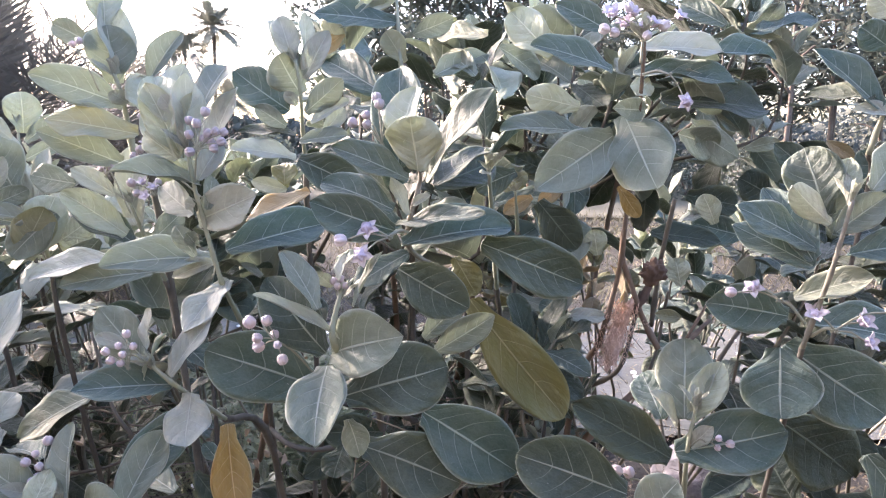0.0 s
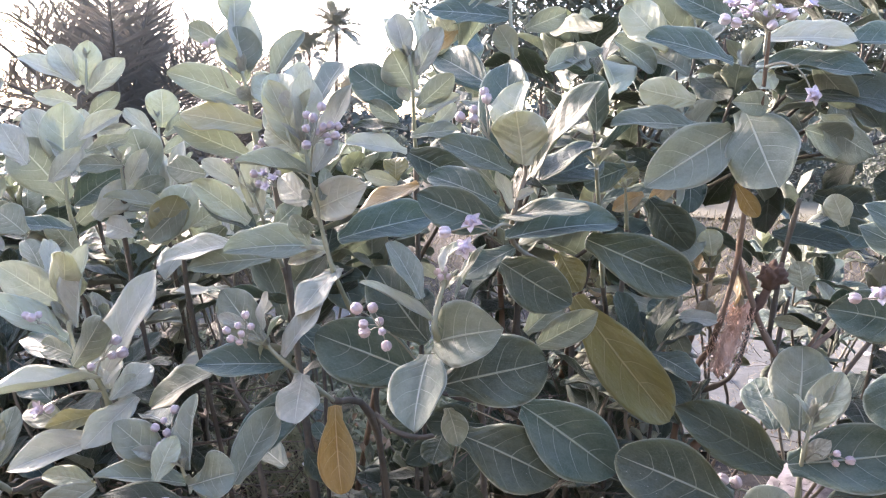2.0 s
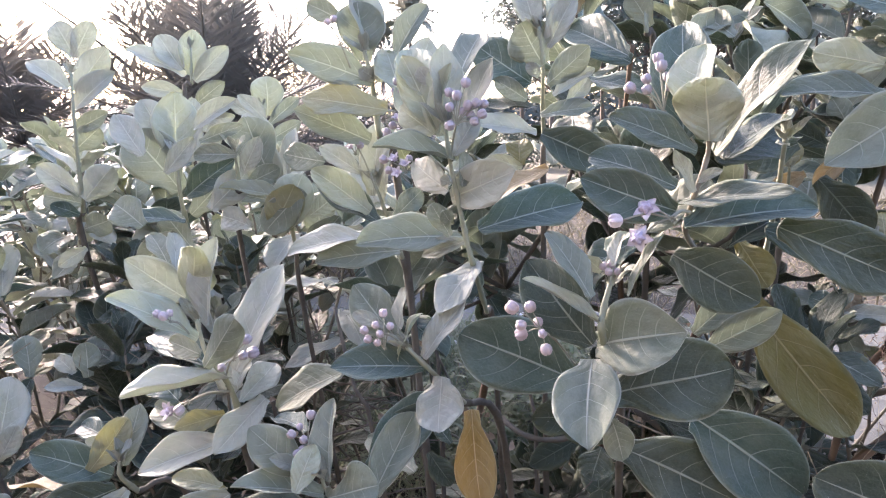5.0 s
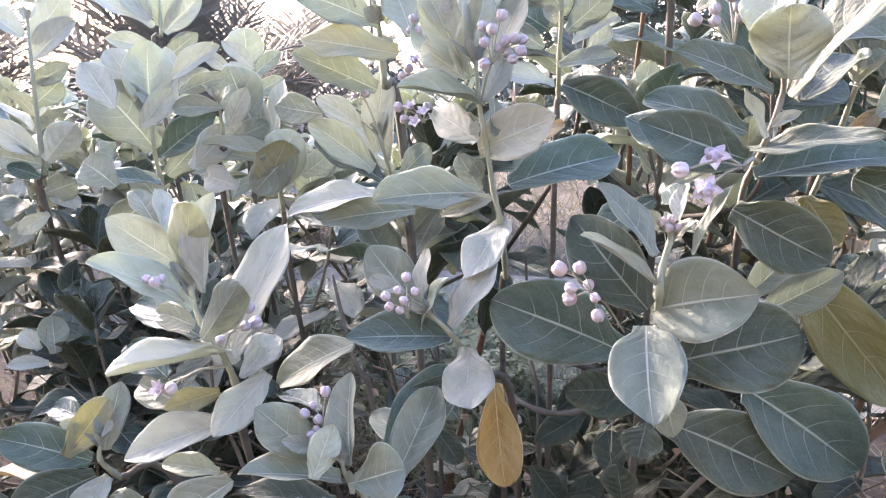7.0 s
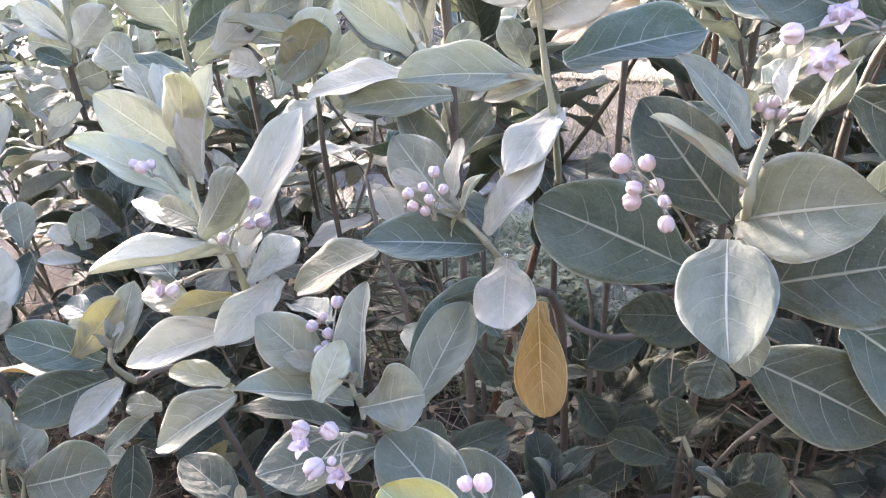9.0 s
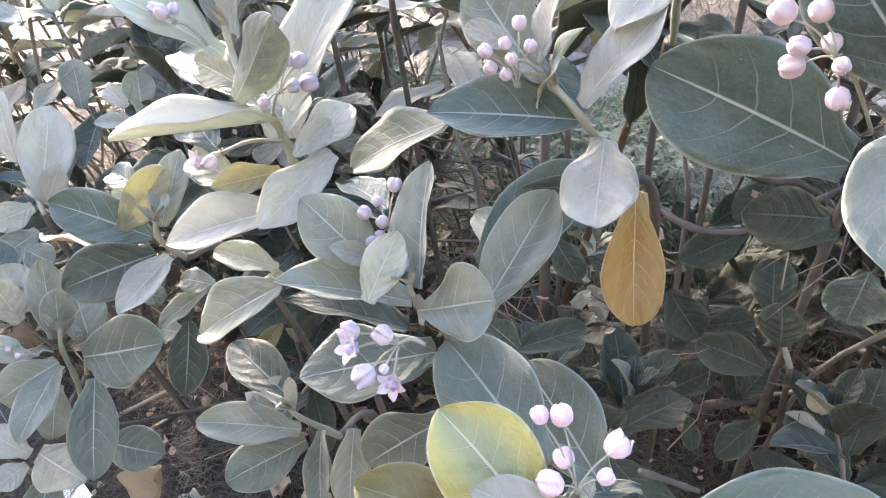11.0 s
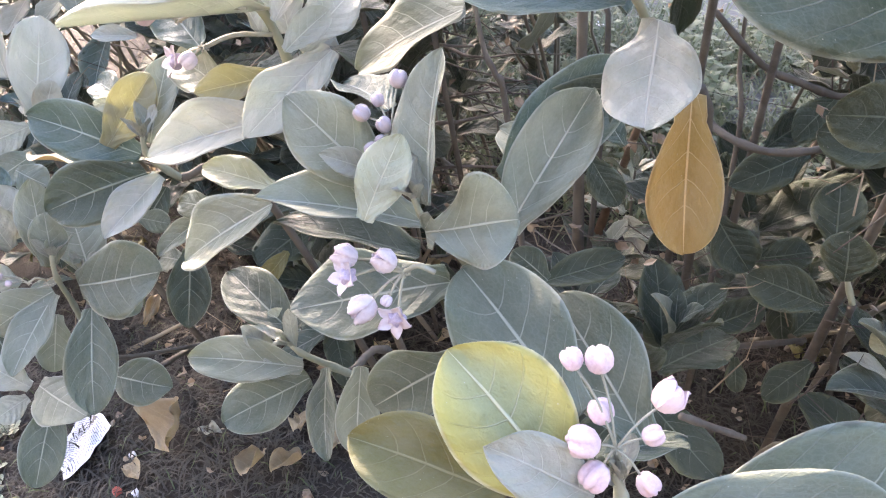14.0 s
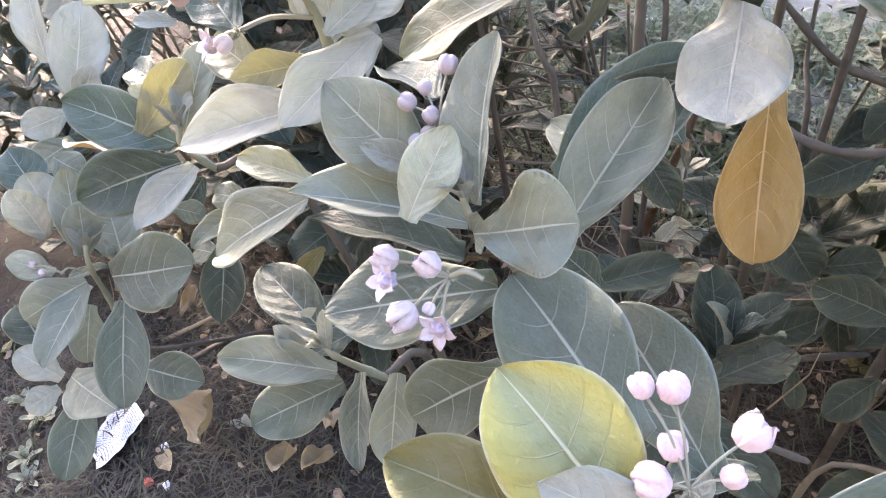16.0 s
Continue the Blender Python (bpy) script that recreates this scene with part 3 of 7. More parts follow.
def palm(label, at, trunk_h, fronds, length, seed, material, r=0.16, leaflets=34, width=0.02, low=-0.5, droop=(0.04, 0.22), reach=0.26, high=1.45):
    rnd = random.Random(seed)
    t = thing("palm_tree", label, "palm tree", "palms", "", Matrix.Translation(at))
    bm = bmesh.new()
    pts = [(0.02 * math.sin(k), 0, trunk_h * k / 10) for k in range(11)]
    tube(bm, pts, [r * (1.25 if k == 0 else 1.0 + 0.08 * (k % 2)) * (1 - 0.02 * k) for k in range(11)], 10)
    part("trunk", bm, t, "", None, BARK)
    for k in range(fronds):
        a = 2.4 * k + rnd.uniform(-0.2, 0.2)
        e = low + (high - low) * ((k + 0.5) / fronds) ** 1.2
        bm = bmesh.new()
        frond(bm, Vector((0, 0, trunk_h)), (math.cos(a) * math.cos(e), math.sin(a) * math.cos(e), math.sin(e)), length * rnd.uniform(0.85, 1.1), rnd.uniform(*droop), seed * 100 + k, leaflets, 0.8, width, reach)
        part("frond", bm, t, "", None, material)
    return t


palm("low date palm with dense spiky grey-green fronds", (-3.95, 5.95, 0), 1.2, 46, 2.05, 21, FROND, 0.1, 46, 0.022, -0.35, (0.05, 0.3), 0.22)
palm("low date palm with dense spiky grey-green fronds", (-3.9, 8.6, 0), 1.1, 36, 1.7, 29, FROND, 0.12, 36, 0.022, -0.4, (0.05, 0.3), 0.22)
palm("low date palm with dense spiky grey-green fronds", (-4.35, 7.6, 0), 0.95, 36, 1.5, 31, FROND, 0.12, 36, 0.022, -0.4, (0.05, 0.3), 0.22)
palm("low date palm with dense spiky grey-green fronds", (-6.6, 6.4, 0), 1.2, 40, 1.5, 22, FROND, 0.12, 34, 0.035, -0.9)
palm("tall slender date palm standing alone against the sky", (-16.67, 52.0, 0), 8.95, 30, 2.7, 23, FROND_HAZED, 0.15, 50, 0.1, -0.3, (0.3, 0.55), 0.15, 1.3)
palm("shorter date palm beside a tall one", (-17.08, 47.0, 0), 6.6, 30, 2.5, 24, FROND_HAZED, 0.17, 46, 0.1, -0.3, (0.3, 0.55), 0.15, 1.3)
palm("shorter date palm beside a tall one", (-15.0, 50.0, 0), 3.9, 30, 2.0, 27, FROND_HAZED, 0.22, 30, 0.06, -0.6, (0.1, 0.4))


def tree_parts(seed, h, spread, clumps):
    """A tall wispy tree: a tapered trunk, limbs, and a ragged crown of small drooping sprays."""
    rnd = random.Random(seed)
    wood, crown = bmesh.new(), bmesh.new()
    lean = rnd.uniform(-0.04, 0.04)
    tube(wood, [(lean * h * k / 8 + 0.05 * math.sin(k + seed), 0.04 * math.cos(k * 1.3), h * k / 8) for k in range(9)], [0.085 * (1 - 0.1 * k) for k in range(9)], 8)
    for k in range(16):
        z = h * (0.3 + 0.65 * k / 16)
        a, L = 2.4 * k + rnd.random(), spread * (1.1 - 0.6 * k / 16) * rnd.uniform(0.6, 1.2)
        root = Vector((lean * z, 0, z))
        tip = root + Vector((math.cos(a) * L, math.sin(a) * L, L * rnd.uniform(0.2, 0.8)))
        tube(wood, glide((root, root.lerp(tip, 0.5) + Vector((0, 0, 0.15)), tip), 3), [0.045 * (1 - 0.12 * i) for i in range(7)], 5)
        for c in range(clumps):
            u = rnd.uniform(0.3, 1.15)
            p = root.lerp(tip, u) + Vector([rnd.gauss(0, 0.28) for _ in range(3)])
            for s in range(9):
                d = Vector((rnd.gauss(0, 1), rnd.gauss(0, 1), rnd.gauss(-0.2, 0.7))).normalized()
                n = d.orthogonal().normalized() * rnd.uniform(0.025, 0.06)
                l = rnd.uniform(0.18, 0.42)
                crown.faces.new([crown.verts.new(q) for q in (p - n * 0.3, p + d * l * 0.5 - n, p + d * l, p + d * l * 0.5 + n)])
    return mesh_of("trunk", wood, BARK), mesh_of("crown", crown, NEEDLE, False)


TREES = [tree_parts(s, h, w, 13) for s, h, w in ((1, 8.0, 1.7), (2, 6.5, 1.9), (5, 9.5, 1.6))]
rnd = random.Random(77)
for k in range(34):
    yaw = radians(-36 + 45 * k / 33 + rnd.uniform(-1, 1))
    far = rnd.uniform(21, 34)
    if 16 < math.degrees(-yaw) * -1 < 24:
        continue
    t = thing("tree", "slender dark tree with a wispy open crown at the field's edge", "tree", "belt of trees", "", pose(-math.sin(yaw) * far, math.cos(yaw) * far, 0, 0, 0, rnd.uniform(0, 360)))
    a, b = TREES[k % 3]
    part("trunk", a, t)
    part("crown", b, t)


def blades(name, label, category, n, xs, ys, size, material, seed, flat=0.5, stuff=True):
    """Loose dry blades and stalks lying about on the ground, as one stuff."""
    rnd = random.Random(seed)
    verts, faces = [], []
    for k in range(n):
        x, y = rnd.uniform(*xs), rnd.uniform(*ys)
        a, L, w = rnd.uniform(0, 6.3), rnd.uniform(*size), rnd.uniform(0.0007, 0.002)
        w *= max(1.0, L / 0.08)
        d = Vector((math.cos(a), math.sin(a), rnd.uniform(0, 1) * flat)).normalized() * L
        s = Vector((-math.sin(a), math.cos(a), rnd.uniform(-0.6, 0.6))).normalized() * w
        p = Vector((x, y, 0.035 * (noise.noise((x * 1.3, y * 1.3, 3)) + 0.5 * noise.noise((x * 5, y * 5, 3))) + 0.004))
        m = p + d * 0.55 + Vector((0, 0, L * 0.15))
        e = p + d + Vector((0, 0, -L * 0.1 * flat))
        i = len(verts)
        verts += [p - s, p + s, m + s, m - s, e]
        faces += [(i, i + 1, i + 2, i + 3), (i + 3, i + 2, i + 4)]
    me = bpy.data.meshes.new(name)
    me.from_pydata(verts, [], faces)
    me.materials.append(material)
    return tagged(new(name, me), label, category, "", "stuff")


def bush_mesh(seed, w, h, n):
    rnd = random.Random(seed)
    bm = bmesh.new()
    for k in range(n):
        a, u = rnd.uniform(0, 6.3), rnd.random() ** 0.5
        z = h * rnd.random() ** 0.7
        q = Vector((math.cos(a) * u * w * (1.1 - 0.5 * z / h), math.sin(a) * u * w * (1.1 - 0.5 * z / h), z * (0.8 + 0.4 * noise.noise((a, u * 2, seed)))))
        d = Vector((rnd.gauss(0, 1), rnd.gauss(0, 1), rnd.gauss(0.2, 0.7))).normalized() * rnd.uniform(0.06, 0.13)
        s = d.orthogonal().normalized() * d.length * 0.3
        bm.faces.new([bm.verts.new(v) for v in (q, q + d * 0.5 - s, q + d, q + d * 0.5 + s)])
    return mesh_of("foliage", bm, NEEDLE, False)


BUSHES = [bush_mesh(3, 1.3, 1.3, 2600), bush_mesh(4, 1.0, 1.6, 2400)]
for k in range(22):
    yaw = radians(38 - 76 * k / 21 + rnd.uniform(-1.5, 1.5))
    far = rnd.uniform(15.0, 22.0)
    b = thing("bush", "low dark leafy bush beyond the footpath", "bush", "bushes beyond the path", "", pose(-math.sin(yaw) * far, math.cos(yaw) * far, 0, 0, 0, rnd.uniform(0, 360)))
    part("foliage", BUSHES[k % 2], b)
    bm = bmesh.new()
    for i in range(5):
        tube(bm, [(0.05 * i - 0.1, 0, 0), (0.2 * math.cos(i * 1.3), 0.2 * math.sin(i * 1.3), 0.5), (0.5 * math.cos(i * 1.3), 0.5 * math.sin(i * 1.3), 1.0)], [0.025, 0.018, 0.008], 5)
    part("stem", bm, b, "", None, BARK)


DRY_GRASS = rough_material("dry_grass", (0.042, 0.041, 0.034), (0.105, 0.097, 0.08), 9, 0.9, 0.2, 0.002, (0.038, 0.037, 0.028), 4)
STRAW = rough_material("straw", (0.2, 0.17, 0.11), (0.32, 0.27, 0.19), 9, 0.9, 0.2, 0.002, (0.14, 0.12, 0.085), 4)
GREEN_GRASS = rough_material("green_grass", (0.05, 0.075, 0.035), (0.1, 0.13, 0.06), 9, 0.8, 0.2, 0.002)
ROUGH_GRASS = rough_material("rough_grass", (0.07, 0.075, 0.045), (0.14, 0.125, 0.08), 3, 0.9, 0.2, 0.002, (0.1, 0.085, 0.06), 0.7, 0.3)
TWIG = rough_material("twig", (0.05, 0.042, 0.034), (0.115, 0.096, 0.078), 30, 0.9, 0.5, 0.003)
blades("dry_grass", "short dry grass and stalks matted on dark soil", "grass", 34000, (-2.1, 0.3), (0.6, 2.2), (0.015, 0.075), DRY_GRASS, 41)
blades("green_grass", "sparse fresh green grass blades between the litter", "grass", 4200, (-2.6, 1.2), (0.35, 2.6), (0.02, 0.07), GREEN_GRASS, 42, 1.2)
blades("weedy_grass", "rank dull grass and weeds beyond the footpath", "grass", 14000, (-6.0, 9.0), (5.4, 13.5), (0.1, 0.42), ROUGH_GRASS, 45, 1.0)
blades("field_grass", "dry straw litter beside the pale path", "grass", 9000, (-4.0, 6.0), (2.4, 8.5), (0.05, 0.22), STRAW, 43, 0.9)


WEED = rough_material("fresh_weeds", (0.1, 0.132, 0.07), (0.18, 0.21, 0.12), 9, 0.7, 0.2, 0.002, (0.21, 0.215, 0.155), 3, 0.35)
blades("weeds", "thin grey-green grass and weeds standing between thicket and path", "weeds", 15000, (-2.6, 0.4), (2.4, 4.6), (0.06, 0.26), WEED, 46, 1.3)


def weed(x, y, h, seed):
    """A low weed: a few thin stems with small pointed leaves in pairs."""
    rnd = random.Random(seed)
    t = thing("weed", "low leafy green weed growing at the edge of the path", "weed", "weeds by the path", "", Matrix.Translation((x, y, ground_z(x, y) - 0.005)))
    stems, green = bmesh.new(), bmesh.new()
    for k in range(5):
        a, lean = rnd.uniform(0, 6.3), rnd.uniform(0.15, 0.6)
        top = Vector((math.cos(a) * lean, math.sin(a) * lean, 1.0)) * h * rnd.uniform(0.6, 1.1)
        tube(stems, [(0, 0, 0), top * 0.5 + Vector((0, 0, 0.04 * h)), top], [0.0022, 0.0016, 0.0008], 4)
        for i in range(7):
            p = top * (0.2 + 0.13 * i)
            for side in (0, 3.14):
                b = a + side + 1.57 * (i % 2) + rnd.uniform(-0.4, 0.4)
                d = Vector((math.cos(b), math.sin(b), rnd.uniform(0.0, 0.7))).normalized() * h * rnd.uniform(0.14, 0.26)
                w = d.cross(Vector((0, 0, 1))).normalized() * d.length * 0.24
                m = p + d * 0.5 + Vector((0, 0, 0.1 * d.length))
                v = [green.verts.new(q) for q in (p, m - w, p + d, m + w, m)]
                green.faces.new((v[0], v[1], v[4]))
                green.faces.new((v[1], v[2], v[4]))
                green.faces.new((v[2], v[3], v[4]))
                green.faces.new((v[3], v[0], v[4]))
    part("stem", stems, t, "", None, WEED)
    part("foliage", green, t, "", None, WEED)


def ground_z(x, y):
    return 0.035 * (noise.noise((x * 1.3, y * 1.3, 3)) + 0.5 * noise.noise((x * 5, y * 5, 3)))


rnd = random.Random(47)
for k in range(80):
    weed(rnd.uniform(-1.9, 0.4), rnd.uniform(2.5, 4.0), rnd.uniform(0.14, 0.32), 4700 + k)


def twig_heap(name, label, n, xs, ys, zs, length, seed, material):
    """A tangle of thin crooked dead twigs, as one stuff."""
    rnd = random.Random(seed)
    bm = bmesh.new()
    for k in range(n):
        p = Vector((rnd.uniform(*xs), rnd.uniform(*ys), rnd.uniform(*zs)))
        d = Vector((rnd.gauss(0, 1), rnd.gauss(0, 0.7), rnd.gauss(0.25, 0.5))).normalized() * length * rnd.uniform(0.4, 1.2)
        q = p + d * 0.5 + Vector((rnd.gauss(0, 0.03), rnd.gauss(0, 0.03), rnd.gauss(0, 0.03)))
        r = rnd.uniform(0.0006, 0.0018)
        if -0.95 < p.x < -0.2 and p.z > 1.0 - 0.385 * (p.y - 0.49):
            continue
        tube(bm, [p, q, p + d], [r, r * 0.8, r * 0.4], 4)
    return tagged(new(name, mesh_of(name, bm, material)), label, "twigs", "", "stuff")


twig_heap("dead_twigs", "tangle of thin dead twigs inside the thicket", 900, (-1.7, 0.35), (1.4, 2.4), (0.03, 0.95), 0.24, 51, TWIG)
twig_heap("dead_twigs", "thin dry twigs among the open stems", 90, (0.15, 1.1), (1.6, 2.9), (0.03, 0.8), 0.3, 52, TWIG)
twig_heap("dead_twigs", "hair-thin pale dead stalks inside the thicket", 380, (-1.9, 0.4), (1.25, 2.3), (0.03, 1.0), 0.13, 53, STRAW)


def fallen_sticks(n, seed):
    """Dead grey sticks that lie level, caught among the stems."""
    rnd = random.Random(seed)
    bm = bmesh.new()
    for k in range(n):
        y = rnd.uniform(1.5, 2.6)
        p = Vector((-0.66 - 0.42 * (y - 1.2) + rnd.uniform(-0.3, 0.3), y, rnd.uniform(0.25, 0.95 - 0.3 * (y - 1.2))))
        a, L = rnd.gauss(0.1, 0.5), rnd.uniform(0.12, 0.34)
        d = Vector((math.cos(a), math.sin(a), rnd.gauss(0, 0.12))) * L
        r = rnd.uniform(0.0015, 0.0045)
        tube(bm, [p - d * 0.5, p + Vector((0, 0, rnd.uniform(-0.02, 0.02))), p + d * 0.5], [r, r * 0.9, r * 0.5], 5)
    return tagged(new("dead_sticks", mesh_of("dead_sticks", bm, STICK)), "pale grey dead sticks lying across the inner stems", "sticks", "", "stuff")


STICK = rough_material("weathered_stick", (0.1, 0.092, 0.08), (0.22, 0.2, 0.175), 40, 0.9, 0.5, 0.003, (0.08, 0.07, 0.06), 6)
fallen_sticks(46, 55)


def withered_bits(name, label, n, xs, ys, zs, seed, material):
    """Small shrivelled scraps of leaf caught among the stems, as one stuff."""
    rnd = random.Random(seed)
    verts, faces = [], []
    for k in range(n):
        p = Vector((rnd.uniform(*xs), rnd.uniform(*ys), rnd.uniform(*zs)))
        d = Vector((rnd.gauss(0, 1), rnd.gauss(0, 1), rnd.gauss(0, 1))).normalized()
        s = d.orthogonal().normalized()
        up = d.cross(s)
        L, w, roll = rnd.uniform(0.01, 0.03), rnd.uniform(0.2, 0.45), rnd.uniform(0.1, 0.6)
        i = len(verts)
        for u, h in ((0, 0.15), (0.3, 0.9), (0.65, 1.0), (1, 0.1)):
            bend = up * (0.5 * u * u * rnd.uniform(-1, 1))
            for v in (-1, 0, 1):
                verts.append(p + (d * u + s * v * w * h + bend + up * roll * abs(v) * h * rnd.uniform(0.5, 1.2)) * L)
        for a in range(3):
            for c in range(2):
                q = i + a * 3 + c
                faces.append((q, q + 1, q + 4, q + 3))
    me = bpy.data.meshes.new(name)
    me.from_pydata(verts, [], faces)
    me.materials.append(material)
    return tagged(new(name, me), label, "leaf litter", "", "stuff")


WITHERED = rough_material("withered", (0.16, 0.125, 0.09), (0.34, 0.28, 0.21), 25, 0.9, 0.4, 0.002, (0.42, 0.38, 0.31), 8, 0.2)
withered_bits("withered_scraps", "shrivelled scraps of dry leaf caught inside the thicket", 420, (-1.9, 0.5), (1.3, 2.4), (0.02, 0.9), 61, WITHERED)
withered_bits("withered_scraps", "shrivelled dry leaf scraps strewn over the soil", 700, (-2.4, 1.2), (0.7, 2.6), (0.0, 0.05), 62, WITHERED)
withered_bits("withered_scraps", "dry leaf litter strewn beside the pale path", 1500, (-0.6, 2.6), (1.8, 3.9), (0.02, 0.1), 63, WITHERED)


# a distant belt of woods that closes the horizon
rnd = random.Random(88)
verts, faces = [], []
for k in range(25000):
    yaw = radians(rnd.uniform(-44, 42))
    far = rnd.uniform(48, 70)
    top = 2.9 + 2.0 * noise.noise((yaw * 9, 1.7, 0)) + 1.2 * noise.noise((yaw * 31, 5.1, 0))
    top = max(1.6, top) if yaw < 0.19 else max(2.6, 0.95 * top)     # lower beyond the palms
    q = Vector((-math.sin(yaw) * far, math.cos(yaw) * far, rnd.uniform(0.0, 1.0) ** 0.8 * top))
    d = Vector((rnd.gauss(0, 1), rnd.gauss(0, 1), rnd.gauss(0, 0.7))).normalized() * rnd.uniform(0.25, 0.6)
    s = d.orthogonal().normalized() * d.length * 0.4
    i = len(verts)
    verts += [q, q + d * 0.5 - s, q + d, q + d * 0.5 + s]
    faces.append((i, i + 1, i + 2, i + 3))
me = bpy.data.meshes.new("distant_woods")
me.from_pydata(verts, [], faces)
me.materials.append(WOODS)
tagged(new("distant_woods", me), "hazy grey-green belt of distant trees along the horizon", "woods", "", "stuff")


# ---- shrubs in the background of the thicket ----
LABEL_SHRUB = "crown flower shrub with broad downy grey-green leaves"
REAR = "tall crown flower shrub at the back of the thicket"
CROWDED = LABEL_SHRUB + ", crowded upright shoots"
LOW = "low shaded crown flower shrub under the thicket, leaves darkened as shade"


def fill(label, n, xs, ys, zs, size, kinds, seed, pairs=(6, 9), material=None, hubs=()):
    """Shrubs of up to eighteen shoots at random places; those with hubs rise from forks of a few woody stems."""
    rnd = random.Random(seed)
    plan = []
    for k in range(n):
        x, y, z = rnd.uniform(*xs), rnd.uniform(*ys), rnd.uniform(*zs)
        if -0.55 < x / y < -0.2:
            z = min(z, 1.36)             # a dip in the thicket's outline
        sparse = -0.95 < x < -0.2 and 1.1 - 0.385 * (y - 0.49) < z < 1.12     # its foot is open here
        sparse = sparse or -0.48 < x + 0.06 * (y - 1.2) < -0.14 and 0.8 < z < 1.5     # and the path shows between its stems
        sparse = sparse or abs(x + 0.66 + 0.42 * (y - 1.2)) < 0.12 and 0.9 - 0.36 * (y - 1.2) < z < 1.22
        foot = (x + rnd.uniform(-0.3, 0.3), y + rnd.uniform(0.1, 0.6), 0.0)
        if hubs:
            foot = min(hubs, key=lambda h: (h[0] - x) ** 2 + (h[1] - y) ** 2)
        knee = (x + rnd.uniform(-0.06, 0.06), y + rnd.uniform(0, 0.08), z - 0.2)
        one = (foot, knee, (x, y, z), size * rnd.uniform(0.8, 1.15), rnd.uniform(0, 180), rnd.randint(*pairs), seed * 1000 + k)
        if not sparse:
            plan.append(one)
    plan.sort(key=lambda s: (s[0][0], s[6]))
    count = math.ceil(len(plan) / 18)
    grown = {}
    for i, s in enumerate(plan):
        key = s[0] if hubs else i * count // len(plan)
        if key not in grown:
            grown[key] = thing("crown_flower_shrub", label, "shrub", "crown flower shrubs")
            if hubs:
                h = s[0]
                foot = (h[0] + rnd.uniform(-0.35, -0.1), h[1] + rnd.uniform(0.2, 0.5), 0.0)
                stem(grown[key], (foot, (h[0] + rnd.uniform(-0.12, 0.02), h[1] + 0.12, h[2] * 0.55), h), 0.012, 0.008, STEM_BROWN)
        shoot(grown[key], *s, kinds, 0.006, 1.0, material)


fill(CROWDED, 60, (-2.9, -0.75), (1.6, 2.9), (0.95, 1.4), 0.18, "ppggb", 1)
fill(REAR, 40, (-0.7, 0.25), (1.5, 2.5), (1.15, 1.72), 0.19, "ggbk", 2, (6, 9), STEM_GREY, ((-0.45, 1.95, 1.0), (-0.15, 2.0, 1.1), (0.1, 2.1, 1.15)))
fill(REAR, 18, (0.1, 0.9), (1.7, 2.5), (1.55, 1.9), 0.18, "ggbk", 3, (6, 9), STEM_GREY, ((0.25, 2.15, 1.35), (0.55, 2.25, 1.4)))
# kind k here: the thicket's shade is carried by the leaf colour
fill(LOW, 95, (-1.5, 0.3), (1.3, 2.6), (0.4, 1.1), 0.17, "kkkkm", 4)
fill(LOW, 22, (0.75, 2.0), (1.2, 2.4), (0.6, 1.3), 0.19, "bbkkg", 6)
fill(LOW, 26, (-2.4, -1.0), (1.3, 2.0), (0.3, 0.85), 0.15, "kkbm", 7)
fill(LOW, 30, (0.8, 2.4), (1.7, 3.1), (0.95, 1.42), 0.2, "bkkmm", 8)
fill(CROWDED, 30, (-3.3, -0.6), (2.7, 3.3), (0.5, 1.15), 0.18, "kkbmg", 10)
fill(LOW, 7, (0.1, 0.5), (1.75, 2.5), (0.6, 1.15), 0.13, "dtog", 13, (4, 6))
# added mostly out of view on the left, to keep low sun off the soil
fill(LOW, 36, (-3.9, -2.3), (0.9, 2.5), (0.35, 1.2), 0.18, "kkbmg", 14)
fill(LABEL_SHRUB + ", small shaded side shoots", 22, (-0.55, 0.3), (1.75, 2.6), (0.3, 0.85), 0.1, "ggplm", 15, (4, 6))


# ---- the crown flower shrubs in front ----
main = thing("crown_flower_shrub", "crown flower shrub with broad grey-green leaves and mauve buds", "shrub", "crown flower shrubs")
leftp = thing("crown_flower_shrub", "crown flower shrub of pale downy upright shoots", "shrub", "crown flower shrubs")
rightp = thing("crown_flower_shrub", "crown flower shrub with blue-green leaves and open lilac flowers", "shrub", "crown flower shrubs")
topp = thing("crown_flower_shrub", "tall crown flower shrub with brown woody stems", "shrub", "crown flower shrubs")

stem(main, ((-0.126, 1.663, 0), (-0.128, 1.363, 0.91), (-0.138, 1.059, 1.107)), 0.009, 0.006, STEM_GREY)
s = stem(main, ((-0.138, 1.059, 1.107), (-0.152, 0.932, 1.205), (-0.151, 0.929, 1.241), (-0.142, 0.940, 1.279)), 0.0055, 0.003)
apex(s, (-0.138, 0.939, 1.274), (0.431, 0.27, 0.861), 0.045, 8)
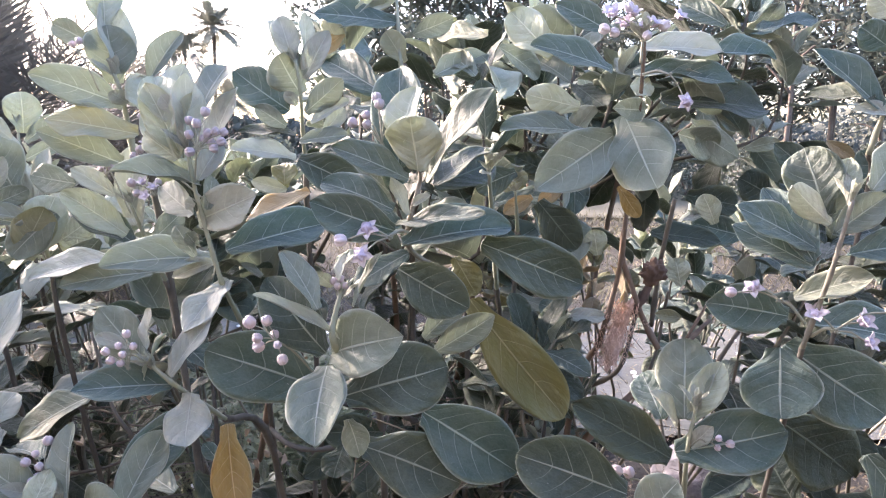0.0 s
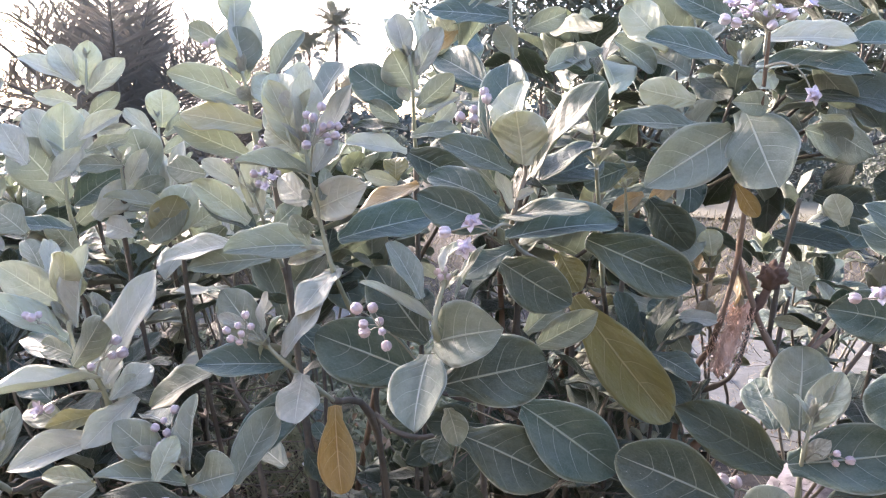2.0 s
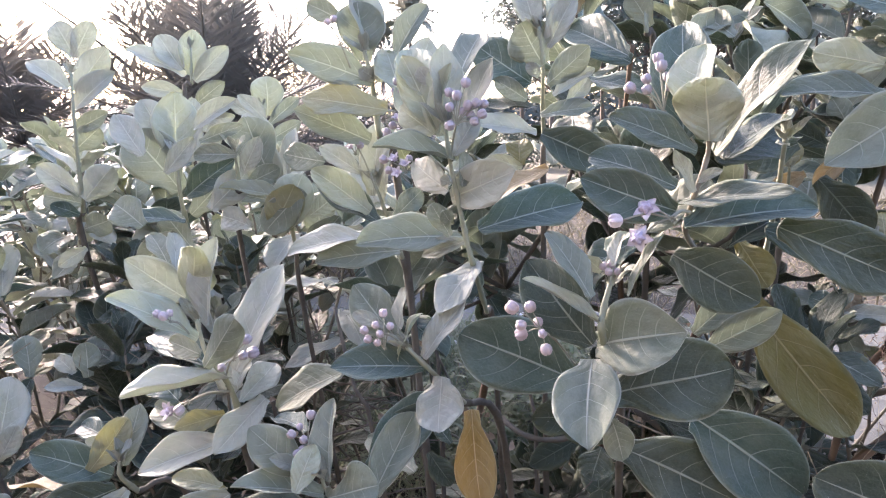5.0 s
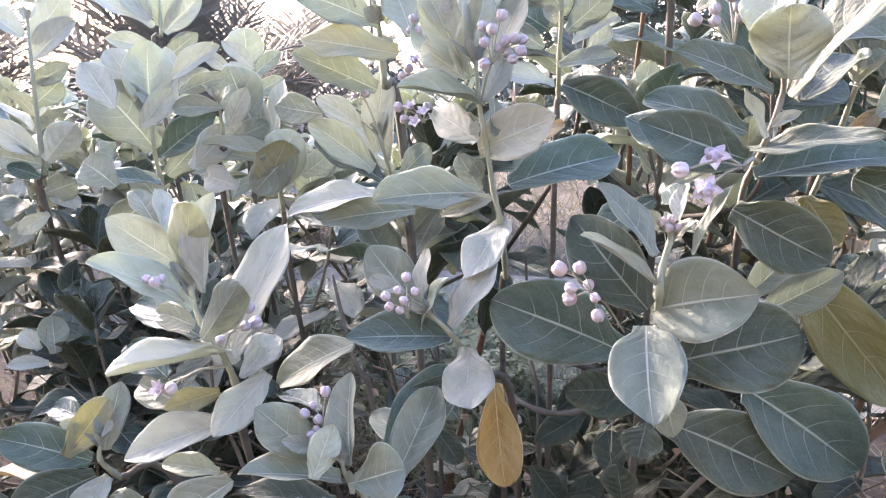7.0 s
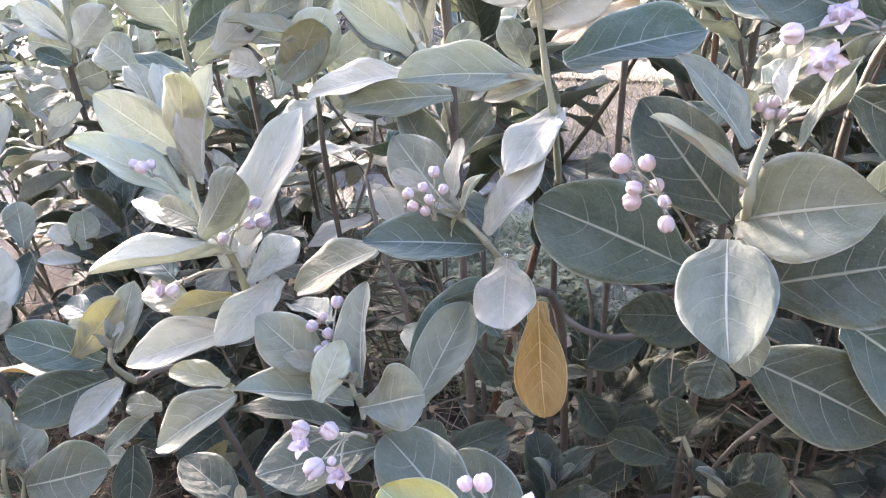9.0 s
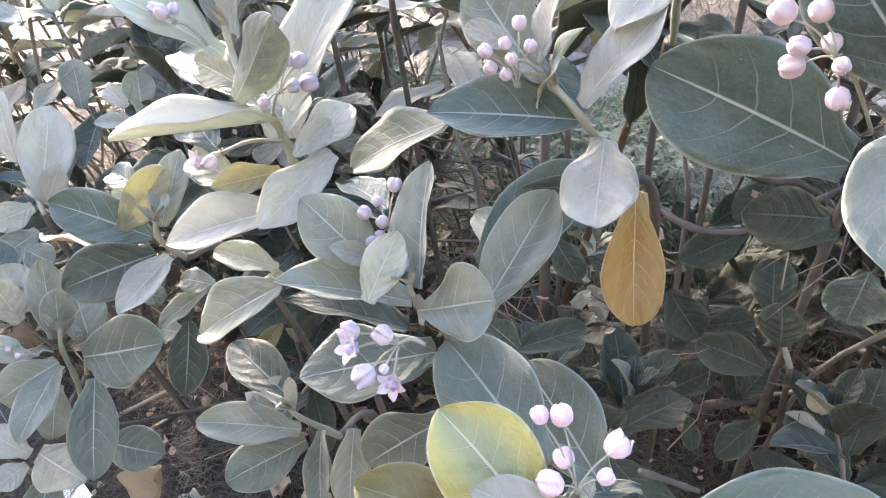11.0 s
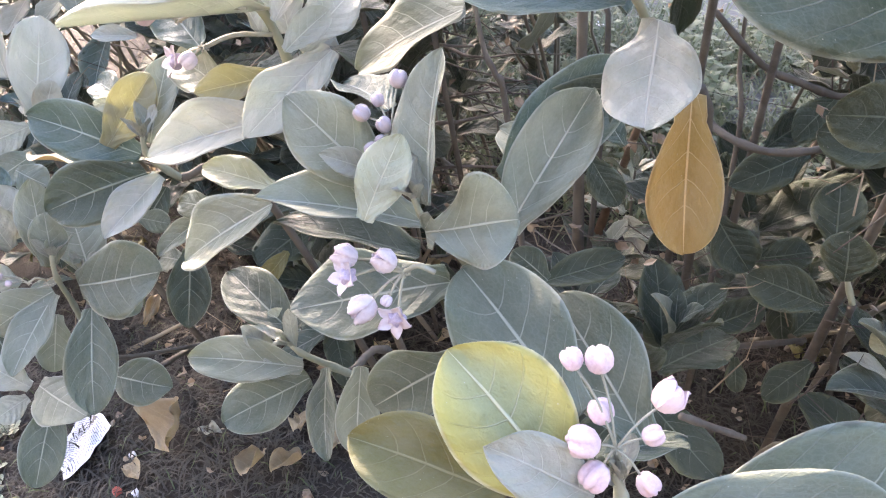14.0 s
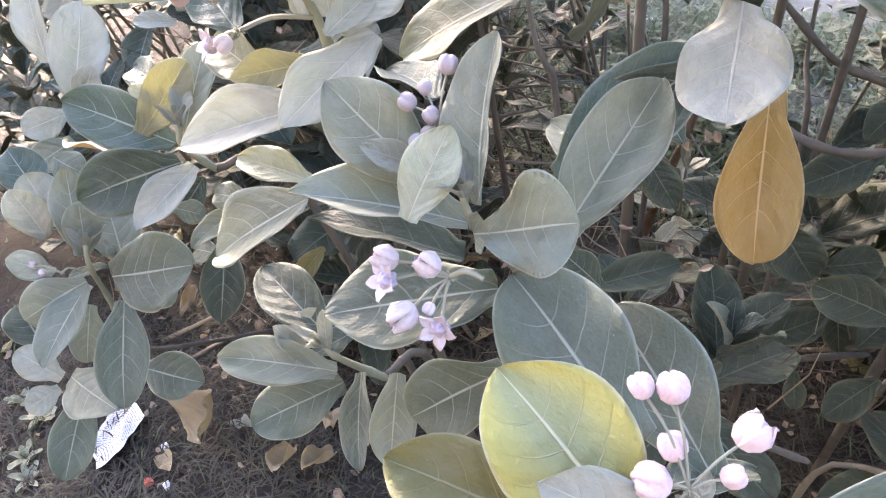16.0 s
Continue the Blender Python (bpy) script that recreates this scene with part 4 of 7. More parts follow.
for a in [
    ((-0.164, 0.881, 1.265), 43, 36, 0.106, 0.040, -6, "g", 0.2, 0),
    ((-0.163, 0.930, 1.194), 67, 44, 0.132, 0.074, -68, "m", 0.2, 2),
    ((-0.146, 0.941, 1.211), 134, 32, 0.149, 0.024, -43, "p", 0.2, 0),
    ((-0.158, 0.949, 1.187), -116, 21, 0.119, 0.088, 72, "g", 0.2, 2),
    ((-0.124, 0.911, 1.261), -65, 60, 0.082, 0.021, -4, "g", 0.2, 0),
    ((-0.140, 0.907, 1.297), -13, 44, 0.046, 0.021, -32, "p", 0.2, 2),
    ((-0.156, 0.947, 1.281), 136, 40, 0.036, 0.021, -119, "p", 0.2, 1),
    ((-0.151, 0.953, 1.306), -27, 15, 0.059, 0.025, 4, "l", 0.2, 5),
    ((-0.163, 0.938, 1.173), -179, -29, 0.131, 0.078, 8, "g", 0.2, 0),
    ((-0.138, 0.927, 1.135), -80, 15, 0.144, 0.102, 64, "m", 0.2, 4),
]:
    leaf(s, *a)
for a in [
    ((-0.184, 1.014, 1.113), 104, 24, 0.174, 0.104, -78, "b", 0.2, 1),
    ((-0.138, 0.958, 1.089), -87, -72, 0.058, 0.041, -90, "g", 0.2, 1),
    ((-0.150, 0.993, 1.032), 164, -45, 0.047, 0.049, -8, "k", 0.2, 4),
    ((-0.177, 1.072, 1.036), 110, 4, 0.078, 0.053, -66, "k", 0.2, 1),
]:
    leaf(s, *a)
umbel(main, (-0.223, 0.907, 1.216), (-0.185, 0.956, 1.157), [
    (-0.258, 0.912, 1.239, 0.0082, "pink"),
    (-0.237, 0.916, 1.240, 0.0070, "pink"),
    (-0.245, 0.899, 1.222, 0.0064, "pink"),
    (-0.246, 0.908, 1.208, 0.0076, "pink"),
    (-0.216, 0.908, 1.191, 0.0070, "pink"),
    (-0.227, 0.915, 1.222, 0.0059, "pink"),
    (-0.220, 0.900, 1.213, 0.0052, "pink"),
])
umbel(main, (-0.146, 0.937, 1.276), (-0.138, 0.957, 1.261), [
    (-0.154, 0.941, 1.289, 0.0051, "pink"),
    (-0.144, 0.939, 1.293, 0.0050, "pink"),
    (-0.147, 0.932, 1.284, 0.0044, "pink"),
    (-0.137, 0.936, 1.284, 0.0045, "pink"),
])

stem(main, ((0.062, 1.889, 0), (0.05, 1.589, 1.07), (-0.007, 1.301, 1.236)), 0.008, 0.006, STEM_GREY)
s = stem(main, ((-0.007, 1.301, 1.236), (-0.056, 1.037, 1.317), (-0.054, 0.966, 1.371), (-0.041, 0.969, 1.422), (-0.045, 0.963, 1.449)), 0.004, 0.0026, STEM_DULL)
apex(s, (-0.045, 0.963, 1.449), (-0.166, -0.206, 0.964), 0.045, 45)
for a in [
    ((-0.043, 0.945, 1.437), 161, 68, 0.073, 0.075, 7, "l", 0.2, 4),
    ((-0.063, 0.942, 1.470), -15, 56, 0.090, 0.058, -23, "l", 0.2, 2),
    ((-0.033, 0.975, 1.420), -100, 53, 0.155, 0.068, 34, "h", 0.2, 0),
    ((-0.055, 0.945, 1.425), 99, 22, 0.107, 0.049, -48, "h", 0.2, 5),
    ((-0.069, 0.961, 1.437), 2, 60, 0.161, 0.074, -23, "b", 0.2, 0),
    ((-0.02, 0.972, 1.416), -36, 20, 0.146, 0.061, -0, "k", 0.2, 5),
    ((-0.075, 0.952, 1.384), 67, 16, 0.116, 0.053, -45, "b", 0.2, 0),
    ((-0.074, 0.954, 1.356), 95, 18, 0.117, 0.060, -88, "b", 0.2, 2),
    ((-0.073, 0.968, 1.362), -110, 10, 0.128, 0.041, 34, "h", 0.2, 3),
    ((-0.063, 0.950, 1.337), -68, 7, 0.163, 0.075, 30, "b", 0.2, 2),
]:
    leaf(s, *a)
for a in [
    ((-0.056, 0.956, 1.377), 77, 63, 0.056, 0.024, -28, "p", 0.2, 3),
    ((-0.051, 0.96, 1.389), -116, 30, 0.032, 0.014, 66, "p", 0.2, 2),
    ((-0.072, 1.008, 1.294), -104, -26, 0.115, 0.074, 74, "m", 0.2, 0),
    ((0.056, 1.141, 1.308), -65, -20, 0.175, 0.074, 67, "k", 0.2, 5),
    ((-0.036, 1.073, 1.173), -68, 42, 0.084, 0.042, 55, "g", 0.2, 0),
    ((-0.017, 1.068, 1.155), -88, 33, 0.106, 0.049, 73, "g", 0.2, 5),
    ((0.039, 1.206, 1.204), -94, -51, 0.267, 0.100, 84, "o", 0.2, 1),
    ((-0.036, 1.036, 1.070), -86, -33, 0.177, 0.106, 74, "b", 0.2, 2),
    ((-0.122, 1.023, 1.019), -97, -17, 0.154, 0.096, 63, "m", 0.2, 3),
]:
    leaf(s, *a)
umbel(main, (-0.080, 0.932, 1.350), (-0.054, 0.972, 1.351), [
    (-0.107, 0.933, 1.360, 0.0165, "star"),
    (-0.114, 0.924, 1.327, 0.0165, "star"),
    (-0.141, 0.923, 1.347, 0.0082, "lilac"),
])
umbel(main, (-0.092, 0.971, 1.469), (-0.051, 1.021, 1.43), [
    (-0.131, 0.976, 1.497, 0.0069, "dusk"),
    (-0.113, 0.973, 1.507, 0.0058, "dusk"),
    (-0.112, 0.973, 1.495, 0.0058, "dusk"),
    (-0.097, 0.984, 1.522, 0.0069, "dusk"),
    (-0.086, 0.986, 1.498, 0.0054, "dusk"),
    (-0.090, 0.985, 1.510, 0.0054, "dusk"),
    (-0.101, 0.988, 1.531, 0.0064, "dusk"),
])

stem(main, ((-0.396, 1.781, 0), (-0.388, 1.481, 0.976), (-0.351, 1.212, 1.144)), 0.007, 0.005, STEM_GREY)
s = stem(main, ((-0.351, 1.212, 1.144), (-0.342, 1.079, 1.245), (-0.351, 1.058, 1.301), (-0.361, 1.04, 1.373), (-0.366, 1.035, 1.401), (-0.371, 1.025, 1.46)), 0.0042, 0.0028)
apex(s, (-0.371, 1.025, 1.46), (-0.093, -0.158, 0.983), 0.045, 86)
for a in [
    ((-0.383, 1.041, 1.445), -110, 77, 0.094, 0.039, 64, "l", 0.2, 2),
    ((-0.375, 1.035, 1.457), 18, 81, 0.109, 0.050, 30, "p", 0.2, 3),
    ((-0.404, 1.050, 1.495), 37, 42, 0.100, 0.055, -24, "l", 0.2, 2),
    ((-0.396, 1.051, 1.507), 85, 54, 0.032, 0.024, -80, "p", 0.2, 1),
    ((-0.388, 1.045, 1.452), 72, 60, 0.113, 0.053, -65, "l", 0.2, 5),
    ((-0.39, 1.039, 1.443), 72, 33, 0.068, 0.039, -74, "l", 0.2, 1),
    ((-0.359, 1.073, 1.429), -50, 67, 0.130, 0.060, 17, "p", 0.4, 5),
    ((-0.361, 1.06, 1.516), -6, 35, 0.124, 0.052, -5, "g", 0.2, 0),
    ((-0.362, 1.038, 1.413), -32, 51, 0.071, 0.033, 46, "p", 0.2, 2),
    ((-0.386, 1.083, 1.440), 63, 35, 0.121, 0.056, -35, "l", 0.2, 3),
]:
    leaf(s, *a)
for a in [
    ((-0.361, 1.041, 1.408), 135, 9, 0.125, 0.057, -29, "g", 0.2, 2),
    ((-0.367, 1.027, 1.366), 50, 21, 0.094, 0.046, -63, "p", 0.2, 3),
    ((-0.349, 1.032, 1.371), 9, 42, 0.068, 0.028, 33, "g", 0.2, 2),
    ((-0.372, 1.060, 1.352), -112, 22, 0.115, 0.066, 84, "p", 0.2, 0),
    ((-0.371, 1.122, 1.287), 131, 1, 0.170, 0.078, -30, "g", 0.2, 5),
    ((-0.332, 1.062, 1.308), -57, 11, 0.167, 0.077, 40, "b", 0.2, 0),
    ((-0.473, 1.129, 1.260), 114, -6, 0.133, 0.061, -41, "g", 0.2, 5),
    ((-0.522, 1.104, 1.286), 91, -15, 0.137, 0.057, -37, "p", 0.2, 0),
    ((-0.362, 1.015, 1.306), 82, 58, 0.052, 0.03, -71, "g", 0.2, 1),
    ((-0.36, 1.019, 1.321), 153, 47, 0.03, 0.021, -132, "g", 0.2, 4),
]:
    leaf(s, *a)
for a in [
    ((-0.357, 1.085, 1.287), 96, -22, 0.070, 0.032, -55, "p", 0.2, 2),
    ((-0.335, 1.081, 1.259), 160, -30, 0.117, 0.054, -3, "p", 0.45, 3),
    ((-0.365, 1.03, 1.378), 98, 16, 0.015, 0.018, -86, "p", 0.2, 1),
]:
    leaf(s, *a)
umbel(main, (-0.347, 0.995, 1.456), (-0.366, 1.036, 1.408), [
    (-0.338, 1.008, 1.509, 0.0065, "dusk"),
    (-0.347, 0.997, 1.493, 0.0065, "dusk"),
    (-0.360, 1.006, 1.497, 0.0059, "dusk"),
    (-0.322, 0.998, 1.483, 0.0058, "dusk"),
    (-0.314, 1.009, 1.482, 0.0059, "dusk"),
    (-0.314, 0.996, 1.469, 0.0064, "dusk"),
    (-0.333, 1.000, 1.480, 0.0065, "dusk"),
    (-0.340, 1.002, 1.472, 0.0059, "dusk"),
    (-0.323, 0.992, 1.460, 0.0058, "dusk"),
    (-0.354, 0.988, 1.455, 0.0065, "dusk"),
    (-0.355, 0.990, 1.478, 0.0058, "dusk"),
    (-0.331, 1.005, 1.468, 0.0059, "dusk"),
])
umbel(main, (-0.467, 1.126, 1.485), (-0.439, 1.14, 1.423), [
    (-0.473, 1.129, 1.519, 0.0060, "dusk"),
    (-0.461, 1.137, 1.516, 0.0061, "dusk"),
    (-0.464, 1.125, 1.502, 0.0066, "dusk"),
    (-0.468, 1.118, 1.49, 0.0060, "dusk"),
    (-0.46, 1.132, 1.494, 0.0061, "dusk"),
    (-0.477, 1.128, 1.504, 0.0054, "dusk"),
])
umbel(main, (-0.456, 1.117, 1.431), (-0.381, 1.14, 1.369), [
    (-0.485, 1.114, 1.444, 0.0061, "dusk"),
    (-0.471, 1.129, 1.463, 0.0107, "open"),
    (-0.458, 1.122, 1.456, 0.0099, "open"),
    (-0.475, 1.112, 1.454, 0.0060, "dusk"),
    (-0.471, 1.119, 1.44, 0.0061, "dusk"),
    (-0.482, 1.116, 1.44, 0.0085, "open"),
])
umbel(main, (-0.455, 1.111, 1.404), (-0.382, 1.138, 1.361), [
    (-0.491, 1.113, 1.403, 0.0067, "dusk"),
    (-0.473, 1.113, 1.403, 0.0099, "open"),
    (-0.455, 1.107, 1.396, 0.0098, "open"),
    (-0.463, 1.097, 1.384, 0.0098, "open"),
    (-0.445, 1.118, 1.388, 0.0085, "open"),
    (-0.482, 1.111, 1.387, 0.0061, "dusk"),
    (-0.439, 1.122, 1.399, 0.0055, "dusk"),
    (-0.453, 1.12, 1.404, 0.0055, "dusk"),
])
umbel(main, (-0.583, 1.225, 1.425), (-0.55, 1.235, 1.341), [
    (-0.602, 1.232, 1.429, 0.0097, "open"),
    (-0.586, 1.235, 1.429, 0.0063, "dusk"),
    (-0.592, 1.228, 1.416, 0.0096, "open"),
    (-0.574, 1.226, 1.42, 0.0062, "dusk"),
])

stem(topp, ((-0.55, 1.677, 0), (-0.553, 1.377, 1.291), (-0.564, 1.295, 1.433)), 0.009, 0.006, STEM_GREY)
s = stem(topp, ((-0.564, 1.295, 1.433), (-0.564, 1.261, 1.533), (-0.571, 1.247, 1.578)), 0.006, 0.003)
apex(s, (-0.571, 1.247, 1.578), (-0.141, -0.304, 0.942), 0.045, 165)
for a in [
    ((-0.578, 1.262, 1.562), 39, 80, 0.101, 0.084, -14, "g", 0.2, 1),
    ((-0.566, 1.266, 1.580), 44, 65, 0.142, 0.065, 8, "p", 0.2, 5),
    ((-0.595, 1.275, 1.652), 23, 63, 0.105, 0.062, 1, "l", 0.2, 1),
    ((-0.561, 1.258, 1.526), 120, 18, 0.147, 0.067, -68, "g", 0.2, 5),
    ((-0.616, 1.269, 1.629), 84, 26, 0.078, 0.041, -81, "g", 0.2, 0),
    ((-0.554, 1.263, 1.527), -54, 61, 0.059, 0.047, 80, "p", 0.2, 1),
    ((-0.514, 1.200, 1.477), 91, 8, 0.154, 0.071, -46, "t", 0.2, 3),
    ((-0.560, 1.239, 1.426), 110, 22, 0.139, 0.064, -65, "g", 0.2, 2),
    ((-0.48, 1.229, 1.515), -7, 49, 0.111, 0.052, 35, "p", 0.2, 3),
    ((-0.522, 1.275, 1.570), -38, 54, 0.110, 0.050, 30, "g", 0.2, 2),
]:
    leaf(s, *a)
for a in [
    ((-0.557, 1.263, 1.53), 141, 31, 0.035, 0.029, -107, "p", 0.2, 1),
    ((-0.499, 1.222, 1.506), 38, 45, 0.096, 0.062, -23, "l", 0.2, 4),
]:
    leaf(s, *a)
umbel(topp, (-0.611, 1.21, 1.611), (-0.587, 1.226, 1.547), [
    (-0.617, 1.207, 1.62, 0.0054, "pink"),
    (-0.605, 1.205, 1.625, 0.0054, "pink"),
])

stem(main, ((-0.557, 1.756, 0), (-0.557, 1.456, 1.018), (-0.557, 1.389, 1.192)), 0.006, 0.005, STEM_GREY)
s = stem(main, ((-0.557, 1.389, 1.192), (-0.566, 1.325, 1.289), (-0.577, 1.295, 1.354)), 0.005, 0.002)
apex(s, (-0.577, 1.295, 1.354), (-0.152, -0.412, 0.899), 0.045, 189)
for a in [
    ((-0.588, 1.300, 1.295), 104, 37, 0.132, 0.061, -65, "l", 0.2, 0),
    ((-0.572, 1.299, 1.278), 80, 25, 0.144, 0.066, -30, "m", 0.2, 5),
    ((-0.586, 1.308, 1.324), -16, 77, 0.139, 0.058, 12, "p", 0.2, 0),
    ((-0.561, 1.31, 1.31), -0, 68, 0.118, 0.049, -37, "p", 0.2, 2),
    ((-0.543, 1.308, 1.285), -45, 41, 0.073, 0.045, 64, "g", 0.2, 4),
    ((-0.61, 1.312, 1.366), 81, 28, 0.099, 0.041, -54, "p", 0.2, 2),
    ((-0.673, 1.297, 1.387), 68, 5, 0.113, 0.055, -79, "g", 0.2, 3),
    ((-0.785, 1.5, 1.193), 29, 78, 0.11, 0.073, -7, "l", 0.2, 1),
    ((-0.638, 1.386, 1.253), 79, -32, 0.117, 0.054, -99, "p", 0.2, 0),
]:
    leaf(s, *a)

stem(leftp, ((-0.87, 1.889, 0), (-0.869, 1.589, 0.955), (-0.863, 1.533, 1.175)), 0.007, 0.005, STEM_GREY)
s = stem(leftp, ((-0.863, 1.533, 1.175), (-0.844, 1.46, 1.303), (-0.859, 1.443, 1.337)), 0.005, 0.003)
apex(s, (-0.859, 1.443, 1.337), (-0.364, -0.402, 0.84), 0.045, 204)
for a in [
    ((-0.861, 1.456, 1.303), 93, 67, 0.15, 0.079, -67, "p", 0.2, 5),
    ((-0.877, 1.467, 1.369), 55, 47, 0.152, 0.064, -16, "p", 0.2, 0),
    ((-0.848, 1.461, 1.312), -6, 65, 0.149, 0.063, -16, "p", 0.2, 5),
    ((-0.86, 1.454, 1.289), 108, 10, 0.13, 0.054, -41, "g", 0.2, 0),
    ((-0.819, 1.468, 1.32), 170, -37, 0.131, 0.066, -44, "b", 0.2, 2),
    ((-0.867, 1.430, 1.361), 72, 60, 0.125, 0.094, -44, "g", 0.2, 3),
    ((-0.725, 1.474, 1.26), 78, -44, 0.117, 0.063, -109, "g", 0.2, 2),
    ((-0.76, 1.377, 1.325), 114, -47, 0.114, 0.071, -86, "g", 0.2, 4),
    ((-0.827, 1.378, 1.232), -40, 60, 0.137, 0.090, 68, "l", 0.2, 1),
]:
    leaf(s, *a)

stem(leftp, ((-1.132, 2.204, 0), (-1.127, 1.904, 1.209), (-1.101, 1.847, 1.405)), 0.007, 0.005, STEM_GREY)
s = stem(leftp, ((-1.101, 1.847, 1.405), (-1.111, 1.863, 1.491)), 0.005, 0.003)
apex(s, (-1.111, 1.863, 1.491), (-0.117, 0.185, 0.976), 0.045, 219)
for a in [
    ((-1.099, 1.865, 1.474), 23, 78, 0.109, 0.090, 8, "l", 0.2, 1),
    ((-1.139, 1.854, 1.473), 94, 32, 0.084, 0.038, -77, "p", 0.2, 5),
    ((-1.092, 1.859, 1.451), -54, 40, 0.109, 0.046, 67, "g", 0.2, 0),
    ((-1.09, 1.849, 1.406), -45, 29, 0.106, 0.045, 72, "g", 0.2, 5),
    ((-1.127, 1.851, 1.448), 90, -15, 0.084, 0.044, -98, "p", 0.2, 0),
]:
    leaf(s, *a)

stem(leftp, ((-1.204, 1.932, 0), (-1.194, 1.632, 0.975), (-1.145, 1.536, 1.212)), 0.009, 0.006, STEM_GREY)
s = stem(leftp, ((-1.145, 1.536, 1.212), (-1.137, 1.505, 1.302), (-1.134, 1.504, 1.391)), 0.006, 0.003)
apex(s, (-1.134, 1.504, 1.391), (0.043, -0.01, 0.999), 0.045, 230)
for a in [
    ((-1.137, 1.509, 1.303), 102, 52, 0.172, 0.126, -67, "g", 0.2, 1),
    ((-1.147, 1.518, 1.364), 30, 78, 0.169, 0.104, 7, "l", 0.2, 3),
    ((-1.163, 1.521, 1.403), 71, 46, 0.15, 0.073, -45, "p", 0.2, 2),
    ((-1.109, 1.525, 1.368), 28, 66, 0.161, 0.068, -20, "p", 0.2, 3),
    ((-1.121, 1.508, 1.290), -82, 36, 0.150, 0.069, 82, "b", 0.2, 2),
    ((-1.107, 1.5, 1.249), -36, 43, 0.148, 0.086, 71, "g", 0.2, 1),
    ((-1.12, 1.494, 1.233), 113, 6, 0.139, 0.058, -24, "b", 0.2, 5),
    ((-1.101, 1.485, 1.172), 66, 33, 0.139, 0.062, -43, "g", 0.2, 0),
    ((-1.138, 1.485, 1.207), 84, -36, 0.14, 0.074, -109, "g", 0.2, 5),
]:
    leaf(s, *a)

stem(leftp, ((-1.405, 2.242, 0), (-1.4, 1.942, 1.4), (-1.376, 1.931, 1.566)), 0.007, 0.005, STEM_GREY)
s = stem(leftp, ((-1.376, 1.931, 1.566), (-1.385, 1.951, 1.671)), 0.005, 0.003)
apex(s, (-1.385, 1.951, 1.671), (-0.08, 0.193, 0.978), 0.045, 245)
for a in [
    ((-1.398, 1.935, 1.591), 98, 23, 0.197, 0.091, -31, "p", 0.2, 0),
    ((-1.401, 1.928, 1.607), 81, 49, 0.133, 0.076, -56, "p", 0.2, 2),
    ((-1.381, 1.940, 1.591), 10, 79, 0.135, 0.079, 25, "l", 0.2, 3),
    ((-1.365, 1.930, 1.574), -61, 46, 0.141, 0.065, 90, "p", 0.2, 2),
    ((-1.365, 1.919, 1.503), -88, 35, 0.123, 0.055, 110, "g", 0.2, 3),
    ((-1.397, 1.921, 1.539), 115, 9, 0.119, 0.05, -78, "p", 0.2, 2),
    ((-1.333, 1.916, 1.459), -77, 9, 0.093, 0.04, 94, "p", 0.2, 0),
    ((-1.331, 1.91, 1.429), -28, 53, 0.103, 0.043, 43, "p", 0.2, 5),
    ((-1.408, 1.902, 1.461), 93, 8, 0.186, 0.078, -27, "p", 0.2, 0),
    ((-1.325, 1.906, 1.402), -49, 10, 0.045, 0.037, 87, "p", 0.2, 4),
]:
    leaf(s, *a)

stem(leftp, ((-1.578, 1.982, 0), (-1.571, 1.682, 1.072), (-1.535, 1.638, 1.224)), 0.009, 0.006, STEM_GREY)
s = stem(leftp, ((-1.535, 1.638, 1.224), (-1.492, 1.592, 1.454), (-1.492, 1.598, 1.581)), 0.006, 0.003)
apex(s, (-1.492, 1.598, 1.581), (-0.001, 0.049, 0.999), 0.045, 261)
for a in [
    ((-1.553, 1.659, 1.439), -90, 23, 0.12, 0.05, 95, "g", 0.2, 0),
    ((-1.565, 1.681, 1.496), -73, 41, 0.148, 0.068, 74, "p", 0.2, 2),
    ((-1.567, 1.684, 1.542), -64, 50, 0.147, 0.075, -76, "p", 0.2, 3),
    ((-1.577, 1.676, 1.547), 88, 30, 0.147, 0.068, -35, "p", 0.2, 2),
    ((-1.55, 1.649, 1.388), -68, 43, 0.09, 0.069, 102, "g", 0.2, 4),
    ((-1.528, 1.618, 1.221), 143, 27, 0.074, 0.043, -90, "b", 0.2, 1),
    ((-1.515, 1.626, 1.259), -63, 49, 0.116, 0.083, -81, "p", 0.2, 0),
    ((-1.534, 1.627, 1.274), 96, 33, 0.136, 0.067, -63, "p", 0.2, 5),
    ((-1.523, 1.623, 1.251), 94, 10, 0.116, 0.071, -75, "g", 0.2, 0),
    ((-1.512, 1.613, 1.184), -94, 19, 0.098, 0.071, 98, "g", 0.2, 4),
]:
    leaf(s, *a)
for a in [
    ((-1.504, 1.604, 1.136), 136, -31, 0.082, 0.044, -80, "p", 0.2, 0),
    ((-1.566, 1.698, 1.63), 82, 58, 0.111, 0.069, -49, "p", 0.2, 1),
    ((-1.568, 1.697, 1.63), -54, 63, 0.106, 0.062, 97, "p", 0.2, 4),
]:
    leaf(s, *a)

stem(leftp, ((-0.724, 1.361, 0), (-0.719, 1.061, 0.881), (-0.695, 1, 1.013)), 0.007, 0.005, STEM_GREY)
s = stem(leftp, ((-0.695, 1, 1.013), (-0.704, 0.985, 1.073), (-0.719, 0.958, 1.13), (-0.723, 0.948, 1.183)), 0.005, 0.003)
apex(s, (-0.723, 0.948, 1.183), (-0.08, -0.19, 0.979), 0.045, 282)
